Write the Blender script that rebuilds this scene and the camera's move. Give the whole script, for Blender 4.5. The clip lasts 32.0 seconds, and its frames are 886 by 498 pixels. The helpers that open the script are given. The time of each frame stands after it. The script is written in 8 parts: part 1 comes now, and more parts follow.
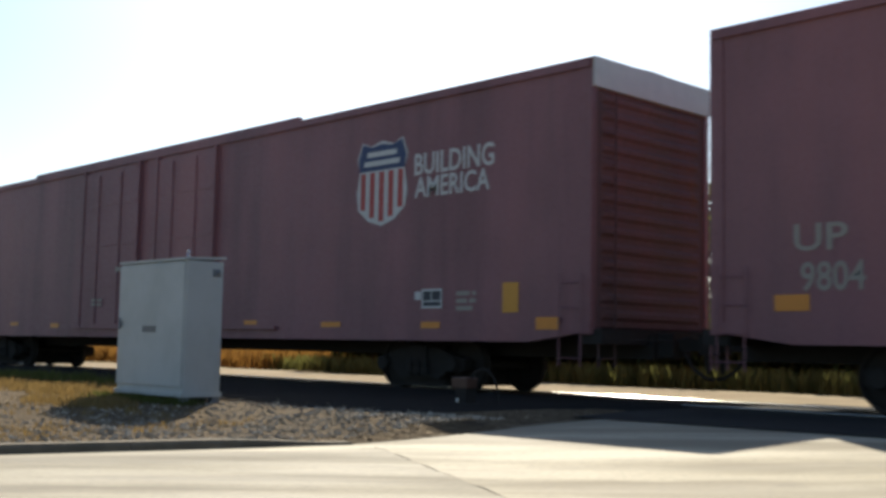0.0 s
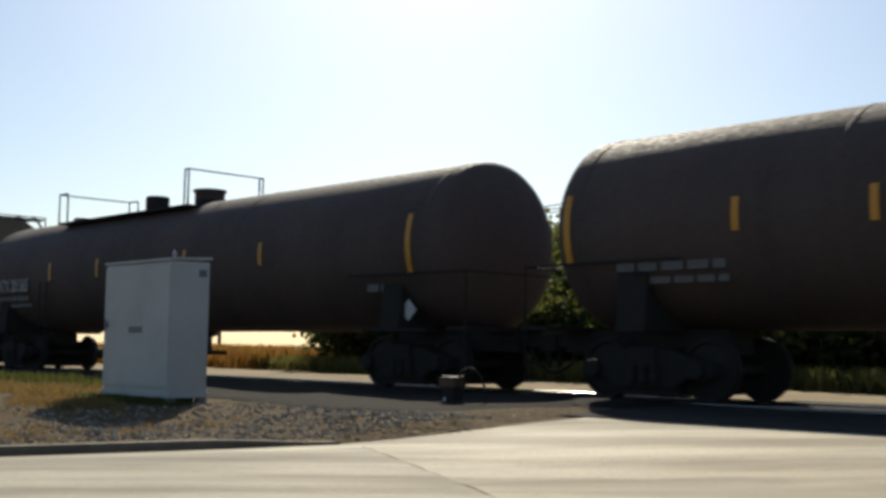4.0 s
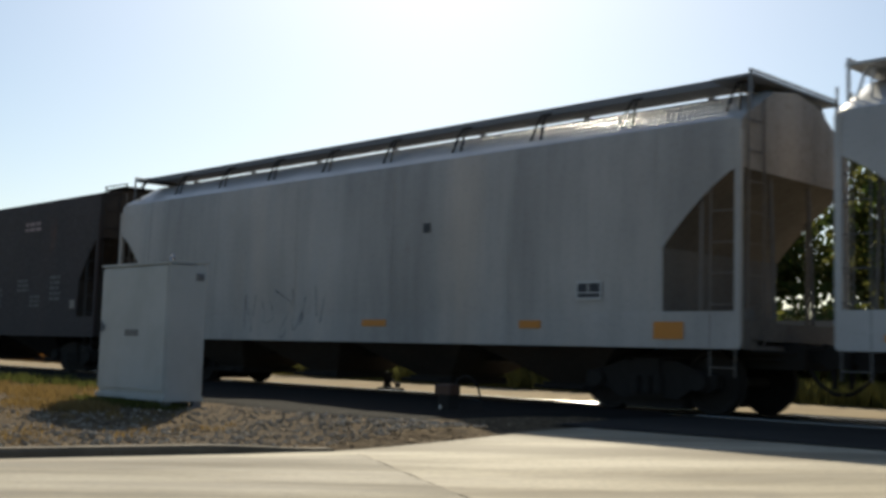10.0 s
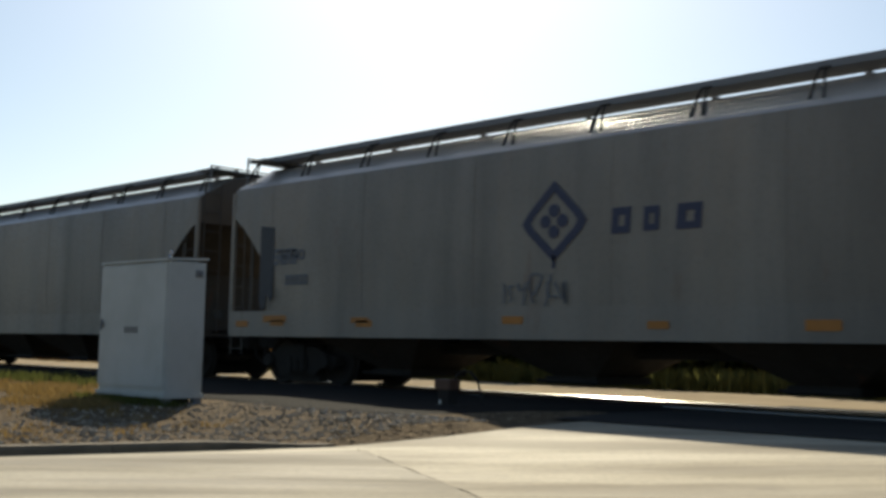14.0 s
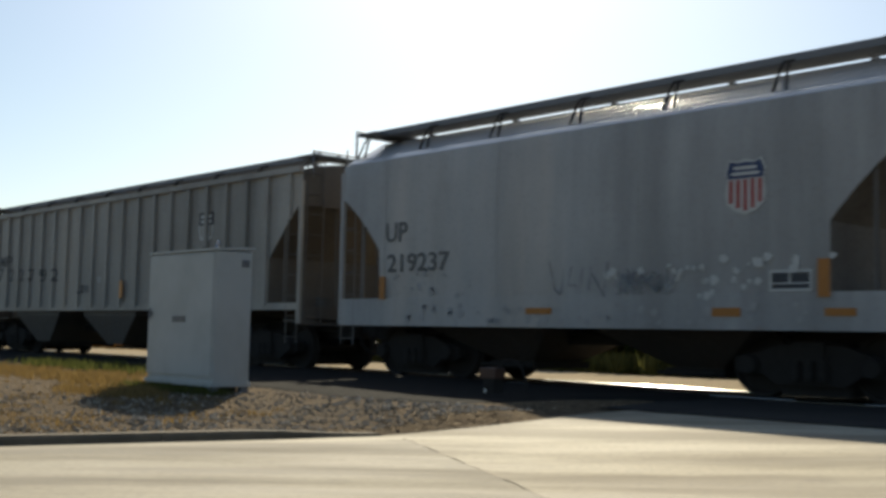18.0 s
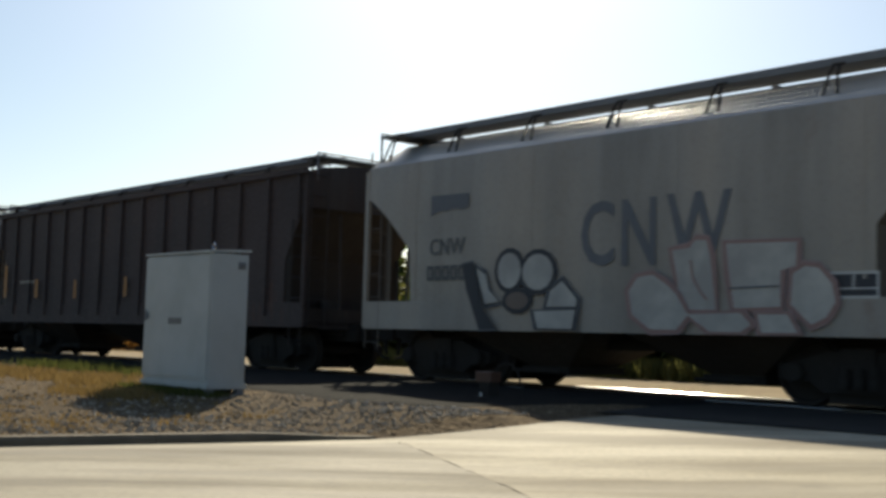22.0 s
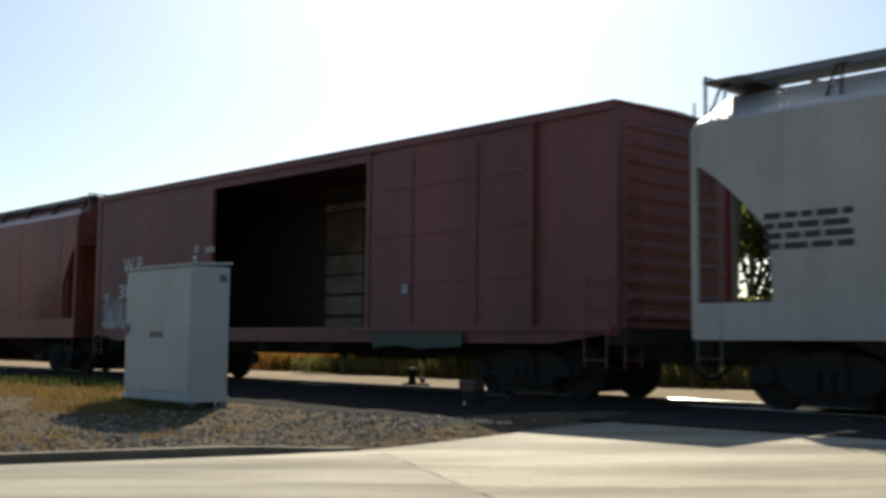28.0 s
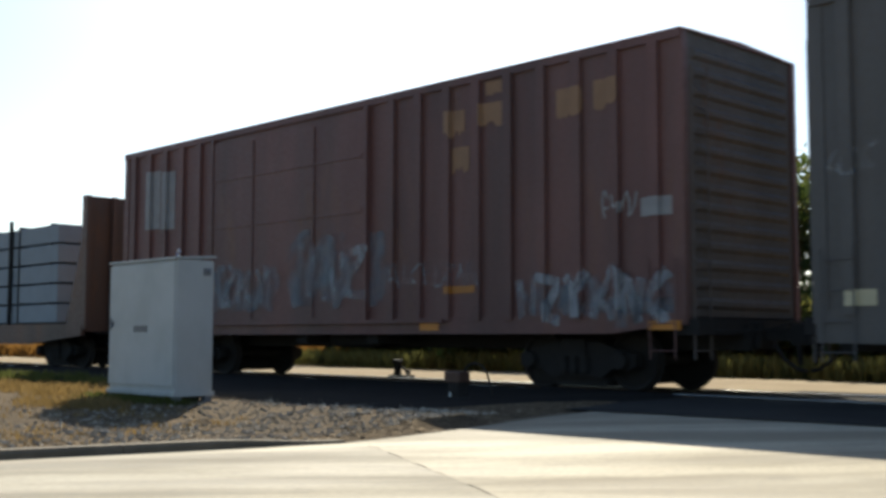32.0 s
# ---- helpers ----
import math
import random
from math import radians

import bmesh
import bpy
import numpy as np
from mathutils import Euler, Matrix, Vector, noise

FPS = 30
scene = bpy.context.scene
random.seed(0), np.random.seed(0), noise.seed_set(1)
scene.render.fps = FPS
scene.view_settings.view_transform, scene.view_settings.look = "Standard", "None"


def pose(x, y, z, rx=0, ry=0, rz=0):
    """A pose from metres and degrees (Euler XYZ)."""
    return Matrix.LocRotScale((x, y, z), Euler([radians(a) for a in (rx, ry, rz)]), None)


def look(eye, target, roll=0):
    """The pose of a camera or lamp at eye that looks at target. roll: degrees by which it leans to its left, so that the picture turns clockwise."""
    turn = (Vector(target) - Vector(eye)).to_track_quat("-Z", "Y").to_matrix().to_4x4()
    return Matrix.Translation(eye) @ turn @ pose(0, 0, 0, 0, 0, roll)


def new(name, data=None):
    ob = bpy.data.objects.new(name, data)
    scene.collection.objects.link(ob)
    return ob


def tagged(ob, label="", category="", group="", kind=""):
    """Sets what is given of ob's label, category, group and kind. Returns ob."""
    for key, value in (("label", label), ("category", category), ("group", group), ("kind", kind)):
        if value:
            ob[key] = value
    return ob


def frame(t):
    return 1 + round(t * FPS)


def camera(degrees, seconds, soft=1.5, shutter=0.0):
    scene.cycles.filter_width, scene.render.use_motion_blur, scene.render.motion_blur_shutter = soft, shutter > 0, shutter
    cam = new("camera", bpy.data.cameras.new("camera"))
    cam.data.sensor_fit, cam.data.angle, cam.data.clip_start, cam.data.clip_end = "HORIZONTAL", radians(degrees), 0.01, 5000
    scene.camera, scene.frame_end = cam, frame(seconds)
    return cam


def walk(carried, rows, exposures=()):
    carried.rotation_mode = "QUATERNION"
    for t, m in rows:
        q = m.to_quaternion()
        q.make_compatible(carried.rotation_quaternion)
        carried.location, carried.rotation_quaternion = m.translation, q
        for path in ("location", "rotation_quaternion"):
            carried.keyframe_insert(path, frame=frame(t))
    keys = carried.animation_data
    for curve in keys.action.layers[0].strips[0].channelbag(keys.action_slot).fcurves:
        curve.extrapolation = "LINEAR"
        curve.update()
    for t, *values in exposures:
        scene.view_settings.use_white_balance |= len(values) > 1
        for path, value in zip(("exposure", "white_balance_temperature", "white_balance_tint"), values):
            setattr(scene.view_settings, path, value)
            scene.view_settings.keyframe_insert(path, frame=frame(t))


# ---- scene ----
PATH = [
    (0, 0.001, 0.003, 0.720, 95.06, -1.11, 46.18),
    (0.5, 0.001, 0.003, 0.720, 95.00, -0.98, 46.06),
    (1, 0.001, 0.003, 0.720, 95.14, -1.48, 46.38),
    (1.5, 0.001, 0.003, 0.720, 95.18, -1.67, 46.28),
    (2, 0.001, 0.003, 0.720, 95.07, -1.27, 45.76),
    (2.5, 0.001, 0.003, 0.720, 94.98, -1.13, 45.36),
    (3, 0.001, 0.003, 0.720, 95.24, -1.19, 45.06),
    (3.5, 0.001, 0.003, 0.720, 95.06, -0.79, 45.37),
    (5.5, 0.000, 0.000, 0.740, 94.93, -1.03, 45.92),
    (6, 0.000, 0.000, 0.740, 95.10, -1.00, 45.63),
    (6.5, 0.000, 0.000, 0.740, 95.08, -0.80, 45.60),
    (7, 0.000, 0.000, 0.740, 94.99, -0.59, 46.08),
    (7.5, 0.000, 0.000, 0.740, 94.85, -0.97, 46.38),
    (8, 0.000, 0.000, 0.740, 94.86, -1.24, 46.07),
    (8.5, 0.000, 0.000, 0.740, 95.24, -1.48, 45.15),
    (9, 0.000, 0.000, 0.740, 95.18, -1.35, 45.25),
    (9.5, 0.000, 0.000, 0.740, 94.92, -1.35, 45.27),
    (10, 0.000, 0.000, 0.740, 95.33, -1.64, 45.33),
    (10.5, 0.000, 0.000, 0.740, 95.27, -1.36, 45.60),
    (11, 0.000, 0.000, 0.740, 95.31, -1.39, 45.29),
    (11.5, 0.000, 0.000, 0.740, 95.53, -1.96, 44.43),
    (12, 0.000, 0.000, 0.740, 95.28, -1.70, 45.96),
    (12.5, 0.000, 0.000, 0.740, 94.94, -1.40, 45.90),
    (13, 0.000, 0.000, 0.740, 94.71, -1.17, 45.25),
    (13.5, 0.000, 0.000, 0.740, 95.32, -1.50, 45.16),
    (14, 0.000, 0.000, 0.740, 95.08, -1.25, 45.31),
    (14.5, 0.000, 0.000, 0.740, 95.12, -1.35, 46.15),
    (16.5, 0.005, 0.002, 0.764, 94.78, -1.09, 46.42),
    (17, 0.005, 0.002, 0.764, 94.49, -0.85, 46.72),
    (17.5, 0.005, 0.002, 0.764, 94.48, -1.09, 47.19),
    (18, 0.005, 0.002, 0.764, 94.37, -1.21, 47.60),
    (18.5, 0.005, 0.002, 0.764, 94.67, -1.35, 47.54),
    (19, 0.005, 0.002, 0.764, 94.62, -1.62, 47.40),
    (19.5, 0.005, 0.002, 0.764, 94.32, -1.19, 46.69),
    (20, 0.005, 0.002, 0.764, 94.42, -1.29, 46.84),
    (20.5, 0.005, 0.002, 0.764, 94.72, -1.62, 47.41),
    (21, 0.005, 0.002, 0.764, 94.57, -1.46, 47.40),
    (21.5, 0.005, 0.002, 0.764, 94.34, -1.49, 48.07),
    (22, 0.005, 0.002, 0.764, 94.55, -1.56, 47.40),
    (22.5, 0.005, 0.002, 0.764, 94.97, -2.06, 47.62),
    (23, 0.005, 0.002, 0.764, 94.70, -1.49, 47.75),
    (23.5, 0.005, 0.002, 0.764, 94.47, -1.35, 47.88),
    (24, 0.005, 0.002, 0.764, 94.68, -1.54, 47.80),
    (24.5, 0.005, 0.002, 0.764, 94.71, -1.41, 47.96),
    (25, 0.005, 0.002, 0.764, 94.66, -1.00, 47.85),
    (25.5, 0.005, 0.002, 0.764, 94.55, -1.10, 48.42),
    (26, 0.005, 0.002, 0.764, 94.60, -0.82, 48.05),
    (26.5, 0.005, 0.002, 0.764, 95.08, -0.72, 48.40),
    (28.5, 0.024, 0.018, 0.785, 94.95, -0.65, 46.29),
    (29, 0.024, 0.018, 0.785, 95.09, -1.04, 46.64),
    (29.5, 0.024, 0.018, 0.785, 94.91, -1.21, 45.84),
    (30, 0.024, 0.018, 0.785, 94.64, -0.87, 44.83),
    (30.5, 0.024, 0.018, 0.785, 94.45, -1.08, 44.98),
    (31, 0.024, 0.018, 0.785, 94.05, -0.80, 45.38),
    (31.5, 0.024, 0.018, 0.785, 94.20, -0.39, 45.84),
    (32, 0.024, 0.018, 0.785, 94.53, -0.09, 45.88),
]
cam = camera(42.8, 32.0, soft=3.4, shutter=0.12)
walk(cam, [(t, pose(x, y, z, a, b, c)) for t, x, y, z, a, b, c in PATH],
     exposures=[(0, 0.62, 6150, 6), (1.3, 0.58, 6150, 6), (2.2, 0.27, 6150, 6), (5.5, 0.06, 6350, 5), (9, 0.06, 6350, 5), (12, 0.16, 6480, 4), (26.5, 0.2, 6450, 4), (29.0, 0.36, 6150, 5), (30.0, 0.56, 6050, 5), (32, 0.71, 6100, 5)])

# ---- light ----
SUN_EL, SUN_AZ = 34.5, 46.0        # degrees above the horizon; degrees to the left of the line across the track
world = bpy.data.worlds.new("sky")
scene.world = world
world.use_nodes = True
wn = world.node_tree
sky = wn.nodes.new("ShaderNodeTexSky")
sky.sky_type, sky.sun_disc = "NISHITA", False
sky.sun_elevation = radians(SUN_EL)
sky.sun_rotation = radians(-SUN_AZ)
sky.air_density, sky.dust_density, sky.ozone_density = 1.0, 0.95, 2.4
wn.nodes["Background"].inputs["Strength"].default_value = 0.09
wn.links.new(sky.outputs[0], wn.nodes["Background"].inputs["Color"])
sun_data = bpy.data.lights.new("sun", "SUN")
sun_data.energy, sun_data.angle, sun_data.color = 5.0, radians(0.6), (1.0, 0.88, 0.70)
sun = new("sun", sun_data)
s_el, s_az = radians(SUN_EL), radians(SUN_AZ)
SUN_DIR = Vector((-math.sin(s_az) * math.cos(s_el), math.cos(s_az) * math.cos(s_el), math.sin(s_el)))
sun.matrix_world = look(SUN_DIR * 60, (0, 0, 0))


# ---- materials ----
def nodes_of(name, rough=0.6, metal=0.0):
    m = bpy.data.materials.new(name)
    m.use_nodes = True
    nt = m.node_tree
    b = nt.nodes["Principled BSDF"]
    b.inputs["Roughness"].default_value, b.inputs["Metallic"].default_value = rough, metal
    return m, nt, b


def noise_tex(nt, coord, scale, detail=4.0, stretch=(1, 1, 1), rough=0.55):
    mp = nt.nodes.new("ShaderNodeMapping")
    mp.inputs["Scale"].default_value = stretch
    nt.links.new(coord, mp.inputs["Vector"])
    n = nt.nodes.new("ShaderNodeTexNoise")
    n.inputs["Scale"].default_value, n.inputs["Detail"].default_value, n.inputs["Roughness"].default_value = scale, detail, rough
    nt.links.new(mp.outputs[0], n.inputs["Vector"])
    return n.outputs["Fac"]


def ramp(nt, fac, stops):
    r = nt.nodes.new("ShaderNodeValToRGB")
    r.color_ramp.elements[0].position, r.color_ramp.elements[0].color = stops[0][0], (*stops[0][1], 1)
    r.color_ramp.elements[1].position, r.color_ramp.elements[1].color = stops[-1][0], (*stops[-1][1], 1)
    for p, c in stops[1:-1]:
        e = r.color_ramp.elements.new(p)
        e.color = (*c, 1)
    nt.links.new(fac, r.inputs[0])
    return r.outputs["Color"]


def blend(nt, fac, a, b, kind="MIX"):
    m = nt.nodes.new("ShaderNodeMix")
    m.data_type, m.blend_type = "RGBA", kind
    for sock, v in ((m.inputs[0], fac), (m.inputs[6], a), (m.inputs[7], b)):
        if isinstance(v, (int, float)):
            sock.default_value = v
        elif isinstance(v, tuple):
            sock.default_value = (*v, 1)
        else:
            nt.links.new(v, sock)
    return m.outputs[2]


def grey(v):
    return (v, v, v)


def bump(nt, b, fac, strength=0.3, dist=0.02):
    n = nt.nodes.new("ShaderNodeBump")
    n.inputs["Strength"].default_value, n.inputs["Distance"].default_value = strength, dist
    nt.links.new(fac, n.inputs["Height"])
    nt.links.new(n.outputs[0], b.inputs["Normal"])


def paint(name, col, rust=0.25, dirt=0.35, rough=0.5, rust_col=(0.16, 0.06, 0.025), seed=0.0, blot=0.0, blot_col=(0.3, 0.3, 0.3)):
    """Weathered car paint: faded patches, streaks of dirt that run down, rust."""
    m, nt, b = nodes_of(name, rough)
    tc = nt.nodes.new("ShaderNodeTexCoord")
    off = nt.nodes.new("ShaderNodeMapping")
    off.inputs["Location"].default_value = (seed, seed * 0.7, seed * 0.3)
    nt.links.new(tc.outputs["Object"], off.inputs["Vector"])
    co = off.outputs[0]
    fade = noise_tex(nt, co, 0.55, 5)
    c = blend(nt, fade, tuple(0.72 * v for v in col), tuple(min(1, 1.22 * v) for v in col))
    band = noise_tex(nt, co, 0.42, 5, (1, 1, 0.1), 0.62)
    c = blend(nt, 1.0, c, ramp(nt, band, [(0.34, grey(0.65 if rough > 0.4 else 0.88)), (0.5, grey(0.98)), (0.68, (1.2, 1.12, 1.04) if rough > 0.4 else grey(1.06))]), "MULTIPLY")
    streak = noise_tex(nt, co, 1.3, 6, (1, 1, 0.14), 0.6)
    dirt = dirt if rough > 0.4 else dirt * 0.6
    sm = ramp(nt, streak, [(0.42, grey(0)), (0.72, grey(dirt))])
    c = blend(nt, sm, c, (0.07, 0.06, 0.05))
    grain = noise_tex(nt, co, 14, 4)
    gm = ramp(nt, grain, [(0.5, grey(0)), (0.75, grey(dirt * 0.6))])
    c = blend(nt, gm, c, (0.10, 0.085, 0.07))
    if rust:
        rm = ramp(nt, noise_tex(nt, co, 1.1, 9, (1, 1, 0.3), 0.72), [(0.66 - 0.3 * rust, grey(0)), (0.80 - 0.2 * rust, grey(min(1, 0.55 + rust)))])
        c = blend(nt, rm, c, rust_col)
    if blot:
        bm = ramp(nt, noise_tex(nt, co, 0.8, 3), [(0.62 - 0.2 * blot, grey(0)), (0.66 - 0.2 * blot, grey(0.8))])
        c = blend(nt, bm, c, blot_col)
    nt.links.new(c, b.inputs["Base Color"])
    rr = ramp(nt, grain, [(0.3, grey(rough - 0.12)), (0.7, grey(min(1, rough + 0.2)))])
    nt.links.new(rr, b.inputs["Roughness"])
    bump(nt, b, noise_tex(nt, co, 3.0, 6), 0.25, 0.012)
    return m


def plain(name, col, rough=0.6, metal=0.0, scale=8.0, vary=0.25, bumps=0.2, dist=0.01, world_space=False, second=None, second_scale=0.6):
    m, nt, b = nodes_of(name, rough, metal)
    if world_space:
        co = nt.nodes.new("ShaderNodeNewGeometry").outputs["Position"]
    else:
        co = nt.nodes.new("ShaderNodeTexCoord").outputs["Object"]
    n1, n2 = noise_tex(nt, co, scale, 6), noise_tex(nt, co, second_scale, 4)
    c = blend(nt, n1, tuple(v * (1 - vary) for v in col), tuple(min(1, v * (1 + vary)) for v in col))
    if second:
        c = blend(nt, ramp(nt, n2, [(0.42, grey(0)), (0.62, grey(1))]), c, second)
    else:
        c = blend(nt, n2, c, tuple(v * 0.7 for v in col))
    nt.links.new(c, b.inputs["Base Color"])
    bump(nt, b, n1, bumps, dist)
    return m


M_STEEL = plain("dark_cast_steel", (0.036, 0.032, 0.029), 0.9, 0.0, 9, 0.4)
M_WHEEL = plain("wheel_steel", (0.036, 0.031, 0.028), 0.75, 0.0, 7, 0.3)
for oily in (M_STEEL, M_WHEEL):
    oily.node_tree.nodes["Principled BSDF"].inputs["Specular IOR Level"].default_value = 0.2
M_RAIL = plain("worn_rail_head", (0.36, 0.345, 0.32), 0.2, 1.0, 20, 0.15, 0.05)
M_RAILSIDE = plain("rusty_rail_web", (0.10, 0.06, 0.04), 0.85, 0.0, 12, 0.3)
M_GALV = plain("weathered_galvanised_walkway", (0.2, 0.207, 0.222), 0.65, 0.1, 6, 0.25)
M_WALK = plain("pale_galvanised_walkway", (0.5, 0.5, 0.5), 0.5, 0.2, 6, 0.2)
M_WHITE = plain("white_lettering", (0.62, 0.61, 0.58), 0.6, 0, 5, 0.2)
M_BLACKLET = plain("dark_lettering", (0.045, 0.047, 0.055), 0.6, 0, 5, 0.3)
M_FADED = plain("worn_dark_lettering", (0.14, 0.138, 0.135), 0.65, 0, 6, 0.4)
M_NAVY = plain("navy_lettering", (0.035, 0.04, 0.085), 0.55, 0, 5, 0.3)
M_CREAM = plain("cream_lettering", (0.66, 0.57, 0.36), 0.6, 0, 4, 0.2)
M_PINK = plain("faded_pink_square", (0.52, 0.22, 0.27), 0.6, 0, 4, 0.2)
M_RED = plain("red_stripe", (0.42, 0.06, 0.05), 0.6, 0, 5, 0.25)
M_BLUE = plain("blue_shield", (0.03, 0.05, 0.13), 0.55, 0, 5, 0.25)
M_YELLOW = plain("yellow_reflector", (0.66, 0.30, 0.025), 0.4, 0, 8, 0.2)
M_ORANGE = plain("orange_reflector", (0.72, 0.27, 0.03), 0.4, 0, 8, 0.2)
M_PLACARD = plain("white_placard", (0.6, 0.6, 0.58), 0.6, 0, 6, 0.2)
M_GRAF_W = plain("silver_graffiti", (0.46, 0.46, 0.47), 0.5, 0, 3, 0.3, second=(0.36, 0.38, 0.42), second_scale=1.2)
M_GRAF_Y = plain("yellow_graffiti", (0.55, 0.46, 0.2), 0.6, 0, 3, 0.3, second=(0.42, 0.36, 0.3), second_scale=1.4)
M_GRAF_O = plain("orange_graffiti", (0.45, 0.22, 0.09), 0.6, 0, 3, 0.3)
M_GRAF_B = plain("blue_graffiti", (0.10, 0.12, 0.28), 0.6, 0, 3, 0.3)
M_TAN = plain("faded_tan_lettering", (0.34, 0.30, 0.25), 0.65, 0, 5, 0.3)
M_RUSTPATCH = plain("dull_rusty_patch", (0.22, 0.17, 0.14), 0.8, 0, 4, 0.3)
M_REDFADE = plain("faded_red_print", (0.36, 0.22, 0.195), 0.6, 0, 6, 0.35)
M_GRAF_D = plain("grey_spray_paint", (0.15, 0.155, 0.17), 0.6, 0, 5, 0.3)
M_PINKISH = plain("faded_pink_print", (0.36, 0.25, 0.24), 0.6, 0, 5, 0.3)
M_DULLOR = plain("dull_orange_reflector", (0.45, 0.175, 0.025), 0.5, 0, 8, 0.3)
M_GRAF_F = plain("faded_silver_graffiti", (0.27, 0.255, 0.245), 0.55, 0, 4, 0.4, second=(0.24, 0.22, 0.21), second_scale=1.8)


def worn(name, col, low=0.05, high=0.8, scale=2.5, stretch=(1, 1, 0.5)):
    """Thin worn paint that lets the coat below show through in patches."""
    m, nt, b = nodes_of(name, 0.65)
    co = nt.nodes.new("ShaderNodeTexCoord").outputs["Object"]
    c = blend(nt, noise_tex(nt, co, 5, 5), tuple(0.6 * v for v in col), tuple(min(1, 1.3 * v) for v in col))
    nt.links.new(c, b.inputs["Base Color"])
    a = ramp(nt, noise_tex(nt, co, scale, 7, stretch, 0.62), [(0.40, grey(low)), (0.66, grey(high))])
    nt.links.new(a, b.inputs["Alpha"])
    return m


M_HAZE = worn("worn_silver_spray", (0.42, 0.42, 0.43), 0.0, 0.65, 3.2)
M_HAZE_B = worn("worn_grey_spray", (0.27, 0.28, 0.295), 0.0, 0.45, 3.2)
M_GHOST = worn("ghosted_pale_spray", (0.40, 0.40, 0.40), 0.0, 0.75, 4.5)
M_HAZE_S = worn("thin_silver_spray", (0.33, 0.335, 0.36), 0.0, 0.8, 3.2)
M_HAZE_Q = worn("thin_straw_spray", (0.33, 0.3, 0.2), 0.0, 0.8, 3.2)
M_FADEMARK = worn("rubbed_grey_spray", (0.2, 0.205, 0.22), 0.05, 0.85, 4.5)
M_GRAF_SF = worn("flaked_pale_spray", (0.36, 0.36, 0.37), 0.25, 0.9, 4.0)
M_SMEAR = worn("smeared_white_paint", (0.55, 0.54, 0.53), 0.1, 0.95, 2.6)
M_STREAK = worn("running_rust", (0.30, 0.15, 0.07), 0.0, 0.6, 3.0, (2.0, 1, 0.15))
M_GRAF_R = plain("dull_red_spray_paint", (0.26, 0.10, 0.08), 0.6, 0, 5, 0.3)
M_GREENSTRIP = plain("green_undercoat", (0.05, 0.085, 0.066), 0.6, 0, 4, 0.3)
M_FADEGOLD = plain("faded_gold_lettering", (0.30, 0.17, 0.09), 0.65, 0, 4, 0.4)
M_GRAF_BT = plain("blue_grey_graffiti", (0.19, 0.22, 0.27), 0.6, 0, 4, 0.35, second=(0.30, 0.32, 0.35), second_scale=2.2)
M_GRAF_S = plain("dull_silver_graffiti", (0.35, 0.355, 0.385), 0.6, 0, 4, 0.3, second=(0.27, 0.28, 0.325), second_scale=1.5)
M_GRAF_Q = plain("dull_straw_graffiti", (0.31, 0.285, 0.2), 0.6, 0, 4, 0.3, second=(0.22, 0.2, 0.15), second_scale=1.5)
M_GRAF_C = plain("chalky_graffiti", (0.46, 0.44, 0.4), 0.65, 0, 4, 0.3, second=(0.36, 0.34, 0.315), second_scale=1.5)
M_GRAF_N = plain("dull_orange_brown_graffiti", (0.27, 0.155, 0.085), 0.6, 0, 4, 0.3, second=(0.19, 0.12, 0.085), second_scale=1.5)
M_GRAF_T = plain("pale_tag", (0.42, 0.40, 0.39), 0.6, 0, 6, 0.4)


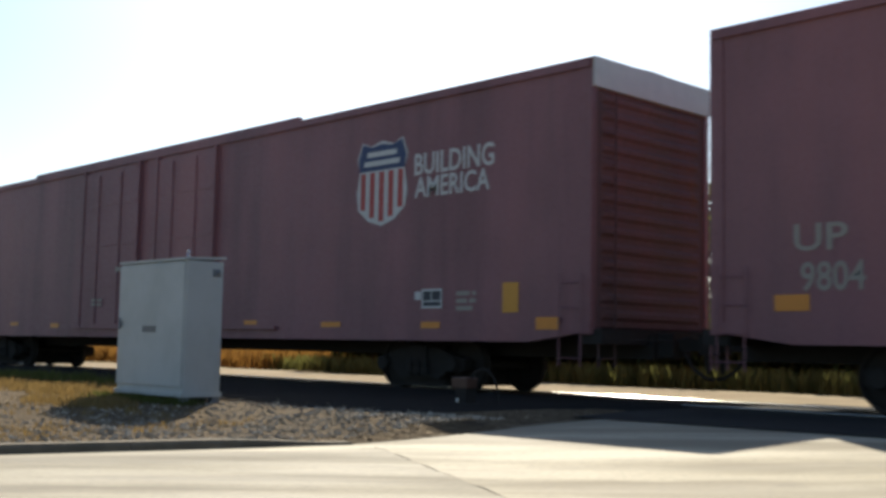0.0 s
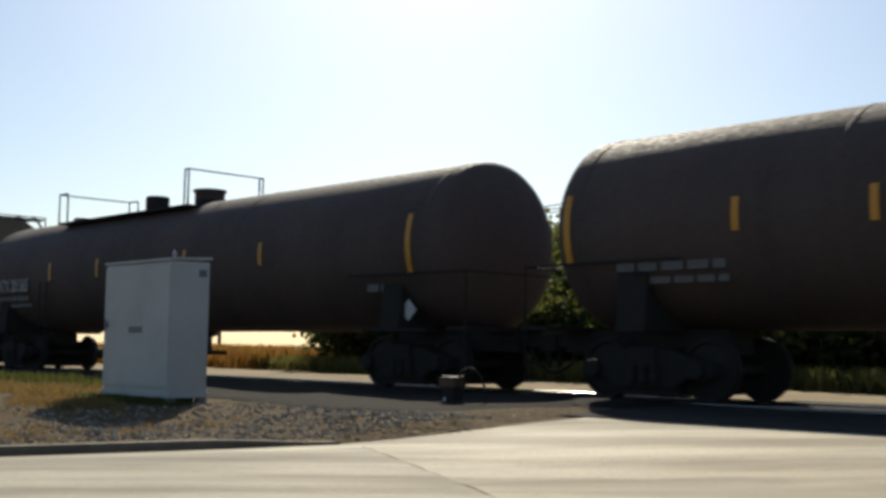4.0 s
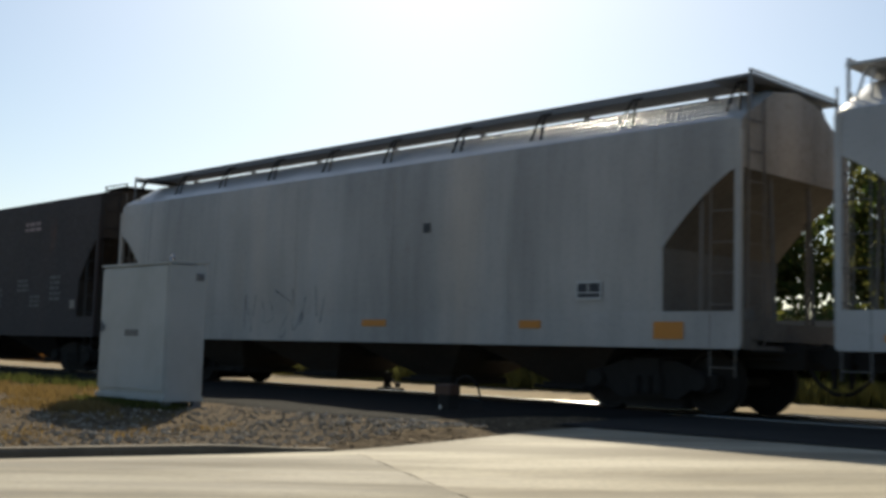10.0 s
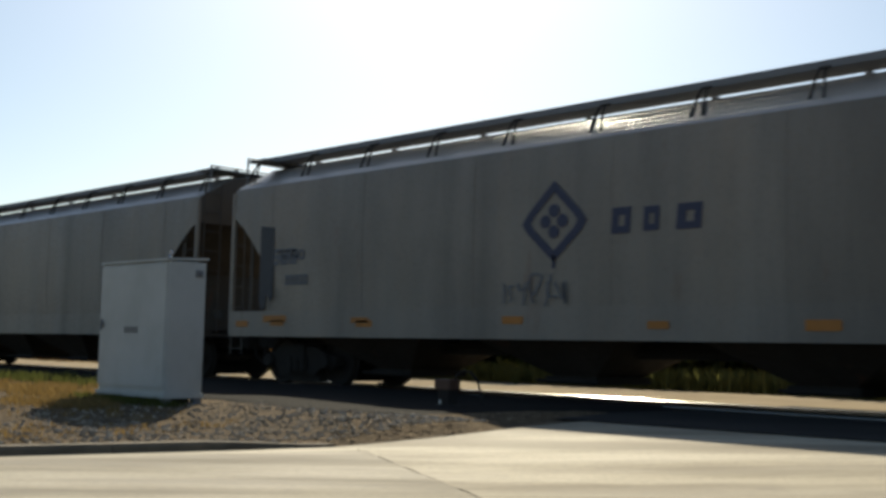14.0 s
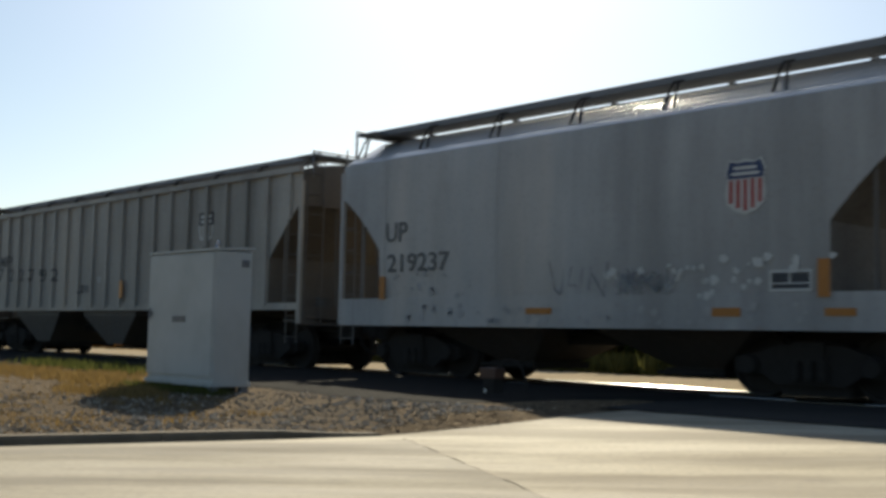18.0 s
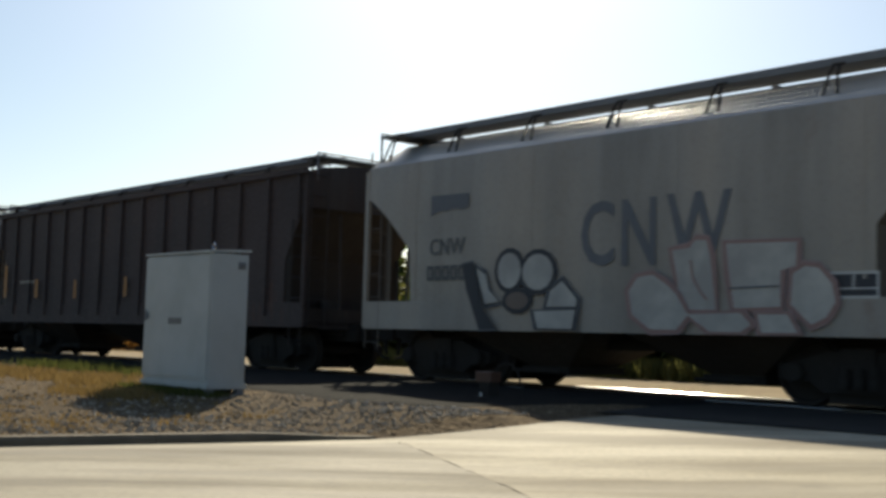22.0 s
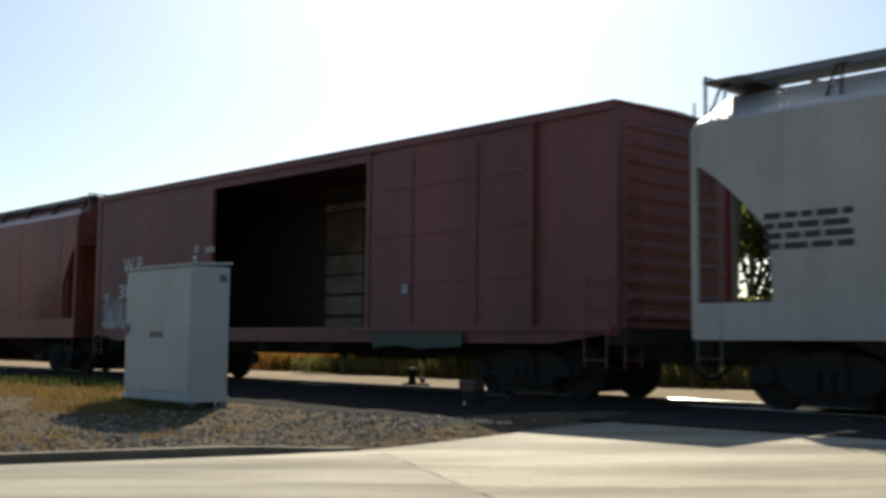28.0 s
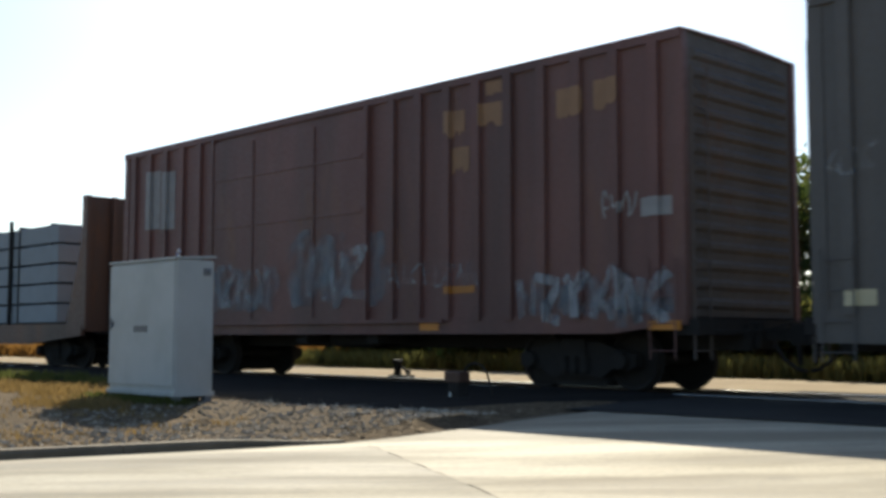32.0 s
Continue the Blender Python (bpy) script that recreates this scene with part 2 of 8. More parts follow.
# ---- mesh helpers ----
class Mesh:
    """Gathers the faces of one part."""
    def __init__(self):
        self.v, self.f = [], []

    def add(self, verts, faces):
        n = len(self.v)
        self.v += [tuple(p) for p in verts]
        self.f += [tuple(i + n for i in q) for q in faces]
        return self

    def box(self, x0, x1, y0, y1, z0, z1, c=0.0):
        """A block; c: chamfer on its upright and upper edges."""
        if c <= 0:
            vs = [(x, y, z) for z in (z0, z1) for x, y in ((x0, y0), (x1, y0), (x1, y1), (x0, y1))]
            return self.add(vs, [(3, 2, 1, 0), (4, 5, 6, 7), (0, 1, 5, 4), (1, 2, 6, 5), (2, 3, 7, 6), (3, 0, 4, 7)])
        def ring(i, z):
            return [(x0 + c + i, y0 + i, z), (x1 - c - i, y0 + i, z), (x1 - i, y0 + c + i, z), (x1 - i, y1 - c - i, z),
                    (x1 - c - i, y1 - i, z), (x0 + c + i, y1 - i, z), (x0 + i, y1 - c - i, z), (x0 + i, y0 + c + i, z)]
        vs = ring(0, z0) + ring(0, z1 - c) + ring(c * 0.7, z1)
        fs = [tuple(range(7, -1, -1)), tuple(range(16, 24))]
        for r in (0, 8):
            fs += [(r + i, r + (i + 1) % 8, r + 8 + (i + 1) % 8, r + 8 + i) for i in range(8)]
        return self.add(vs, fs)

    def tube(self, a, b, r, n=8, r2=None):
        a, b = Vector(a), Vector(b)
        q = (b - a).to_track_quat("Z", "Y").to_matrix()
        ring = [q @ Vector((math.cos(2 * math.pi * i / n), math.sin(2 * math.pi * i / n), 0)) for i in range(n)]
        vs = [a + p * r for p in ring] + [b + p * (r if r2 is None else r2) for p in ring]
        fs = [(i, (i + 1) % n, n + (i + 1) % n, n + i) for i in range(n)] + [tuple(range(n - 1, -1, -1)), tuple(range(n, 2 * n))]
        return self.add(vs, fs)

    def pipe(self, pts, r, n=6):
        """A bent rod through pts, one closed skin."""
        pts = [Vector(p) for p in pts]
        vs, fs, prev = [], [], None
        for i, p in enumerate(pts):
            d = (pts[min(i + 1, len(pts) - 1)] - p).normalized() + (p - pts[max(i - 1, 0)]).normalized()
            d = d.normalized() if d.length > 1e-6 else Vector((0, 0, 1))
            up = prev if prev is not None else (Vector((0, 0, 1)) if abs(d.z) < 0.9 else Vector((1, 0, 0)))
            side = d.cross(up).normalized()
            up = side.cross(d).normalized()
            prev = up
            vs += [p + side * (r * math.cos(2 * math.pi * k / n)) + up * (r * math.sin(2 * math.pi * k / n)) for k in range(n)]
        for i in range(len(pts) - 1):
            fs += [(i * n + k, i * n + (k + 1) % n, (i + 1) * n + (k + 1) % n, (i + 1) * n + k) for k in range(n)]
        fs += [tuple(range(n - 1, -1, -1)), tuple(range((len(pts) - 1) * n, len(pts) * n))]
        return self.add(vs, fs)

    def prism(self, poly, y0, y1, axis="y"):
        """poly: corners (x, z), counter-clockwise seen from the near side, pushed from y0 to y1; axis x: corners (y, z)."""
        n = len(poly)
        if axis == "y":
            vs = [(x, y0, z) for x, z in poly] + [(x, y1, z) for x, z in poly]
        elif axis == "z":
            vs = [(x, y, y0) for x, y in poly] + [(x, y, y1) for x, y in poly]
        else:
            vs = [(y0, x, z) for x, z in poly] + [(y1, x, z) for x, z in poly]
        fs = [tuple(range(n)), tuple(range(2 * n - 1, n - 1, -1))] + [((i + 1) % n, i, n + i, n + (i + 1) % n) for i in range(n)]
        return self.add(vs, fs)

    def lathe(self, prof, c, axis, n=24):
        """prof: (radius, along); turned about the axis x, y or z through c."""
        vs, fs = [], []
        for r, h in prof:
            for i in range(n):
                a = 2 * math.pi * i / n
                u, w = r * math.cos(a), r * math.sin(a)
                vs.append({"x": (c[0] + h, c[1] + u, c[2] + w), "y": (c[0] + u, c[1] + h, c[2] + w), "z": (c[0] + u, c[1] + w, c[2] + h)}[axis])
        k = len(prof)
        for j in range(k - 1):
            fs += [(j * n + i, j * n + (i + 1) % n, (j + 1) * n + (i + 1) % n, (j + 1) * n + i) for i in range(n)]
        fs += [tuple(range(n - 1, -1, -1)), tuple(range((k - 1) * n, k * n))]
        return self.add(vs, fs)

    def data(self, name, material, smooth=False):
        me = bpy.data.meshes.new(name)
        me.from_pydata(self.v, [], self.f)
        bm = bmesh.new()
        bm.from_mesh(me)
        bmesh.ops.recalc_face_normals(bm, faces=bm.faces)
        bm.to_mesh(me)
        bm.free()
        me.materials.append(material)
        if smooth:
            me.shade_smooth()
            me.set_sharp_from_angle(angle=radians(35))
        return me


def part(name, mesh, material, parent=None, label="", smooth=False):
    me = mesh if isinstance(mesh, bpy.types.Mesh) else mesh.data(name, material, smooth)
    ob = new(name, me)
    if parent is not None:
        ob.parent = parent
    if label:
        tagged(ob, label)
    return ob


def thing(name, label, category, group="", at=(0, 0, 0), turn=0.0):
    ob = new(name)
    ob.empty_display_size = 0.3
    ob.matrix_world = pose(*at, 0, 0, turn)
    return tagged(ob, label, category, group)


def letters(parent, words, x, z, height, material, y=-1.6, name="lettering", stretch=1.0, label=""):
    """Painted words on a side that faces the near side; x, z: the left end of the base line; height of the capitals."""
    cu = bpy.data.curves.new("words", "FONT")
    cu.body, cu.size, cu.extrude, cu.offset = words, height / 0.7, 0.003, height * 0.02
    cu.resolution_u = 3
    ob = bpy.data.objects.new("words", cu)
    scene.collection.objects.link(ob)
    me = bpy.data.meshes.new_from_object(ob.evaluated_get(bpy.context.evaluated_depsgraph_get()))
    bpy.data.objects.remove(ob)
    me.transform(Matrix.Translation((x, y, z)) @ Matrix.Rotation(radians(90), 4, "X") @ Matrix.Diagonal((stretch, 1, 1, 1)))
    me.materials.clear()
    me.materials.append(material)
    return part(name, me, material, parent, label)


def bars(parent, rows, material, y=-1.6, name="lettering", label="", t=0.004):
    """Flat painted bars: rows of (x0, x1, z0, z1)."""
    m = Mesh()
    for x0, x1, z0, z1 in rows:
        m.box(x0, x1, y - t, y, z0, z1)
    return part(name, m, material, parent, label)


# ---- the place ----
TRACK_Y = 14.76


def smooth_step(a, b, x):
    q = min(1.0, max(0.0, (x - a) / (b - a)))
    return q * q * (3 - 2 * q)


def road_z(y):
    return -0.13 + 0.10 * smooth_step(5.5, 11.0, y)


def kerb_x(y):
    """The line of the kerb: beside the road, bending away towards the track."""
    return -8.62 + 0.26 * (y - 3.0) + 0.02 * max(0, y - 5) ** 2


def mat_road(dim=1.0):
    m, nt, b = nodes_of("worn_pale_concrete", 0.85)
    co = nt.nodes.new("ShaderNodeNewGeometry").outputs["Position"]
    mp = nt.nodes.new("ShaderNodeMapping")
    mp.inputs["Rotation"].default_value = (0, 0, radians(40))
    nt.links.new(co, mp.inputs["Vector"])
    p = mp.outputs[0]
    c = blend(nt, noise_tex(nt, p, 0.5, 5), (0.37, 0.31, 0.21), (0.52, 0.45, 0.325))
    wear = ramp(nt, noise_tex(nt, p, 1.3, 5, (1.0, 0.22, 1)), [(0.42, grey(0)), (0.56, grey(0.8))])
    c = blend(nt, wear, c, (0.225, 0.183, 0.12))
    c = blend(nt, ramp(nt, noise_tex(nt, p, 22, 5), [(0.45, grey(0)), (0.8, grey(0.5))]), c, (0.17, 0.15, 0.12))
    c = blend(nt, ramp(nt, noise_tex(nt, p, 1.7, 7, rough=0.7), [(0.62, grey(0)), (0.72, grey(0.55))]), c, (0.16, 0.135, 0.105))
    c = blend(nt, 1.0, c, grey(dim), "MULTIPLY")
    nt.links.new(c, b.inputs["Base Color"])
    polish = noise_tex(nt, p, 1.1, 4, (1.0, 0.2, 1))
    nt.links.new(ramp(nt, polish, [(0.4, grey(0.76)), (0.65, grey(0.92))]), b.inputs["Roughness"])
    bump(nt, b, noise_tex(nt, p, 45, 5), 0.35, 0.008)
    return m


M_ROAD = mat_road()
M_CRACK = plain("tar_filled_crack", (0.26, 0.215, 0.145), 0.85, 0, 10, 0.3, 0.2, 0.004, True)
M_KERB = plain("weathered_kerb_concrete", (0.15, 0.115, 0.075), 0.9, 0, 9, 0.35, 0.5, 0.01, True, (0.10, 0.078, 0.05), 1.5)


def mat_verge():
    m, nt, b = nodes_of("dirty_gravel", 0.95)
    p = nt.nodes.new("ShaderNodeNewGeometry").outputs["Position"]
    c = blend(nt, noise_tex(nt, p, 0.8, 5), (0.105, 0.076, 0.046), (0.175, 0.128, 0.078))
    c = blend(nt, ramp(nt, noise_tex(nt, p, 3.2, 6), [(0.45, grey(0)), (0.65, grey(0.85))]), c, (0.092, 0.068, 0.044))
    c = blend(nt, ramp(nt, noise_tex(nt, p, 15, 3), [(0.6, grey(0)), (0.66, grey(1))]), c, (0.30, 0.235, 0.155))
    c = blend(nt, ramp(nt, noise_tex(nt, p, 13, 3, (1, 1.1, 1)), [(0.36, grey(0.8)), (0.46, grey(0))]), c, (0.05, 0.038, 0.026))
    nt.links.new(c, b.inputs["Base Color"])
    bump(nt, b, noise_tex(nt, p, 24, 5), 0.9, 0.03)
    return m


M_GRAVEL = mat_verge()
M_STONE = plain("pale_stone", (0.42, 0.35, 0.26), 0.85, 0, 5, 0.4, 0.4, 0.01)
M_STONE2 = plain("grey_brown_stone", (0.25, 0.19, 0.122), 0.85, 0, 5, 0.4, 0.4, 0.01)
M_DIRT = plain("dry_pale_dirt", (0.30, 0.235, 0.15), 0.95, 0, 3, 0.2, 0.5, 0.02, True, (0.36, 0.29, 0.19), 0.3)
M_DUST = plain("dusty_shoulder", (0.155, 0.12, 0.08), 0.95, 0, 7, 0.4, 0.5, 0.01, True, (0.2, 0.16, 0.108), 0.8)
M_GROUND = plain("dry_grass_ground", (0.30, 0.20, 0.07), 0.95, 0, 2.5, 0.35, 0.6, 0.05, True, (0.20, 0.16, 0.06), 0.12)
M_BALLAST = plain("dark_ballast", (0.028, 0.025, 0.022), 0.9, 0, 14, 0.5, 0.9, 0.03, True)
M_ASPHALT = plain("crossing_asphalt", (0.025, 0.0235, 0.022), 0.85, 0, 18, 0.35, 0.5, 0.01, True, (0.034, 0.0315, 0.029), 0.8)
M_APRON = plain("shade_dark_paving", (0.042, 0.039, 0.036), 0.9, 0, 18, 0.35, 0.5, 0.01, True, (0.053, 0.049, 0.043), 0.6)
for rubble in (M_GRAVEL, M_DIRT, M_DUST, M_BALLAST, M_ASPHALT, M_APRON):
    # loose or open-grained ground has no sheen at low angles
    rubble.node_tree.nodes["Principled BSDF"].inputs["Specular IOR Level"].default_value = 0.04
M_TIE = plain("creosoted_tie", (0.06, 0.045, 0.033), 0.9, 0, 8, 0.4, 0.6, 0.02)
M_STRAW = plain("dry_straw_grass", (0.28, 0.20, 0.085), 0.8, 0, 4, 0.35)
M_HAY = plain("sunlit_hay_grass", (0.30, 0.17, 0.05), 0.8, 0, 4, 0.3)
M_WEED = plain("yellow_green_weeds", (0.175, 0.165, 0.055), 0.75, 0, 4, 0.35)
M_GRASS = plain("green_grass", (0.10, 0.105, 0.03), 0.75, 0, 4, 0.35)
M_LEAF = plain("dusty_green_leaves", (0.06, 0.085, 0.028), 0.7, 0, 3, 0.5)
M_LEAF2 = plain("olive_leaves", (0.10, 0.10, 0.035), 0.7, 0, 3, 0.5)
for thin, through_col in ((M_LEAF, (0.12, 0.16, 0.035)), (M_LEAF2, (0.18, 0.18, 0.045)), (M_STRAW, (0.26, 0.17, 0.06)), (M_HAY, (0.32, 0.165, 0.04)), (M_GRASS, (0.12, 0.13, 0.035)), (M_WEED, (0.21, 0.205, 0.06))):
    # thin blades and leaves let some light through
    nt = thin.node_tree
    nt.nodes["Principled BSDF"].inputs["Specular IOR Level"].default_value = 0.1
    tl, mx = nt.nodes.new("ShaderNodeBsdfTranslucent"), nt.nodes.new("ShaderNodeMixShader")
    tl.inputs["Color"].default_value, mx.inputs[0].default_value = (*through_col, 1), 0.4
    nt.links.new(nt.nodes["Principled BSDF"].outputs[0], mx.inputs[1])
    nt.links.new(tl.outputs[0], mx.inputs[2])
    nt.links.new(mx.outputs[0], nt.nodes["Material Output"].inputs["Surface"])
M_BARK = plain("grey_bark", (0.12, 0.095, 0.07), 0.9, 0, 9, 0.4, 0.6, 0.02)


def sheet(name, xs, ys, zfun, material, label, kind="structure", keep=None):
    m = Mesh()
    nx = len(xs)
    vs = [(x, y, zfun(x, y)) for y in ys for x in xs]
    fs = [(j * nx + i, j * nx + i + 1, (j + 1) * nx + i + 1, (j + 1) * nx + i) for j in range(len(ys) - 1) for i in range(nx - 1)]
    ob = part(name, m.add(vs, fs), material, None, "", True)
    return tagged(ob, label, "", "", kind)


def steps(a, b, n):
    return [a + (b - a) * i / n for i in range(n + 1)]


def under(x, y):
    """The ground sheet: under the road, gravel and track, and out to the horizon."""
    return -0.34 if abs(y) < 24 and -70 < x < 30 else -0.34 + 0.30 * smooth_step(20, 27, y) if y > 0 else -0.34


sheet("ground", [-3000, -900, -300, -120, -80, -60, -40, -20, 0, 20, 60, 200, 900, 3000], [-3000, -600, -100, -20, 0, 10, 20, 22, 24, 27, 32, 45, 80, 200, 800, 3000],
      under, M_GROUND, "dry grassy ground out to the horizon")
# road: the near street and its ramp up to the crossing
ys = steps(-30, 13.55, 60)
m = Mesh()
vs, fs = [], []
for y in ys:
    k0 = kerb_x(y) if y < 6.4 else kerb_x(6.4) - 0.10 * (y - 6.4)
    for i in range(9):
        q = i / 8
        x = k0 + 0.02 + (9.5 - k0) * q
        vs.append((x, y, road_z(y) + 0.03 * math.sin(math.pi * q)))
for j in range(len(ys) - 1):
    fs += [(j * 9 + i, j * 9 + i + 1, (j + 1) * 9 + i + 1, (j + 1) * 9 + i) for i in range(8)]
tagged(part("road", m.add(vs, fs), M_ROAD, None, "", True), "worn pale concrete street that climbs to a level crossing", "road", "", "structure")
# crossing panels between and beside the rails
road = thing("crossing_deck", "dark asphalt level crossing deck between the rails", "crossing")
tagged(road, kind="structure")
for y0, y1 in ((13.56, TRACK_Y - 0.80), (TRACK_Y - 0.64, TRACK_Y + 0.64), (TRACK_Y + 0.80, TRACK_Y + 2.0)):
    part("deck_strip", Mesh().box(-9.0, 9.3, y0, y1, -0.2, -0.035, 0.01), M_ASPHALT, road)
def slope_to_kerb(x, y):
    """The verge falls gently towards the kerb."""
    return 0.02 - 0.115 * (1 - smooth_step(2.3, 4.6, kerb_x(min(y, 6.4)) - 0.15 - x)) * (1 - smooth_step(6.2, 8.0, y))


def verge_z(x, y):
    return slope_to_kerb(x, y) + 0.035 * noise.noise(Vector((x * 0.6, y * 0.6, 0))) + 0.02 * noise.noise(Vector((x * 2.1, y * 2.1, 3)))


# dark ballast shoulder and added apron before the track, the train's shade in their colour
sheet("ballast_shoulder", steps(-75, -8.7, 150), [7.7, 7.85, 8.0, 8.15, 8.3, 8.5, 8.8, 9.15, 9.5, 10.2, 11, 12, 12.9, 13.3], lambda x, y: max(verge_z(x, y), -0.02) + (0.02 if y > 8.2 + 0.45 * noise.noise(Vector((x * 0.7, 4, 0))) else -0.06) + 0.02 * noise.noise(Vector((x * 3, y * 3, 1))) - (0.1 if x > -8.8 else 0), M_BALLAST, "dark ballast shoulder beside the track, darkened for the train's shade")
sheet("asphalt_apron", steps(-8.9, 9.4, 60), [10.2, 10.35, 10.7, 11, 12, 13, 13.54], lambda x, y: road_z(y) + 0.03 * math.sin(math.pi * min(1, max(0, (x + 8.6) / 18.1))) + 0.008, M_APRON, "dark apron added in front of the level crossing, coloured for the train's shade")
# gravel verge with the cabinet
m, vs, fs = Mesh(), [], []
ysg = steps(-14, 13.2, 68)
for y in ysg:
    k0 = kerb_x(y) - 0.15 if y < 6.3 else kerb_x(6.4) - 0.10 * (y - 6.4) + 0.6
    for i in range(91):
        q = i / 90
        x = k0 - 64 * q ** 1.7
        z = verge_z(x, y)
        if y >= 6.3:
            z = min(z, road_z(y) - 0.05 + 0.20 * smooth_step(0.35, 2.2, k0 - x))
        z -= 0.05 * smooth_step(10.5, 12.5, y)
        vs.append((x, y, z - (0.02 if i == 0 else 0)))
for j in range(len(ysg) - 1):
    fs += [(j * 91 + i + 1, j * 91 + i, (j + 1) * 91 + i, (j + 1) * 91 + i + 1) for i in range(90)]
verge = part("gravel_verge", m.add(vs, fs), M_GRAVEL, None, "", True)
verge.data.materials.append(M_DUST)
for poly in verge.data.polygons:
    c = poly.center
    edge = kerb_x(6.4) - 0.10 * (c.y - 6.4) + 0.6
    if c.y > 6.0 and c.x > edge - 0.75 - 0.5 * noise.noise(Vector((c.x * 1.5, c.y * 1.5, 9))):
        poly.material_index = 1
tagged(verge, "dirty gravel and dust verge beside the street", "ground", "", "structure")


# kerb in cast lengths
kerb = thing("kerb", "weathered low concrete kerb along the street", "kerb")
tagged(kerb, kind="structure")
yk = -12.0
while yk < 6.2:
    y1 = min(6.35, yk + 1.5)
    m = Mesh()
    vs, n = [], 6
    for i in range(n + 1):
        y = yk + 0.003 + (y1 - yk - 0.006) * i / n
        k, zt = kerb_x(y), road_z(y) + 0.07 - 0.05 * smooth_step(5.2, 6.4, y)
        vs += [(k - 0.17, y, -0.3), (k - 0.17, y, zt), (k - 0.025, y, zt), (k, y, zt - 0.03), (k + 0.03, y, -0.3)]
    fs = []
    for i in range(n):
        fs += [(5 * i + a, 5 * i + a + 1, 5 * i + a + 6, 5 * i + a + 5) for a in range(4)]
    fs += [(0, 1, 2, 3, 4), tuple(5 * n + a for a in (4, 3, 2, 1, 0))]
    part("kerb_stone", m.add(vs, fs), M_KERB, kerb)
    yk = y1
# patches and cracks in the street
def flat_patch(name, pts, material, label, lift=0.004):
    k = len(pts)
    m = Mesh()
    def up(x, y):
        k0 = kerb_x(y) if y < 6.4 else kerb_x(6.4) - 0.10 * (y - 6.4)
        return road_z(y) + 0.03 * math.sin(math.pi * min(1, max(0, (x - k0) / (9.5 - k0))))
    m.add([(x, y, up(x, y) + lift) for x, y in pts] + [(x, y, up(x, y) - 0.05) for x, y in pts], [tuple(range(k)), tuple(range(2 * k - 1, k - 1, -1))] + [((i + 1) % k, i, k + i, k + (i + 1) % k) for i in range(k)])
    return tagged(part(name, m, material), label, "", "", "structure")


# an older, darker slab of the street with a broken edge
M_SLAB = mat_road(0.72)
m, vs, fs = Mesh(), [], []
ysl = steps(-6.0, 6.3, 42)
for y in ysl:
    xl = kerb_x(y) + 0.42 + 0.10 * noise.noise(Vector((y * 1.3, 0, 0)))
    xr = max(xl + 0.05, -7.38 + 1.88 * (6.33 - y) + 0.09 * noise.noise(Vector((y * 4.0, 5, 0))))
    for i in range(9):
        x = xl + (xr - xl) * i / 8
        k0 = kerb_x(y)
        vs.append((x, y, road_z(y) + 0.03 * math.sin(math.pi * min(1, max(0, (x - k0) / (9.5 - k0)))) + 0.005))
for j in range(len(ysl) - 1):
    fs += [(j * 9 + i, j * 9 + i + 1, (j + 1) * 9 + i + 1, (j + 1) * 9 + i) for i in range(8)]
tagged(part("road_slab", m.add(vs, fs), M_SLAB, None, "", True), "older darker concrete slab in the street with a broken edge", "road", "", "structure")
rr = random.Random(5)


def crack(a, b, w=0.025, n=14, wander=0.08):
    a, b = Vector(a), Vector(b)
    side = Vector((-(b - a).y, (b - a).x)).normalized()
    lefts, rights = [], []
    off = 0
    for i in range(n + 1):
        off += rr.uniform(-wander, wander) * 0.6
        p = a + (b - a) * i / n + side * off
        ww = w * rr.uniform(0.4, 1.3)
        lefts.append((p + side * ww)[:])
        rights.append((p - side * ww)[:])
    flat_patch("road_crack", lefts + rights[::-1], M_CRACK, "dark tar-filled crack in the street", 0.0055)


crack((-7.36, 6.3), (-3.6, 4.32), 0.006, 30, 0.028)
crack((-6.76, 4.18), (-6.6, 4.26), 0.012, 4, 0.02)
# track: rails, ties, ballast
track = thing("railway_track", "single railway track with shiny worn rails", "railway track", "", (0, TRACK_Y, 0))
tagged(track, kind="structure")
for s in (-1, 1):
    y = s * 0.755
    part("rail", Mesh().prism([(y - 0.036, -0.04), (y + 0.036, -0.04), (y + 0.036, -0.021), (y + 0.033, -0.011), (y + 0.027, -0.0055), (y + 0.018, -0.002), (y + 0.009, -0.0004), (y - 0.009, -0.0004), (y - 0.018, -0.002), (y - 0.027, -0.0055), (y - 0.033, -0.011), (y - 0.036, -0.021)], -420, 60, "x"), M_RAIL, track, "bright worn steel rail head")
    part("rail_web", Mesh().prism([(y - 0.07, -0.17), (y + 0.07, -0.17), (y + 0.07, -0.155), (y + 0.012, -0.13), (y + 0.012, -0.035), (y - 0.012, -0.035), (y - 0.012, -0.13), (y - 0.07, -0.155)], -420, 60, "x"), M_RAILSIDE, track, "rusty brown rail web and foot")
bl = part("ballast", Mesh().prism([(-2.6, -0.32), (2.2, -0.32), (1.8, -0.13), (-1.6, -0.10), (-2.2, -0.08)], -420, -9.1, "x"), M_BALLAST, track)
tie = Mesh().box(-0.11, 0.11, -1.3, 1.3, -0.32, -0.10, 0.012).data("tie", M_TIE)
for i in range(220):
    ob = part("tie", tie, None, track)
    ob.location = (-9.5 - 0.53 * i, rr.uniform(-0.03, 0.03), rr.uniform(-0.012, 0.012))
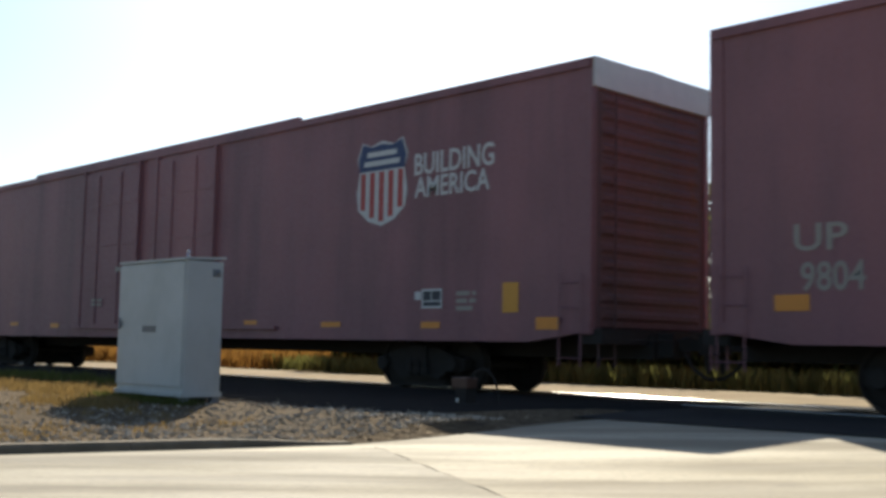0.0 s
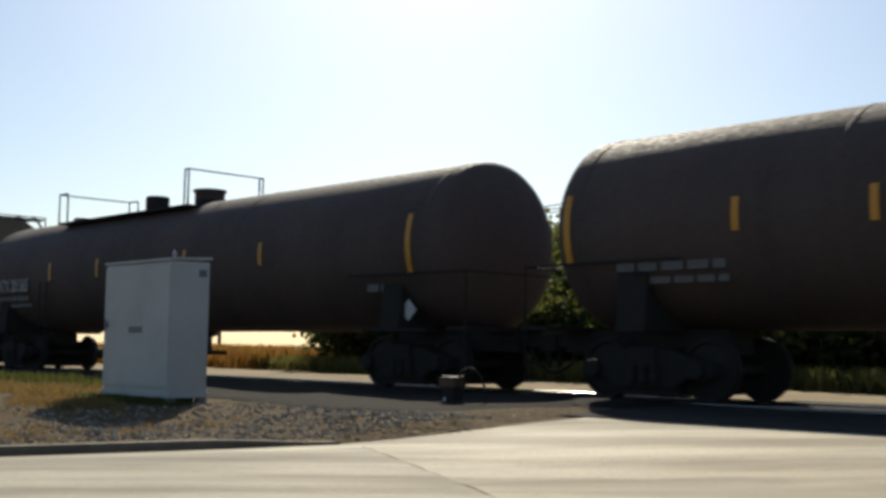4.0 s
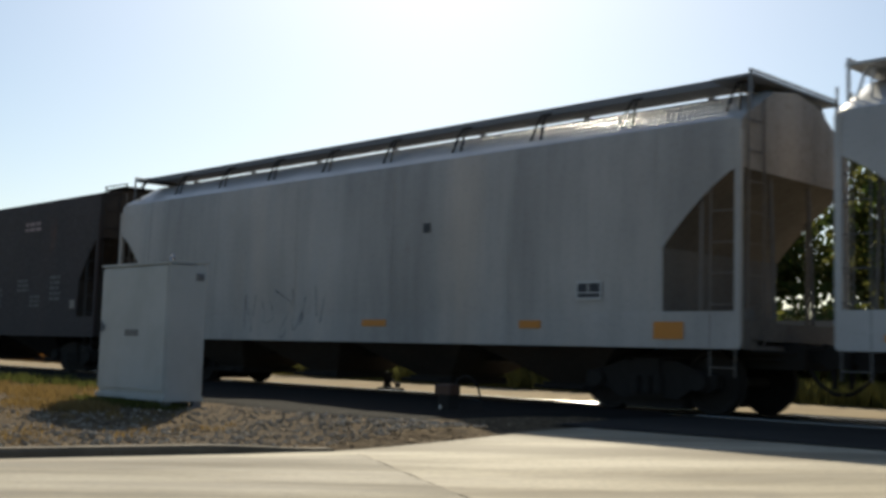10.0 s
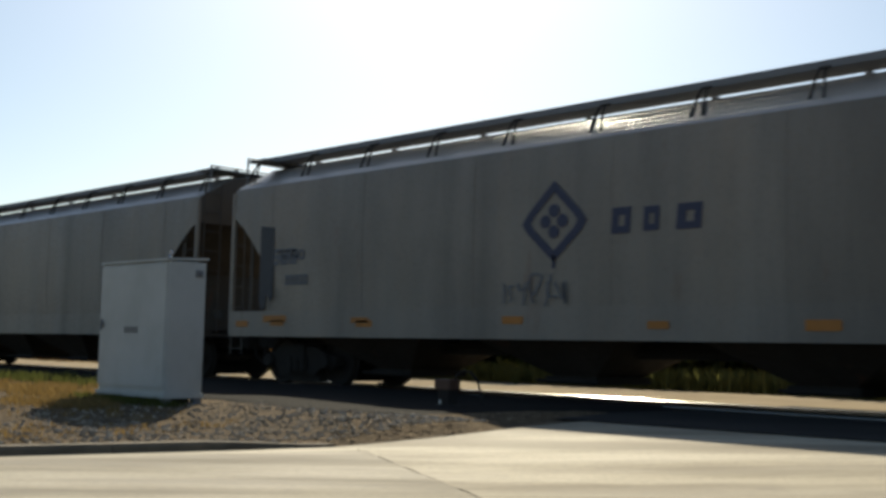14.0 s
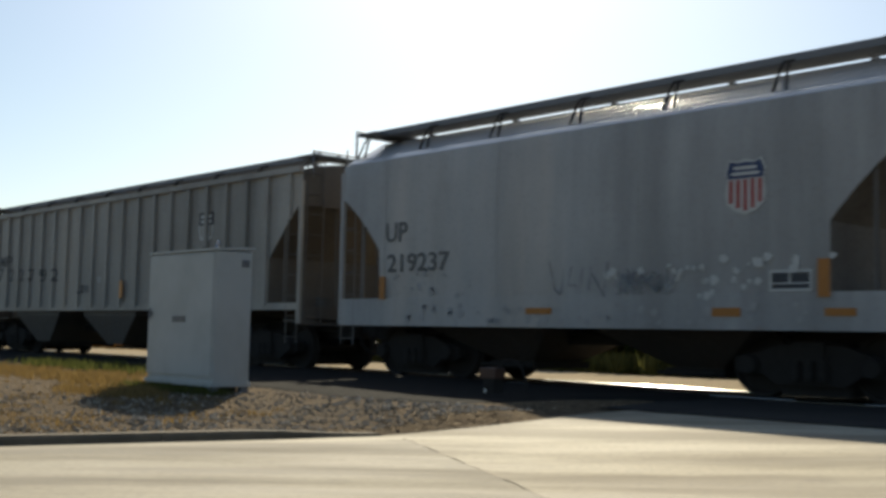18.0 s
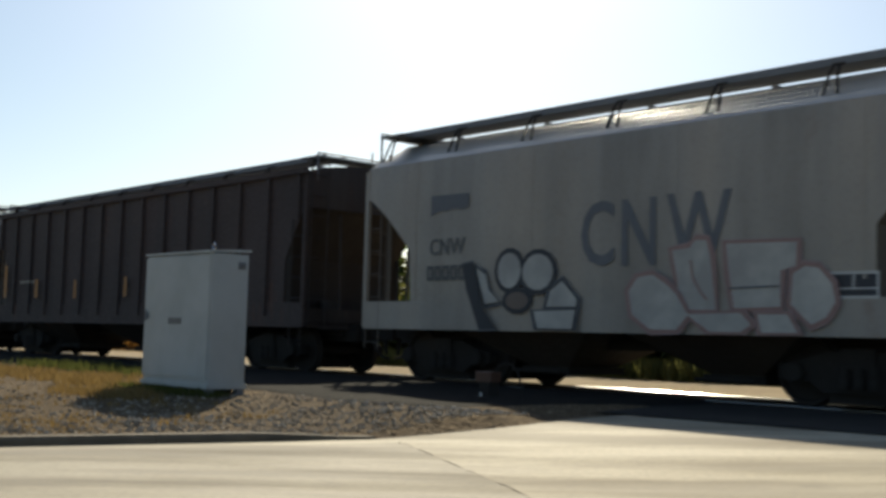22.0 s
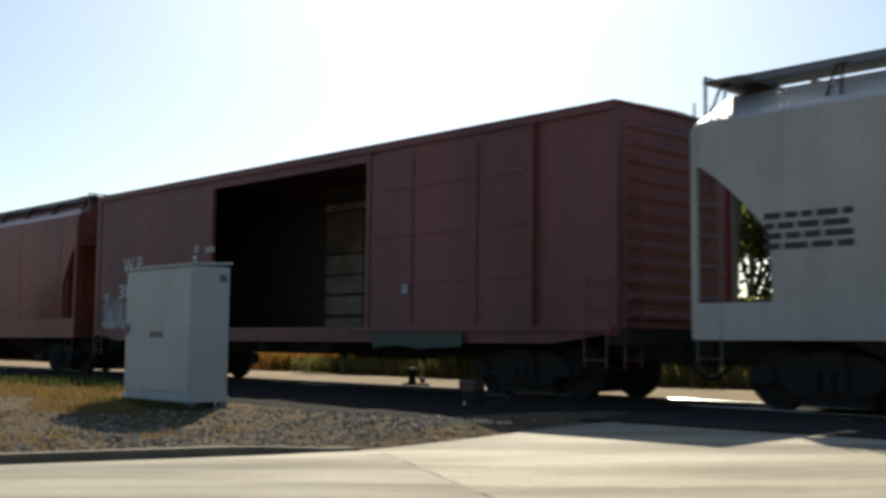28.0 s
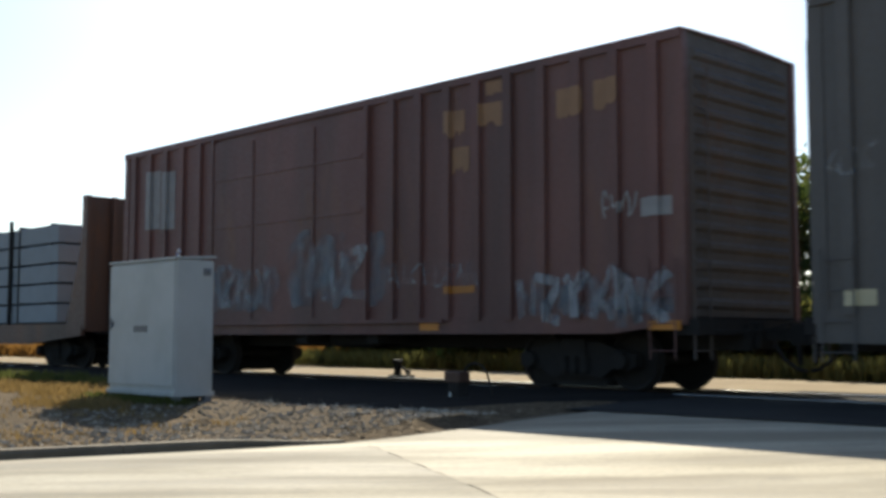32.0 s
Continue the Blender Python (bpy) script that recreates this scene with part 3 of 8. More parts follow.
# far side: dirt service road, dry field, brush
sheet("dirt_lane", steps(-420, 60, 120), [TRACK_Y + 1.6, TRACK_Y + 2.2, 18.5, 20.0, 21.2, 22.0], lambda x, y: -0.07 + 0.03 * noise.noise(Vector((x * 0.4, y * 0.4, 7))) - (0.2 if y > 21.8 or y < TRACK_Y + 1.7 else 0), M_DIRT, "pale dry dirt lane along the track")


def tufts(name, n, area, material, h, label, seed, width=0.012, blades=9, ground=None):
    q = random.Random(seed)
    m = Mesh()
    for i in range(n):
        x, y = area(q)
        z = ground(x, y) if ground else -0.05
        for b in range(blades):
            a, lean, hh = q.uniform(0, 6.28), q.uniform(0.05, 0.5), h * q.uniform(0.5, 1.2)
            bx, by = x + q.uniform(-0.1, 0.1), y + q.uniform(-0.1, 0.1)
            w = width * q.uniform(0.7, 1.6)
            dx, dy = math.cos(a), math.sin(a)
            m.add([(bx - dy * w, by + dx * w, z - 0.02), (bx + dy * w, by - dx * w, z - 0.02), (bx + dx * lean * hh * 0.4 + dy * w * 0.6, by + dy * lean * hh * 0.4 - dx * w * 0.6, z + hh * 0.6),
                   (bx + dx * lean * hh, by + dy * lean * hh, z + hh)], [(0, 1, 2), (0, 2, 3)])
    return tagged(part(name, m, material), label, "grass", "", "stuff")


tufts("dry_field_grass", 3200, lambda q: (q.uniform(-85, -31), 22 + abs(q.gauss(0, 5))), M_HAY, 0.75, "dry straw-coloured grass beyond the track", 1, 0.02)
tufts("olive_field_grass", 2400, lambda q: (q.uniform(-32, 8), 22.1 + abs(q.gauss(0, 1.6))), M_WEED, 0.46, "yellow-green weeds beyond the dirt lane", 21, 0.02)
tufts("tall_field_weeds", 3000, lambda q: (q.uniform(-32, 10), q.uniform(25.5, 33)), M_LEAF2, 1.15, "tall dusty weeds under the trees behind the track", 41, 0.05, 8)
tufts("verge_grass", 420, lambda q: (-15.5 - abs(q.gauss(0, 3.5)), q.gauss(7.6, 0.5)), M_STRAW, 0.10, "short dry grass on the gravel verge", 2, 0.008, 8, verge_z)
tufts("green_verge_grass", 150, lambda q: (q.gauss(-19.5, 1.6), q.gauss(9.0, 0.35)), M_GRASS, 0.16, "green tufts of grass on the verge", 3, 0.01, 10, verge_z)
def weed_spot(q):
    y = q.uniform(2.8, 6.8)
    return kerb_x(min(y, 6.4)) - 1.1 - abs(q.gauss(0, 3.0)), y


tufts("low_weeds", 170, weed_spot, M_STRAW, 0.045, "short dry weeds scattered over the verge", 31, 0.008, 7, verge_z)
tufts("straw_patch", 150, lambda q: (q.gauss(-12.5, 0.45), q.gauss(6.15, 0.22)), M_STRAW, 0.09, "patch of brown straw beside the cabinet", 51, 0.007, 10, verge_z)
tufts("cabinet_grass", 120, lambda q: (q.uniform(-13.6, -11.7), q.gauss(7.02, 0.12)), M_GRASS, 0.09, "short green grass under the cabinet's front", 52, 0.007, 9, verge_z)
tufts("kerb_grass", 260, lambda q: (kerb_x(4.0) - 0.35 - abs(q.gauss(0, 2.2)), q.uniform(2.6, 4.6)), M_STRAW, 0.03, "thin dry grass along the kerb", 53, 0.006, 7, verge_z)
tufts("cabinet_weeds", 50, lambda q: (q.uniform(-15.2, -13.5), q.gauss(6.95, 0.25)), M_STRAW, 0.14, "dry weeds round the cabinet's foot", 4, 0.008, 9, verge_z)


def stones(name, n, area, material, size, label, seed):
    q = random.Random(seed)
    m = Mesh()
    for i in range(n):
        x, y = area(q)
        s = size * q.choice((0.5, 0.6, 0.8, 1.0, 1.5))
        z = verge_z(x, y) + s * 0.15
        pts = []
        for d in ((1, 0, 0), (-1, 0, 0), (0, 1, 0), (0, -1, 0), (0, 0, 1), (0, 0, -1), (0.7, 0.7, 0.5), (-0.7, 0.6, 0.45)):
            k = s * q.uniform(0.7, 1.2)
            pts.append((x + d[0] * k, y + d[1] * k, z + d[2] * k * 0.6))
        m.add(pts, [(0, 6, 4), (6, 2, 4), (2, 7, 4), (7, 1, 4), (1, 3, 4), (3, 0, 4), (0, 2, 6), (2, 1, 7), (2, 0, 5), (1, 2, 5), (3, 1, 5), (0, 3, 5)])
    return tagged(part(name, m, material), label, "stones", "", "stuff")


def near_kerb(q):
    y = q.uniform(2.5, 8.6)
    x0 = kerb_x(min(y, 6.4)) - 0.3 + 0.1 * smooth_step(5.8, 7.0, y)
    return x0 - abs(q.gauss(0, 2.4)), y


stones("pale_gravel", 2700, near_kerb, M_STONE, 0.02, "scattered pale gravel stones on the verge", 6)
stones("dark_gravel", 2600, near_kerb, M_STONE2, 0.022, "scattered brown gravel stones on the verge", 7)


# brush and trees behind the lane
def tree(x, y, h, spread, seed, mats, trunk=0.16):
    q = random.Random(seed)
    t = thing("tree", "dusty green broadleaf tree behind the track", "tree", "trees behind the track", (x, y, -0.1))
    m = Mesh()
    m.tube((0, 0, -0.2), (q.uniform(-0.2, 0.2), 0, h * 0.4), trunk, 8, trunk * 0.6)
    tips = []
    for i in range(7):
        a, z0 = q.uniform(0, 6.28), h * q.uniform(0.2, 0.45)
        tip = (math.cos(a) * spread * q.uniform(0.3, 0.9), math.sin(a) * spread * q.uniform(0.3, 0.9), h * q.uniform(0.45, 0.95))
        m.tube((0, 0, z0), tip, trunk * 0.4, 6, trunk * 0.1)
        tips.append(tip)
    part("trunk", m, M_BARK, t)
    for mi, mt in enumerate(mats):
        c = Mesh()
        for tip in tips:
            for k in range(9):
                cx, cy, cz = (tip[0] + q.gauss(0, spread * 0.28), tip[1] + q.gauss(0, spread * 0.28), tip[2] + q.gauss(0, h * 0.11))
                cz = max(h * 0.08, min(h * 1.0, cz))
                for l in range(30):
                    px, py, pz = cx + q.gauss(0, 0.28), cy + q.gauss(0, 0.28), cz + q.gauss(0, 0.24)
                    u = Vector((q.gauss(0, 1), q.gauss(0, 1), q.gauss(0, 1))).normalized() * q.uniform(0.09, 0.19)
                    w = u.cross(Vector((q.gauss(0, 1), q.gauss(0, 1), q.gauss(0, 1)))).normalized() * 0.085
                    p = Vector((px, py, pz))
                    c.add([p - u, p + w, p + u, p - w], [(0, 1, 2, 3)])
        part("crown", c, mt, t)
    return t


q = random.Random(11)
for i in range(20):
    tree(-44 + i * 2.4 + q.uniform(-1, 1), 27.5 + q.uniform(-1.5, 4) + (16 if i < 6 else 0), q.uniform(4.4, 6.0), q.uniform(2.0, 2.8), 100 + i, (M_LEAF, M_LEAF2))
for i in range(20):
    bsh = tree(-30 + i * 1.9 + q.uniform(-0.8, 0.8), 24.2 + q.uniform(-0.6, 1.2), q.uniform(1.6, 2.6), q.uniform(1.3, 1.9), 200 + i, (M_LEAF2, M_LEAF), 0.06)
    bsh.name = "bush"
    tagged(bsh, "low dusty olive bush beside the dirt lane", "bush", "bushes behind the track")


# ---- the steel cabinet ----
M_CAB = plain("grey_white_enamel", (0.43, 0.44, 0.425), 0.45, 0, 3, 0.08, 0.06, 0.004, False, (0.37, 0.378, 0.36), 1.2)
cab = thing("equipment_cabinet", "grey-white steel trackside equipment cabinet on short feet", "cabinet", "", (-11.948, 7.174, 0.0), 0.0)
CW, CD, CH = 1.62, 0.52, 1.765
body = part("cabinet_body", Mesh().box(-CW, 0, 0, CD, 0.13, CH - 0.03, 0.012), M_CAB, cab)
part("roof", Mesh().add([(-CW - 0.012, -0.03, CH - 0.028), (0.014, -0.03, CH - 0.028), (0.014, CD + 0.02, CH + 0.005), (-CW - 0.012, CD + 0.02, CH + 0.005),
                         (-CW - 0.012, -0.03, CH), (0.014, -0.03, CH), (0.014, CD + 0.02, CH + 0.035), (-CW - 0.012, CD + 0.02, CH + 0.035)],
                        [(3, 2, 1, 0), (4, 5, 6, 7), (0, 1, 5, 4), (1, 2, 6, 5), (2, 3, 7, 6), (3, 0, 4, 7)]), M_CAB, cab)
door = part("door", Mesh().box(-CW + 0.012, -0.02, -0.022, -0.002, 0.205, CH - 0.06, 0.006), M_CAB, cab)
part("door_label", Mesh().box(-CW * 0.60, -CW * 0.40, -0.028, -0.022, 0.86, 0.94), plain("grey_door_plate", (0.16, 0.16, 0.16), 0.5), door, "dark grey plate with unreadable marks")
part("door_handle", Mesh().tube((-CW + 0.10, -0.05, 0.9), (-CW + 0.10, -0.05, 1.04), 0.012, 8).box(-CW + 0.08, -CW + 0.12, -0.04, -0.022, 0.93, 1.0), M_GALV, door)
part("door_louvre", Mesh().box(-CW * 0.55, -CW * 0.3, -0.027, -0.022, 0.225, 0.24), M_CAB, door)
part("bottom_rail", Mesh().box(-CW - 0.015, 0.015, -0.03, CD + 0.015, 0.085, 0.14), M_CAB, cab)
part("side_latch", Mesh().tube((0.01, CD * 0.82, 1.60), (0.05, CD * 0.82, 1.60), 0.02, 8).box(0.0, 0.012, CD * 0.70, CD * 0.9, 1.55, 1.64), M_GALV, cab, "small bright steel latch")
part("lifting_eye", Mesh().pipe([(-0.03, 0.03, CH), (-0.07, 0.03, CH + 0.06), (-0.03, 0.03, CH + 0.09), (0.01, 0.03, CH + 0.05), (-0.02, 0.03, CH)], 0.01), plain("bright_steel", (0.7, 0.7, 0.7), 0.2, 1.0), cab, "bright steel lifting eye")
for x in (-CW + 0.06, -0.06):
    for y in (0.05, CD - 0.05):
        part("foot", Mesh().box(x - 0.05, x + 0.05, y - 0.05, y + 0.05, -0.06, 0.086), M_GALV, cab)
# Added dark block between the feet, standing for the shade in that gap.
part("plinth", Mesh().box(-CW + 0.16, -0.16, 0.10, CD - 0.08, -0.2, 0.086), M_STEEL, cab, "added dark block that stands for the shade under the cabinet")

# ---- small trackside things ----
M_DEVICE = plain("faded_orange_box", (0.085, 0.04, 0.024), 0.6)
dev = thing("track_box", "small dull brown trackside box with a looped hose", "junction box", "", (-10.15, 10.15, -0.02))
part("stub", Mesh().box(-0.09, 0.09, -0.09, 0.09, -0.1, 0.26).box(-0.2, 0.2, -0.12, 0.12, -0.1, 0.07, 0.02), M_STEEL, dev)
part("box", Mesh().box(-0.16, 0.12, -0.1, 0.1, 0.26, 0.39, 0.012), M_DEVICE, dev)
part("hose_loop", Mesh().pipe([(0.10, 0, 0.36), (0.14, 0.02, 0.46), (0.22, 0.05, 0.50), (0.30, 0.1, 0.48), (0.36, 0.15, 0.38), (0.40, 0.18, 0.2), (0.42, 0.2, -0.02)], 0.013), M_STEEL, dev)
part("tag", Mesh().box(-0.04, 0.0, -0.125, -0.12, 0.08, 0.13), M_WHITE, dev)
sw = thing("switch_stand", "low dark switch stand beside the far rail", "switch stand", "", (-18.4, TRACK_Y + 1.75, -0.06))
part("base", Mesh().box(-0.15, 0.4, -0.15, 0.15, 0, 0.06, 0.01), M_STEEL, sw)
part("column", Mesh().lathe([(0.11, 0.05), (0.08, 0.12), (0.08, 0.3), (0.12, 0.32), (0.12, 0.38), (0.02, 0.4)], (0, 0, 0), "z", 10), M_STEEL, sw)
part("lever", Mesh().tube((0.05, 0, 0.28), (0.34, 0, 0.12), 0.025, 6).tube((0.34, -0.04, 0.12), (0.34, 0.04, 0.12), 0.05, 8), M_STEEL, sw)
# power line far behind
for px in (-70, -28, 14):
    pole = thing("utility_pole", "weathered wooden utility pole behind the trees", "utility pole", "poles of the power line", (px, 46, -0.1))
    part("post", Mesh().tube((0, 0, -0.5), (0, 0, 9.2), 0.15, 8, 0.1), M_BARK, pole)
    part("crossarm", Mesh().box(-0.06, 0.06, -1.1, 1.1, 8.5, 8.62), M_BARK, pole)
line = thing("power_line", "thin dark overhead wires between the poles", "power line", "", (0, 46, 0))
for y in (-1.0, 0.0, 1.0):
    pts = []
    for a, b in ((-70, -28), (-28, 14)):
        for i in range(9):
            qq = i / 8
            pts.append((a + (b - a) * qq, y, 8.6 - 0.55 * 4 * qq * (1 - qq)))
    part("wire", Mesh().pipe(pts, 0.03, 4), M_STEEL, line)


# ---- rolling stock: shared pieces ----
WHEEL_R, BASE = 0.457, 0.89
SPEED = 14.565                      # metres a second along +x


def truck_data():
    """Two cast side frames, a bolster and the spring nests of a freight truck."""
    m = Mesh()
    for s in (-1, 1):
        y0, y1 = (s * 0.93, s * 1.09) if s > 0 else (s * 1.09, s * 0.93)
        m.prism([(-1.13, 0.38), (-0.98, 0.30), (-0.72, 0.34), (-0.5, 0.2), (0.5, 0.2), (0.72, 0.34), (0.98, 0.30), (1.13, 0.38), (1.13, 0.56),
                 (0.8, 0.62), (0.45, 0.74), (-0.45, 0.74), (-0.8, 0.62), (-1.13, 0.56)], y0, y1)
        for x in (-BASE, BASE):
            m.lathe([(0.0, 0), (0.12, 0), (0.14, 0.03), (0.14, 0.09)], (x, s * 1.17 - 0.05 * (s > 0) - 0.04 * (s < 0), 0.457), "y", 12)
        for x in (-0.2, 0, 0.2):
            m.lathe([(0.075, 0.26), (0.085, 0.33), (0.075, 0.40), (0.085, 0.47), (0.075, 0.54)], (x, s * 1.12, 0), "z", 8)
    m.box(-0.22, 0.22, -1.15, 1.15, 0.52, 0.78)
    m.box(-0.8, 0.8, -0.12, 0.12, 0.34, 0.44)
    m.box(-0.5, 0.5, -0.98, 0.98, 0.07, 0.3, 0.02)
    for x in (-1, 1):
        m.box(x * 0.42 - 0.06, x * 0.42 + 0.06, -0.85, 0.85, 0.16, 0.42)
    return m.data("truck", M_STEEL)


def wheelset_data():
    """An axle with two flanged wheels with a dished plate; its origin is the axle's centre."""
    m = Mesh()
    m.tube((0, -1.02, 0), (0, 1.02, 0), 0.075, 10)
    for s in (-1, 1):
        prof = [(0.07, 0.07), (0.12, 0.075), (0.14, 0.03), (0.37, 0.0), (0.40, 0.055), (WHEEL_R - 0.012, 0.06), (WHEEL_R, -0.03), (WHEEL_R + 0.028, -0.05),
                (WHEEL_R + 0.02, -0.075), (0.39, -0.07), (0.36, -0.03), (0.14, -0.01), (0.12, -0.09), (0.07, -0.09)]
        m.lathe([(r, s * h) for r, h in prof], (0, s * 0.755, 0), "y", 28)
    return m.data("wheelset", M_WHEEL, True)


TRUCK, WHEELSET = truck_data(), wheelset_data()
WHEELSETS = []


def coupler_data():
    m = Mesh()
    m.box(-0.75, -0.1, -0.09, 0.09, 0.76, 0.94)
    m.prism([(-0.14, -0.16), (0.10, -0.17), (0.16, -0.05), (0.06, 0.03), (0.06, 0.15), (-0.14, 0.16)], 0.70, 1.0, "z")
    m.box(-0.85, -0.55, -0.24, 0.24, 0.66, 1.02)
    m.pipe([(-0.35, -0.2, 0.72), (-0.2, -0.22, 0.5), (-0.02, -0.16, 0.36), (0.08, -0.1, 0.34)], 0.028)
    m.pipe([(-0.5, -1.45, 0.9), (-0.45, -0.3, 0.9), (-0.08, -0.18, 1.02)], 0.016)
    m.tube((-0.04, -0.1, 0.7), (-0.02, -0.1, 0.42), 0.05, 6, 0.03)
    return m.data("coupler", M_STEEL)


COUPLER = coupler_data()


def running_gear(car, half, half_pitch, inset):
    """Trucks with their wheelsets, and couplers; half: half the body; inset: from the body's end to the truck's centre."""
    for s in (-1, 1):
        tr = part("truck", TRUCK, None, car)
        tr.location = (s * (half - inset), 0, 0)
        for x in (-BASE, BASE):
            ws = part("wheelset", WHEELSET, None, tr)
            ws.location = (x, 0, WHEEL_R)
            WHEELSETS.append((ws, car))
        cp = part("coupler", COUPLER, None, car)
        cp.location = (s * half_pitch, 0, 0)
        if s < 0:
            cp.rotation_euler = (0, 0, math.pi)


def ladder(x0, x1, z0, z1, y, step=0.38, r=0.016):
    m = Mesh()
    m.tube((x0, y, z0), (x0, y, z1), r * 1.4, 6)
    m.tube((x1, y, z0), (x1, y, z1), r * 1.4, 6)
    z = z0 + 0.12
    while z < z1:
        m.tube((x0, y, z), (x1, y, z), r, 6)
        z += step
    return m


def data_block(car, x, z, y, w=0.62, h=0.5):
    """The black consolidated stencil with its white frame."""
    st = part("stencil_plate", Mesh().box(x, x + w, y - 0.004, y, z, z + h), M_BLACKLET, car, "black stencil plate with white rules")
    for row in ((x, x + w, z + h - 0.035, z + h), (x, x + w, z, z + 0.035), (x, x + 0.03, z + 0.035, z + h - 0.035), (x + w - 0.03, x + w, z + 0.035, z + h - 0.035),
                (x + w * 0.46, x + w * 0.5, z + h * 0.40, z + h - 0.035), (x + 0.03, x + w - 0.03, z + h * 0.34, z + h * 0.40)):
        bars(st, [row], M_WHITE, y - 0.005, "stencil_rule")


def shield(car, x, z, w, h, y, stripes=True, faint=False):
    """A shield badge: dark blue top, striped field, white rim."""
    def outline(g):
        a, b = w / 2 + g, h / 2 + g
        pts = [(0, 1.0), (0.45, 0.9), (0.8, 1.02), (1.0, 0.62), (0.88, 0.3), (1.0, -0.2), (0.92, -0.6), (0.5, -0.88), (0, -1.0)]
        full = [(-px, pz) for px, pz in pts[1:-1]]
        ring = pts + full[::-1]
        return [(x + px * a, z + pz * b) for px, pz in ring][::-1]
    sh = part("shield_badge", Mesh().prism(outline(0.022), y - 0.004, y), M_WHITE, car, "white-rimmed shield badge")
    up = [(x - w * 0.46, z + h * 0.16), (x + w * 0.46, z + h * 0.16), (x + w * 0.49, z + h * 0.31), (x + w * 0.40, z + h * 0.5), (x + w * 0.2, z + h * 0.45), (x, z + h * 0.48),
          (x - w * 0.2, z + h * 0.45), (x - w * 0.40, z + h * 0.5), (x - w * 0.49, z + h * 0.31)]
    part("shield_head", Mesh().prism(up, y - 0.008, y), M_BLUE, sh)
    for i in range(5):
        cx = x + (i - 2) * w * 0.19
        zb = z - h * (0.46 - 0.05 * abs(i - 2) ** 1.6)
        part("shield_stripe", Mesh().box(cx - w * 0.05, cx + w * 0.05, y - 0.008, y, zb, z + h * 0.14), M_RED, sh)
    for k, q in ((0.3, 0.33), (0.36, 0.22)):
        bars(sh, [(x - w * k, x + w * k, z + h * q, z + h * (q + 0.06))], M_WHITE, y - 0.009, "shield_bar")


def grating(x0, x1, y0, y1, z0, z1, pitch=0.085, rows=3, bar=0.024):
    """A walkway of open grating: one plate with rows of long slots."""
    nx = int((x1 - x0) / pitch)
    xs, ys = [], []
    for i in range(nx):
        xs += [x0 + (x1 - x0) * i / nx, x0 + (x1 - x0) * i / nx + bar]
    for j in range(rows):
        ys += [y0 + (y1 - y0 - bar) * j / rows, y0 + (y1 - y0 - bar) * j / rows + bar]
    xs += [x1 - bar, x1][1:]
    ys += [y1 - bar, y1]
    n, k = len(xs), len(xs) * len(ys)
    vs = [(x, y, z) for z in (z0, z1) for y in ys for x in xs]
    fs = []
    for j in range(len(ys) - 1):
        for i in range(n - 1):
            a, b, c, d = j * n + i, j * n + i + 1, (j + 1) * n + i + 1, (j + 1) * n + i
            if i % 2 and j % 2:
                fs += [(p, q, q + k, p + k) for p, q in ((a, b), (b, c), (c, d), (d, a))]
            else:
                fs += [(a, d, c, b), (a + k, b + k, c + k, d + k)]
    return Mesh().add(vs, fs)


HOPPER_PROFILE = [(1.53, 1.15), (1.55, 1.5), (1.575, 2.1), (1.58, 2.8), (1.565, 3.4), (1.55, 3.75), (1.53, 3.92), (1.47, 3.98), (1.0, 4.245), (0.68, 4.44), (0.0, 4.55)]
RIB_PROFILE = [(1.50, 1.15), (1.50, 1.6), (1.50, 2.3), (1.50, 3.0), (1.50, 3.6), (1.50, 3.95), (1.49, 4.08), (1.36, 4.125), (1.0, 4.20), (0.5, 4.28), (0.0, 4.31)]


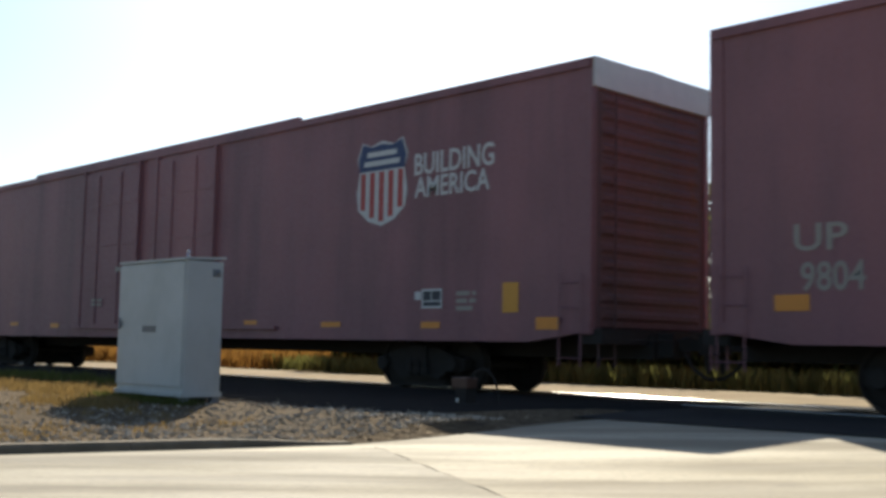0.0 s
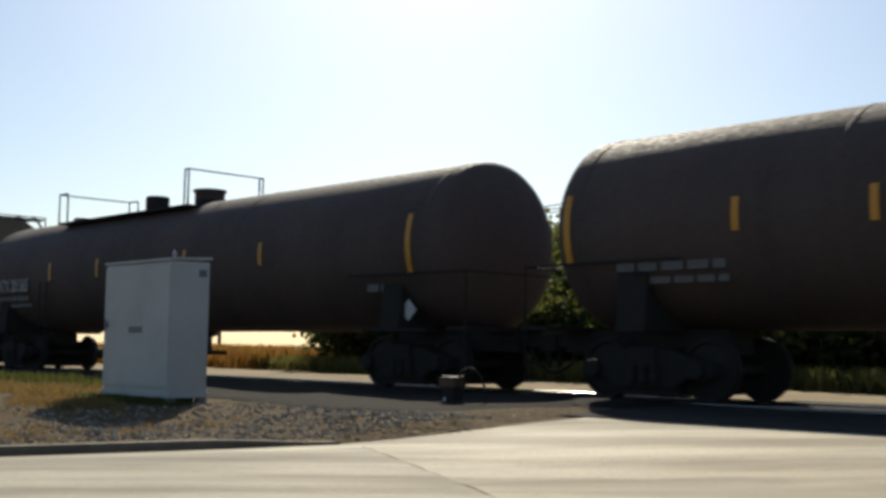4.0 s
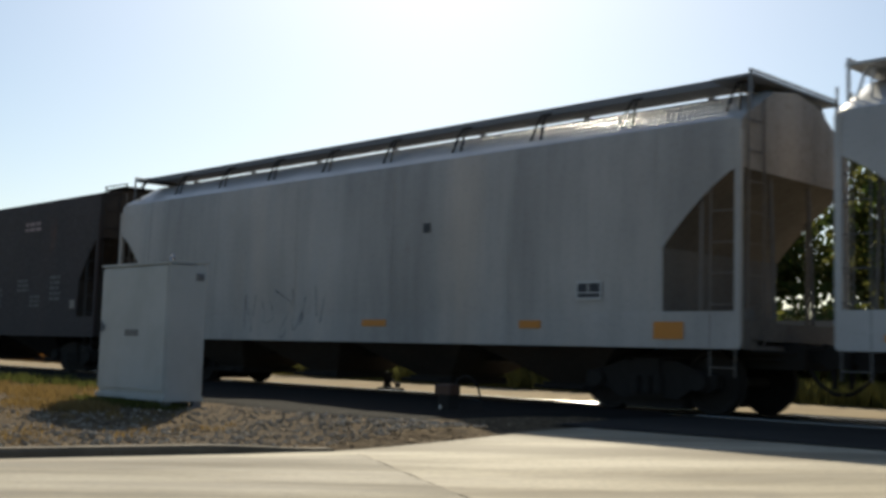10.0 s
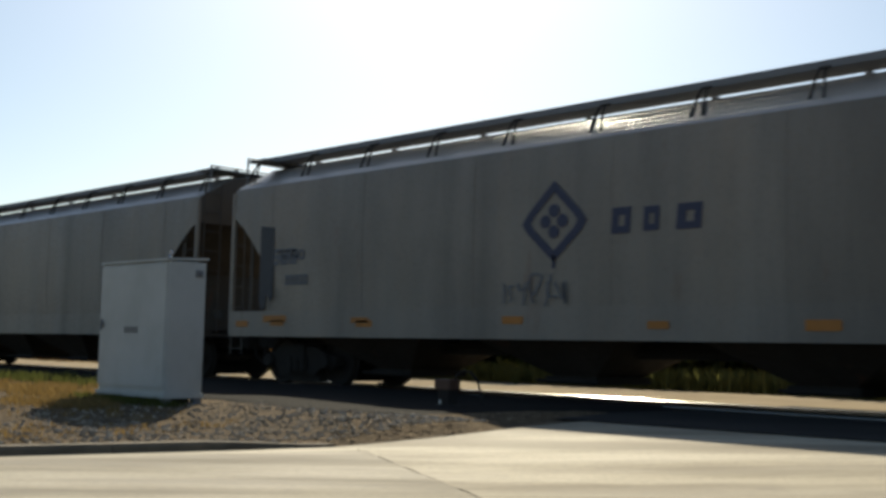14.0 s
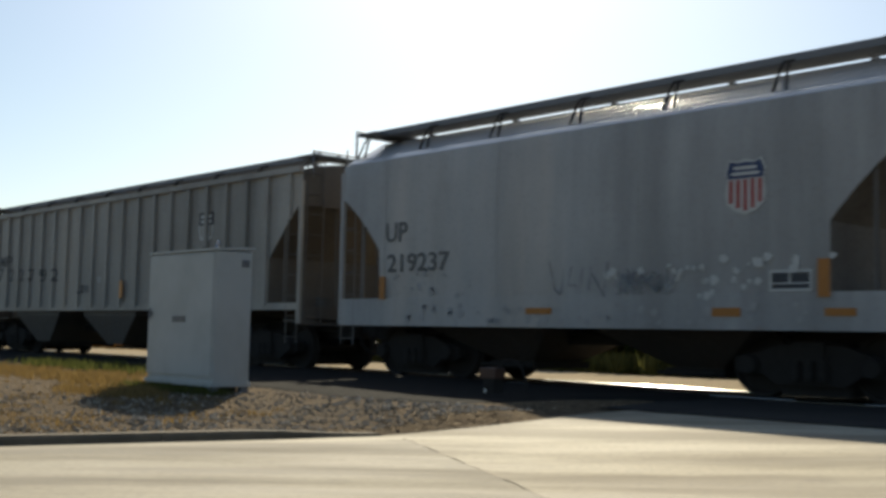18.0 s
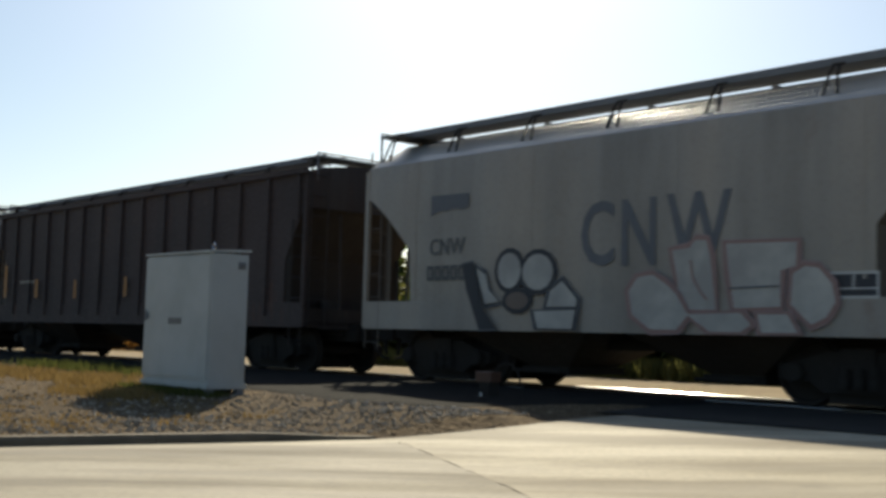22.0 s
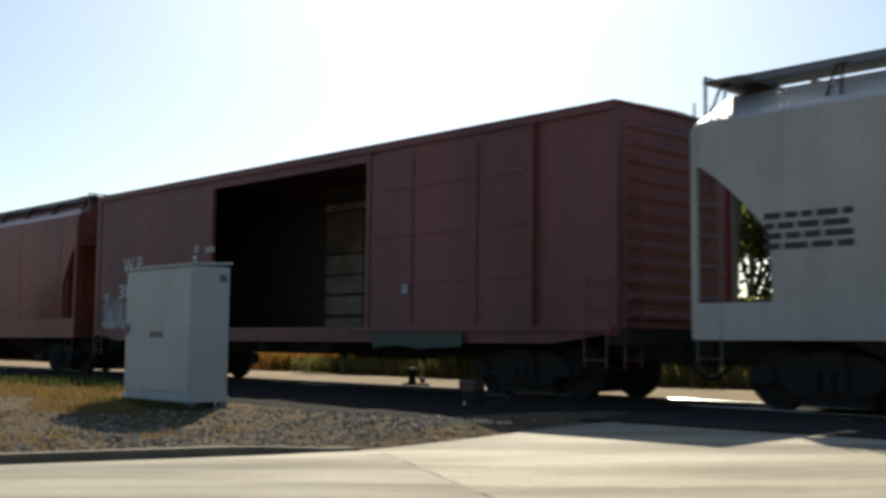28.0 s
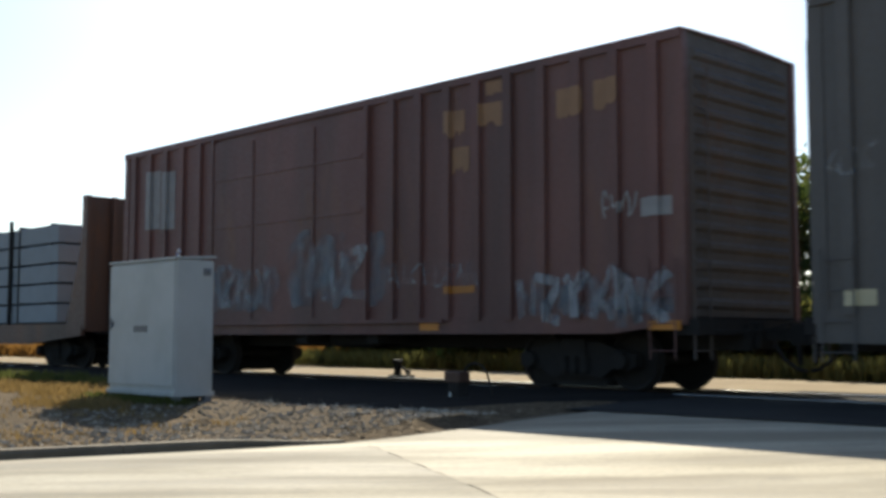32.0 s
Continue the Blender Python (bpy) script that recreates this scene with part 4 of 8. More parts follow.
def hopper(u_front, u_rear, u_cf, u_cr, mat, label, style="round", bays=3, sill=True, posts=0, cut=1.45, cut_low=2.3, cut_high=3.35, bay_mat=None, under_mat=None, catwalk=True, step_hatches=0, pale_walk=False,
           sill_z=(0.92, 1.42), lift=0.0, rise=0.0, drop=0.0, bay_in=0.62, end_mat=None, roof_mat=None, inner_mat=None):
    """A covered hopper car. u_front, u_rear: its body's ends along the train; u_cf, u_cr: its couplings."""
    centre, half = (u_front + u_rear) / 2, (u_front - u_rear) / 2
    car = thing("covered_hopper", label, "hopper car", "freight cars of the train", (centre, TRACK_Y, 0))
    prof = [(y, max(z, 1.15 + lift + 0.0001 * i)) for i, (y, z) in enumerate(HOPPER_PROFILE if style == "round" else RIB_PROFILE)]
    prof = [(y, z + (rise if z > 3.3 else 0)) for y, z in prof]
    dw = rise - drop - (0.14 if style == "rib" else 0)
    k = len(prof)

    def width_at(z):
        for (y0, z0), (y1, z1) in zip(prof, prof[1:]):
            if z0 <= z <= z1:
                return y0 + (y1 - y0) * (z - z0) / (z1 - z0)
        return prof[0][0]

    def low(d):
        """The lower edge of the side sheet, d metres in from the end."""
        if d >= cut:
            return prof[0][1]
        q = d / cut
        return cut_high + (cut_low - cut_high) * (1 - max(0.0, 1 - q ** 1.3) ** 0.95 if style == "round" else max(0.0, (q - 0.1) / 0.9) ** 1.1)
    ds = [0, 0.12] + [cut * i / 6 for i in range(1, 6)] + [cut * 0.92, cut * 0.97, cut - 0.01, cut + 0.01]
    xs = [-half + d for d in ds] + [half - d for d in reversed(ds)]
    n_mid = max(2, int((2 * half - 2 * cut) / 2))
    mids = [-half + cut + 0.02 + (2 * half - 2 * cut - 0.04) * i / n_mid for i in range(1, n_mid)]
    xs = sorted(xs + mids)
    verts, faces = [], []
    for x in xs:
        zl = low(half - abs(x))
        ring = []
        for y, z in prof:
            if z < zl:
                ring.append((width_at(zl), zl))
            else:
                ring.append((y, z))
        d = half - abs(x)
        if d < 0.1 and style == "round":
            ring = [(y * 0.985, z if z < 3.9 else z - 0.03) for y, z in ring]
        full = [(-y, z) for y, z in ring] + [(y, z) for y, z in ring[-2::-1]]
        verts += [(x, y, z) for y, z in full]
    n = 2 * k - 1
    for j in range(len(xs) - 1):
        for i in range(n - 1):
            faces.append((j * n + i, j * n + i + 1, (j + 1) * n + i + 1, (j + 1) * n + i))
        faces.append((j * n + n - 1, j * n, (j + 1) * n, (j + 1) * n + n - 1))
    faces += [tuple(range(n)), tuple(range(len(xs) * n - 1, (len(xs) - 1) * n - 1, -1))]
    me = Mesh().add(verts, faces)
    shell = part("body", me, mat, car, smooth=True)
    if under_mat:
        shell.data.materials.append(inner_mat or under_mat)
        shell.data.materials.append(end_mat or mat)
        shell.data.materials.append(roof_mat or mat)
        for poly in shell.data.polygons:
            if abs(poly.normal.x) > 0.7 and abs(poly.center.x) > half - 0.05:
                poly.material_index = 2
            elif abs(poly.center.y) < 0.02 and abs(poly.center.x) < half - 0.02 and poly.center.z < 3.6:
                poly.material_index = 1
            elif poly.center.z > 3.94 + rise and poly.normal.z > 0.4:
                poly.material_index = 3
    yw = prof[0][0]
    # end frames under the sloping end sheets
    for s in (-1, 1):
        e = s * half
        fr = Mesh()
        fr.box(min(e, e - s * 0.14), max(e, e - s * 0.14), -yw, yw, 0.92, 1.30)
        fr.box(min(e, e - s * cut), max(e, e - s * cut), -1.1, 1.1, 0.98, 1.04)
        for y in (-1, 1):
            fr.tube((e - s * 0.62, y * (yw - 0.05), 1.3), (e - s * 0.62, y * (yw - 0.05), low(0.62) + 0.02), 0.035, 6)
            fr.tube((e - s * 0.04, y * 0.55, 1.28), (e - s * 0.12, y * 0.55, cut_high), 0.03, 6)
        fr.tube((e - s * 0.5, -0.5, 1.04), (e - s * 0.5, -0.5, 1.5), 0.2, 10)
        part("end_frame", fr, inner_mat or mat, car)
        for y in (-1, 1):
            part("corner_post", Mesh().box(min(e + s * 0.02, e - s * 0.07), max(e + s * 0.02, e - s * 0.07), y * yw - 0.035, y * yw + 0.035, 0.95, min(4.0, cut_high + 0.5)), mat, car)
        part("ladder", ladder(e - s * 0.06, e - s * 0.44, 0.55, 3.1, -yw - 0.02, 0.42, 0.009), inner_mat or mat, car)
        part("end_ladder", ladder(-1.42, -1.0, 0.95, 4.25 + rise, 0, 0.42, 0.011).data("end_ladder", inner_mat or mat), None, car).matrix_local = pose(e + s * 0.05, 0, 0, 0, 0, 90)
    # sill
    if sill:
        for y in (-1, 1):
            a, b = sorted((y * (yw + 0.03), y * (yw - 0.05)))
            part("side_sill", Mesh().box(-half, half, a, b, *sill_z), mat, car)
    part("centre_sill", Mesh().box(-half - 0.3, half + 0.3, -0.35, 0.35, 0.66, 1.0), M_STEEL, car)
    # upright weld seams on the side sheets
    if style == "round":
        ns = max(3, int((2 * half - 2 * cut) / 2.5))
        for i in range(ns + 1):
            x = -half + cut + 0.15 + (2 * half - 2 * cut - 0.3) * i / ns
            edge = [(-y - 0.006, z) for y, z in prof[:7]] + [(-y + 0.02, z) for y, z in reversed(prof[:7])]
            part("side_seam", Mesh().prism(edge, x - 0.02, x + 0.02, "x"), mat, shell)
    # bays
    span = 2 * half - 2 * (cut + 0.75)
    wb = span / bays
    for i in range(bays):
        c = -half + cut + 0.75 + wb * (i + 0.5)
        h = min(1.45, wb * 0.46)
        m = Mesh()
        z0, z1 = 1.16 + lift, 0.36
        vs = [(c - h, -1.42, z0), (c + h, -1.42, z0), (c + h, 1.42, z0), (c - h, 1.42, z0), (c - 0.42, -bay_in, z1), (c + 0.42, -bay_in, z1), (c + 0.42, bay_in, z1), (c - 0.42, bay_in, z1)]
        vs += [(c - h, -1.42, z0 - 0.22), (c + h, -1.42, z0 - 0.22), (c + h, 1.42, z0 - 0.22), (c - h, 1.42, z0 - 0.22)]
        m.add(vs, [(0, 1, 2, 3), (0, 8, 9, 1), (1, 9, 10, 2), (2, 10, 11, 3), (3, 11, 8, 0), (8, 4, 5, 9), (9, 5, 6, 10), (10, 6, 7, 11), (11, 7, 4, 8), (7, 6, 5, 4)])
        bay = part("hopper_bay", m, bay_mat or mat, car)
        part("outlet_gate", Mesh().box(c - 0.52, c + 0.52, -0.72, 0.72, 0.24, 0.36).tube((c - 0.5, -0.95, 0.29), (c + 0.5, -0.95, 0.29), 0.03, 6), M_STEEL, bay)
    # posts on ribbed sides
    for i in range(posts):
        x = -half + cut * 0.35 + (2 * half - cut * 0.7) * i / (posts - 1)
        zb = max(low(half - abs(x)), 1.1)
        for y in (-1, 1):
            part("side_post", Mesh().prism([(x - 0.055, zb), (x + 0.055, zb), (x + 0.055, 4.16 + dw), (x - 0.055, 4.16 + dw)], y * 1.50 - 0.002, y * 1.575), mat, car)
    if posts:
        for y in (-1, 1):
            part("top_chord", Mesh().box(-half, half, min(y * 1.48, y * 1.59), max(y * 1.48, y * 1.59), 4.03 + rise, 4.15 + rise), mat, car)
    # roof
    if catwalk:
        # Dark steel on most brackets puts their backlit shade into the colour.
        wm, bracket_mat = (M_WALK, mat) if pale_walk else (M_GALV, M_STEEL)
        for y in (-1, 1):
            a, b = sorted((y * 0.48, y * 0.98))
            rw = part("running_board", grating(-half + 0.15, half - 0.15, a, b, 4.54 + dw, 4.58 + dw, 0.1, 6, 0.03), wm, car)
            for yy in (0.98, 0.48):
                part("edge_strip", Mesh().box(-half + 0.15, half - 0.15, y * yy - 0.02, y * yy + 0.02, 4.53 + dw, 4.64 + dw), wm, rw)
            nb = max(4, int(half * 2 / 1.75))
            foot = (4.045 if style == "round" else 4.16) + rise
            for i in range(nb + 1):
                x = -half + 0.25 + (2 * half - 0.5) * i / nb
                for g in (-1, 1):
                    part("walkway_bracket", Mesh().pipe([(x + g * 0.03, y * 0.96, 4.55 + dw), (x + g * 0.04, y * 1.12, 4.51 + dw), (x + g * 0.06, y * 1.2, 4.38 + dw), (x + g * 0.1, y * 1.31, foot + 0.02)], 0.02, 5), bracket_mat, rw)
        for s in (-1, 1):
            x0, x1 = sorted((s * (half + 0.02), s * (half - 0.62)))
            part("end_platform", Mesh().box(x0, x1, -1.25, 1.25, 4.54 + dw, 4.58 + dw).pipe([(s * (half - 0.02), -1.25, 4.08 + dw), (s * (half - 0.02), -1.25, 4.63 + dw), (s * (half - 0.02), 1.25, 4.63 + dw), (s * (half - 0.02), 1.25, 4.08 + dw)], 0.025), wm, car)
        m = Mesh().box(-half + 0.7, half - 0.7, -0.28, 0.28, 4.30 + dw, 4.53 + dw, 0.05)
        hatch = part("roof_hatch", m, mat, car)
        nh = max(3, int(half * 2 / 2.2))
        for i in range(nh):
            x = -half + 1.2 + (2 * half - 2.4) * i / (nh - 1)
            part("hatch_batten", Mesh().box(x - 0.05, x + 0.05, -0.36, 0.36, 4.51 + dw, 4.56 + dw), M_GALV, hatch)
    elif style == "rib" and not posts:
        x0, x1 = half - 0.75, half + 0.3
        part("end_platform", Mesh().box(x0, x1, -1.0, 1.0, 4.25 + rise, 4.28 + rise).pipe([(x0, -1.0, 4.15 + rise), (x0, -1.0, 4.34 + rise), (x1, -1.0, 4.34 + rise), (x1, -1.0, 4.15 + rise)], 0.02), M_STEEL, car)
    for i in range(step_hatches):
        x = -half + 1.0 + (2 * half - 2.0) * i / (step_hatches - 1)
        part("roof_hatch", Mesh().box(x - 0.55, x + 0.55, -1.15, -0.15, 4.31 + rise, 4.365 + rise, 0.025), mat, car)
        part("roof_hatch", Mesh().box(x - 0.55, x + 0.55, 0.15, 1.15, 4.31 + rise, 4.365 + rise, 0.025), mat, car)
    car["side"] = style
    car["posts"] = [-half + cut * 0.35 + (2 * half - cut * 0.7) * i / (posts - 1) for i in range(posts)]
    running_gear(car, half, (u_cf - u_cr) / 2, 1.75)
    # air reservoir and brake pipe
    part("brake_pipe", Mesh().pipe([(-half, -0.5, 0.8), (half, -0.5, 0.8)], 0.03), M_STEEL, car)
    return car, half


def boxcar(u_front, u_rear, u_cf, u_cr, height, mat, label, posts=0, door=(-1.5, 1.5), door_mat=None, end_mat=None, smooth_side=False, open_door=None, roof_mat=None, hw=1.55,
           end_top=None, inset=2.3, sill_bottom=0.86, sill_end=1.02, plug=True, doors=None, gable=0.045):
    """A boxcar: ribbed or smooth sides, one or more sliding doors, pressed ends and a low gabled roof."""
    centre, half = (u_front + u_rear) / 2, (u_front - u_rear) / 2
    car = thing("boxcar", label, "boxcar", "freight cars of the train", (centre, TRACK_Y, 0))
    z0, z1 = 1.08, height
    th = 0.09
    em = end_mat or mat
    doors = doors or [door]
    # side walls, with the doorway left open where a door stands open
    for s in (-1, 1):
        y0, y1 = sorted((s * hw, s * (hw - th)))
        if open_door and s < 0:
            a, b = open_door
            for xa, xb, zb in ((-half, a, z0), (b, half, z0), (a, b, z1 - 0.28)):
                part("side_wall", Mesh().box(xa, xb, y0, y1, zb, z1), mat, car)
        else:
            part("side_wall", Mesh().box(-half, half, y0, y1, z0, z1), mat, car)
        y2, y3 = sorted((s * (hw + 0.03), s * (hw - 0.1)))
        part("side_sill", Mesh().prism([(-half, sill_end), (-half + 1.2, sill_bottom), (half - 1.2, sill_bottom), (half, sill_end), (half, 1.14), (-half, 1.14)], y2, y3), mat, car)
        part("top_chord", Mesh().box(-half - 0.02, half + 0.02, min(s * (hw - 0.02), s * (hw + 0.05)), max(s * (hw - 0.02), s * (hw + 0.05)), z1 - 0.12, z1 + 0.02), roof_mat or mat, car)
        for e in (-1, 1):
            xa, xb = sorted((e * (half + 0.04), e * (half - 0.16)))
            part("corner_post", Mesh().box(xa, xb, min(s * (hw + 0.02), s * (hw - 0.1)), max(s * (hw + 0.02), s * (hw - 0.1)), 0.98, z1), mat, car)
        for i in range(posts):
            x = -half + 0.45 + (2 * half - 0.9) * i / (posts - 1)
            if not any(a - 0.12 < x < b + 0.12 for a, b in doors):
                part("side_post", Mesh().prism([(x - 0.09, z0), (x + 0.09, z0), (x + 0.09, z1 - 0.1), (x - 0.09, z1 - 0.1)], s * hw, s * (hw + 0.07)), mat, car)
    part("floor", Mesh().box(-half, half, -hw + th, hw - th, 1.0, 1.10), M_STEEL, car)
    # ends with horizontal corrugations
    for e in (-1, 1):
        x0, x1 = sorted((e * half, e * (half - 0.08)))
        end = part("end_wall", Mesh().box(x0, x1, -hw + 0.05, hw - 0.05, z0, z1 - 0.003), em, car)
        nr = int((z1 - z0) / 0.27)
        for i in range(nr):
            z = z0 + 0.2 + (z1 - z0 - 0.5) * i / (nr - 1)
            ya, yb = -hw + 0.22, hw - 0.22
            m = Mesh().add([(e * half, ya, z - 0.085), (e * half, yb, z - 0.085), (e * half, yb, z + 0.085), (e * half, ya, z + 0.085),
                            (e * (half + 0.045), ya + 0.08, z - 0.03), (e * (half + 0.045), yb - 0.08, z - 0.03), (e * (half + 0.045), yb - 0.08, z + 0.03), (e * (half + 0.045), ya + 0.08, z + 0.03)],
                           [(0, 1, 5, 4), (1, 2, 6, 5), (2, 3, 7, 6), (3, 0, 4, 7), (4, 5, 6, 7)])
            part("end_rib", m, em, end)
        if end_top:
            part("end_band", Mesh().box(min(e * (half + 0.005), e * (half + 0.08)), max(e * (half + 0.005), e * (half + 0.08)), -hw, hw, z1 - 0.42, z1 + 0.04), end_top, end, "white band across the top of the end")
        part("end_ladder", ladder(0, 0.4, 0.5, z1 - 0.5, 0, 0.38, 0.011).data("end_ladder", em), em, car).matrix_local = pose(e * (half + 0.1), -hw + 0.1, 0, 0, 0, 90)
        part("ladder", ladder(e * (half - 0.1), e * (half - 0.52), 0.5, 1.9, -hw - 0.08, 0.38, 0.009), mat, car)
        part("end_sill", Mesh().box(min(e * (half + 0.2), e * (half - 0.2)), max(e * (half + 0.2), e * (half - 0.2)), -hw + 0.05, hw - 0.05, 0.84, 1.06), M_STEEL, car)
    # roof
    rf = Mesh().add([(-half - 0.05, -hw - 0.03, z1), (half + 0.05, -hw - 0.03, z1), (half + 0.05, hw + 0.03, z1), (-half - 0.05, hw + 0.03, z1), (-half - 0.05, 0, z1 + gable), (half + 0.05, 0, z1 + gable)],
                    [(0, 1, 5, 4), (2, 3, 4, 5), (0, 4, 3), (1, 2, 5), (3, 2, 1, 0)])
    roof = part("roof", rf, roof_mat or mat, car)
    n = int(2 * half / 1.3)
    for i in range(n + 1):
        x = -half + 2 * half * i / n
        part("roof_seam", Mesh().add([(x - 0.04, -hw - 0.02, z1 + 0.02), (x + 0.04, -hw - 0.02, z1 + 0.02), (x + 0.04, 0, z1 + gable + 0.03), (x - 0.04, 0, z1 + gable + 0.03), (x + 0.04, hw + 0.02, z1 + 0.02), (x - 0.04, hw + 0.02, z1 + 0.02)],
                                     [(0, 1, 2, 3), (3, 2, 4, 5)]), roof_mat or mat, roof)
    # doors
    for a, b in doors:
        for s in (-1, 1):
            y0, y1 = sorted((s * (hw + 0.012), s * (hw + 0.075)))
            d = part("door", Mesh().box(a + 0.02, b - 0.02, y0, y1, z0 + 0.02, z1 - 0.2), door_mat or mat, car)
            yo = s * (hw + 0.078)
            if plug:
                for q in (0.25, 0.5, 0.75):
                    z = z0 + (z1 - z0) * q
                    part("door_rib", Mesh().box(a + 0.1, b - 0.1, min(yo - s * 0.004, yo + s * 0.012), max(yo - s * 0.004, yo + s * 0.012), z - 0.035, z + 0.035), door_mat or mat, d)
                for q in (0.3, 0.7):
                    x = a + (b - a) * q
                    part("lock_rod", Mesh().tube((x, yo + s * 0.012, z0 + 0.1), (x, yo + s * 0.012, z1 - 0.3), 0.016, 6), door_mat or mat, d)
            for x in (a, b):
                part("door_post", Mesh().box(x - 0.05, x + 0.05, min(s * hw, s * (hw + 0.1)), max(s * hw, s * (hw + 0.1)), z0, z1 - 0.12), mat, car)
    for s in (-1, 1):
        a, b = doors[0][0], doors[-1][1]
        part("door_track", Mesh().box(a - 0.6, b + (b - a) * 0.4, min(s * hw, s * (hw + 0.11)), max(s * hw, s * (hw + 0.11)), z0 - 0.03, z0 + 0.03), mat, car)
    part("centre_sill", Mesh().box(-half - 0.3, half + 0.3, -0.35, 0.35, 0.62, 1.0), M_STEEL, car)
    part("cross_bearer", Mesh().box(-1.2, -0.9, -1.4, 1.4, 0.7, 1.0).box(0.9, 1.2, -1.4, 1.4, 0.7, 1.0).tube((-0.6, -0.9, 0.78), (0.6, -0.9, 0.78), 0.16, 10), M_STEEL, car)
    car["side"] = "box"
    car["posts"] = [-half + 0.45 + (2 * half - 0.9) * i / (posts - 1) for i in range(posts)]
    car["doors"] = [v for ab in doors for v in ab]
    running_gear(car, half, (u_cf - u_cr) / 2, inset)
    return car, half


def tank_car(u_front, u_rear, u_cf, u_cr, mat, label, radius=1.52, deck=(-0.85, 0.85)):
    """A tank car: a domed tank on stub sills, a manway with a railed platform, yellow reflective bars."""
    centre, half = (u_front + u_rear) / 2, (u_front - u_rear) / 2
    car = thing("tank_car", label, "tank car", "freight cars of the train", (centre, TRACK_Y, 0))
    zc, r = 2.55 + (radius - 1.52) * 0.6, radius
    tl = half - 0.35
    prof = []
    for i in range(9):
        a = math.pi / 2 * i / 8
        prof.append((max(0.001, r * math.sin(a)), -tl + 0.55 * (1 - math.cos(a))))
    body = prof + [(r, -tl + 3), (r, 0), (r, tl - 3)] + [(q, -h) for q, h in reversed(prof)]
    tank = part("tank", Mesh().lathe(body, (0, 0, zc), "x", 48), mat, car, smooth=True)
    for x in (-tl + 0.8, -tl * 0.33, tl * 0.33, tl - 0.8):
        part("weld_band", Mesh().lathe([(r + 0.001, -0.05), (r + 0.008, -0.03), (r + 0.008, 0.03), (r + 0.001, 0.05)], (x, 0, zc), "x", 48), mat, tank, smooth=True)
    # manway, valves, platform and rails
    part("manway", Mesh().lathe([(0.36, r - 0.05), (0.36, r + 0.26), (0.40, r + 0.27), (0.40, r + 0.33), (0.1, r + 0.36), (0.02, r + 0.36)], (0.0, 0, zc), "z", 16), mat, tank, smooth=True)
    zt = zc + r
    p0, p1 = deck
    pl = part("platform", Mesh().box(p0, p1, -1.05, -0.62, zt - 0.2, zt - 0.15).box(p0, p1, 0.62, 1.05, zt - 0.2, zt - 0.15).box(p0 + 0.02, p0 + 0.3, -0.62, 0.62, zt - 0.15, zt + 0.02).box(p1 - 0.3, p1 - 0.02, -0.62, 0.62, zt - 0.15, zt + 0.02), M_STEEL, car, "dark steel platform round the manway")
    zr = zt + 0.66
    for x, g, z in ((p0, 0.48, zr - 0.05), (p1, -0.16, zr)):
        part("guard_rail", Mesh().pipe([(x, -1.03, zt - 0.18), (x, -1.03, z), (x, 1.03, z), (x, 1.03, zt - 0.18)], 0.026), M_STEEL, pl)
        for y in (-1.03, 1.03):
            part("guard_rail", Mesh().pipe([(x, y, z), (x + g * 0.9, y, z), (x + g, y, z - 0.08), (x + g, y, zt - 0.18)], 0.024), M_STEEL, pl)
    part("valve_housing", Mesh().lathe([(0.3, 0.0), (0.3, 0.34), (0.27, 0.38), (0.02, 0.4)], ((p0 + p1) / 2 + 0.1, 0.0, zt), "z", 14), M_STEEL, pl)
    # stub sills, saddles, end platforms and rails
    for s in (-1, 1):
        e = s * half
        x0, x1 = sorted((e, e - s * 3.0))
        part("stub_sill", Mesh().box(x0, x1, -0.35, 0.35, 0.68, 1.05), M_STEEL, car)
        xb = s * (half - 2.05)
        part("saddle", Mesh().prism([(-1.45, 1.0), (1.45, 1.0), (1.35, 1.9), (0.8, 1.35), (0, 1.15), (-0.8, 1.35), (-1.35, 1.9)], xb - 0.25, xb + 0.25, "x"), M_STEEL, car)
        xa, xc = sorted((e, e - s * 0.55))
        part("end_platform", Mesh().box(xa, xc, -1.5, 1.5, 1.02, 1.08), M_STEEL, car)
        part("hand_rail", Mesh().pipe([(e - s * 0.1, -1.5, 1.05), (e - s * 0.1, -1.5, 2.0), (e - s * 0.1, 1.5, 2.0), (e - s * 0.1, 1.5, 1.05)], 0.02).pipe([(e - s * 0.1, -1.52, 2.0), (e - s * 3.0, -1.58, 2.0)], 0.02)
             .pipe([(e - s * 0.1, -1.5, 1.05), (e - s * 0.1, -1.5, 0.45), (e - s * 0.5, -1.5, 0.45), (e - s * 0.5, -1.5, 1.05)], 0.02), M_STEEL, car)
    part("outlet_valve", Mesh().lathe([(0.16, 0.55), (0.16, 0.9), (0.28, 0.95), (0.28, 1.1)], (0, 0, 0), "z", 12).box(-0.45, 0.45, -0.3, 0.3, 0.5, 0.6), M_STEEL, car)
    part("ladder", ladder(p0 + 0.2, p0 + 0.6, 0.7, 2.3, -r - 0.06, 0.38, 0.012), M_STEEL, car)
    running_gear(car, half, (u_cf - u_cr) / 2, 2.05)
    return car, half, zc, r


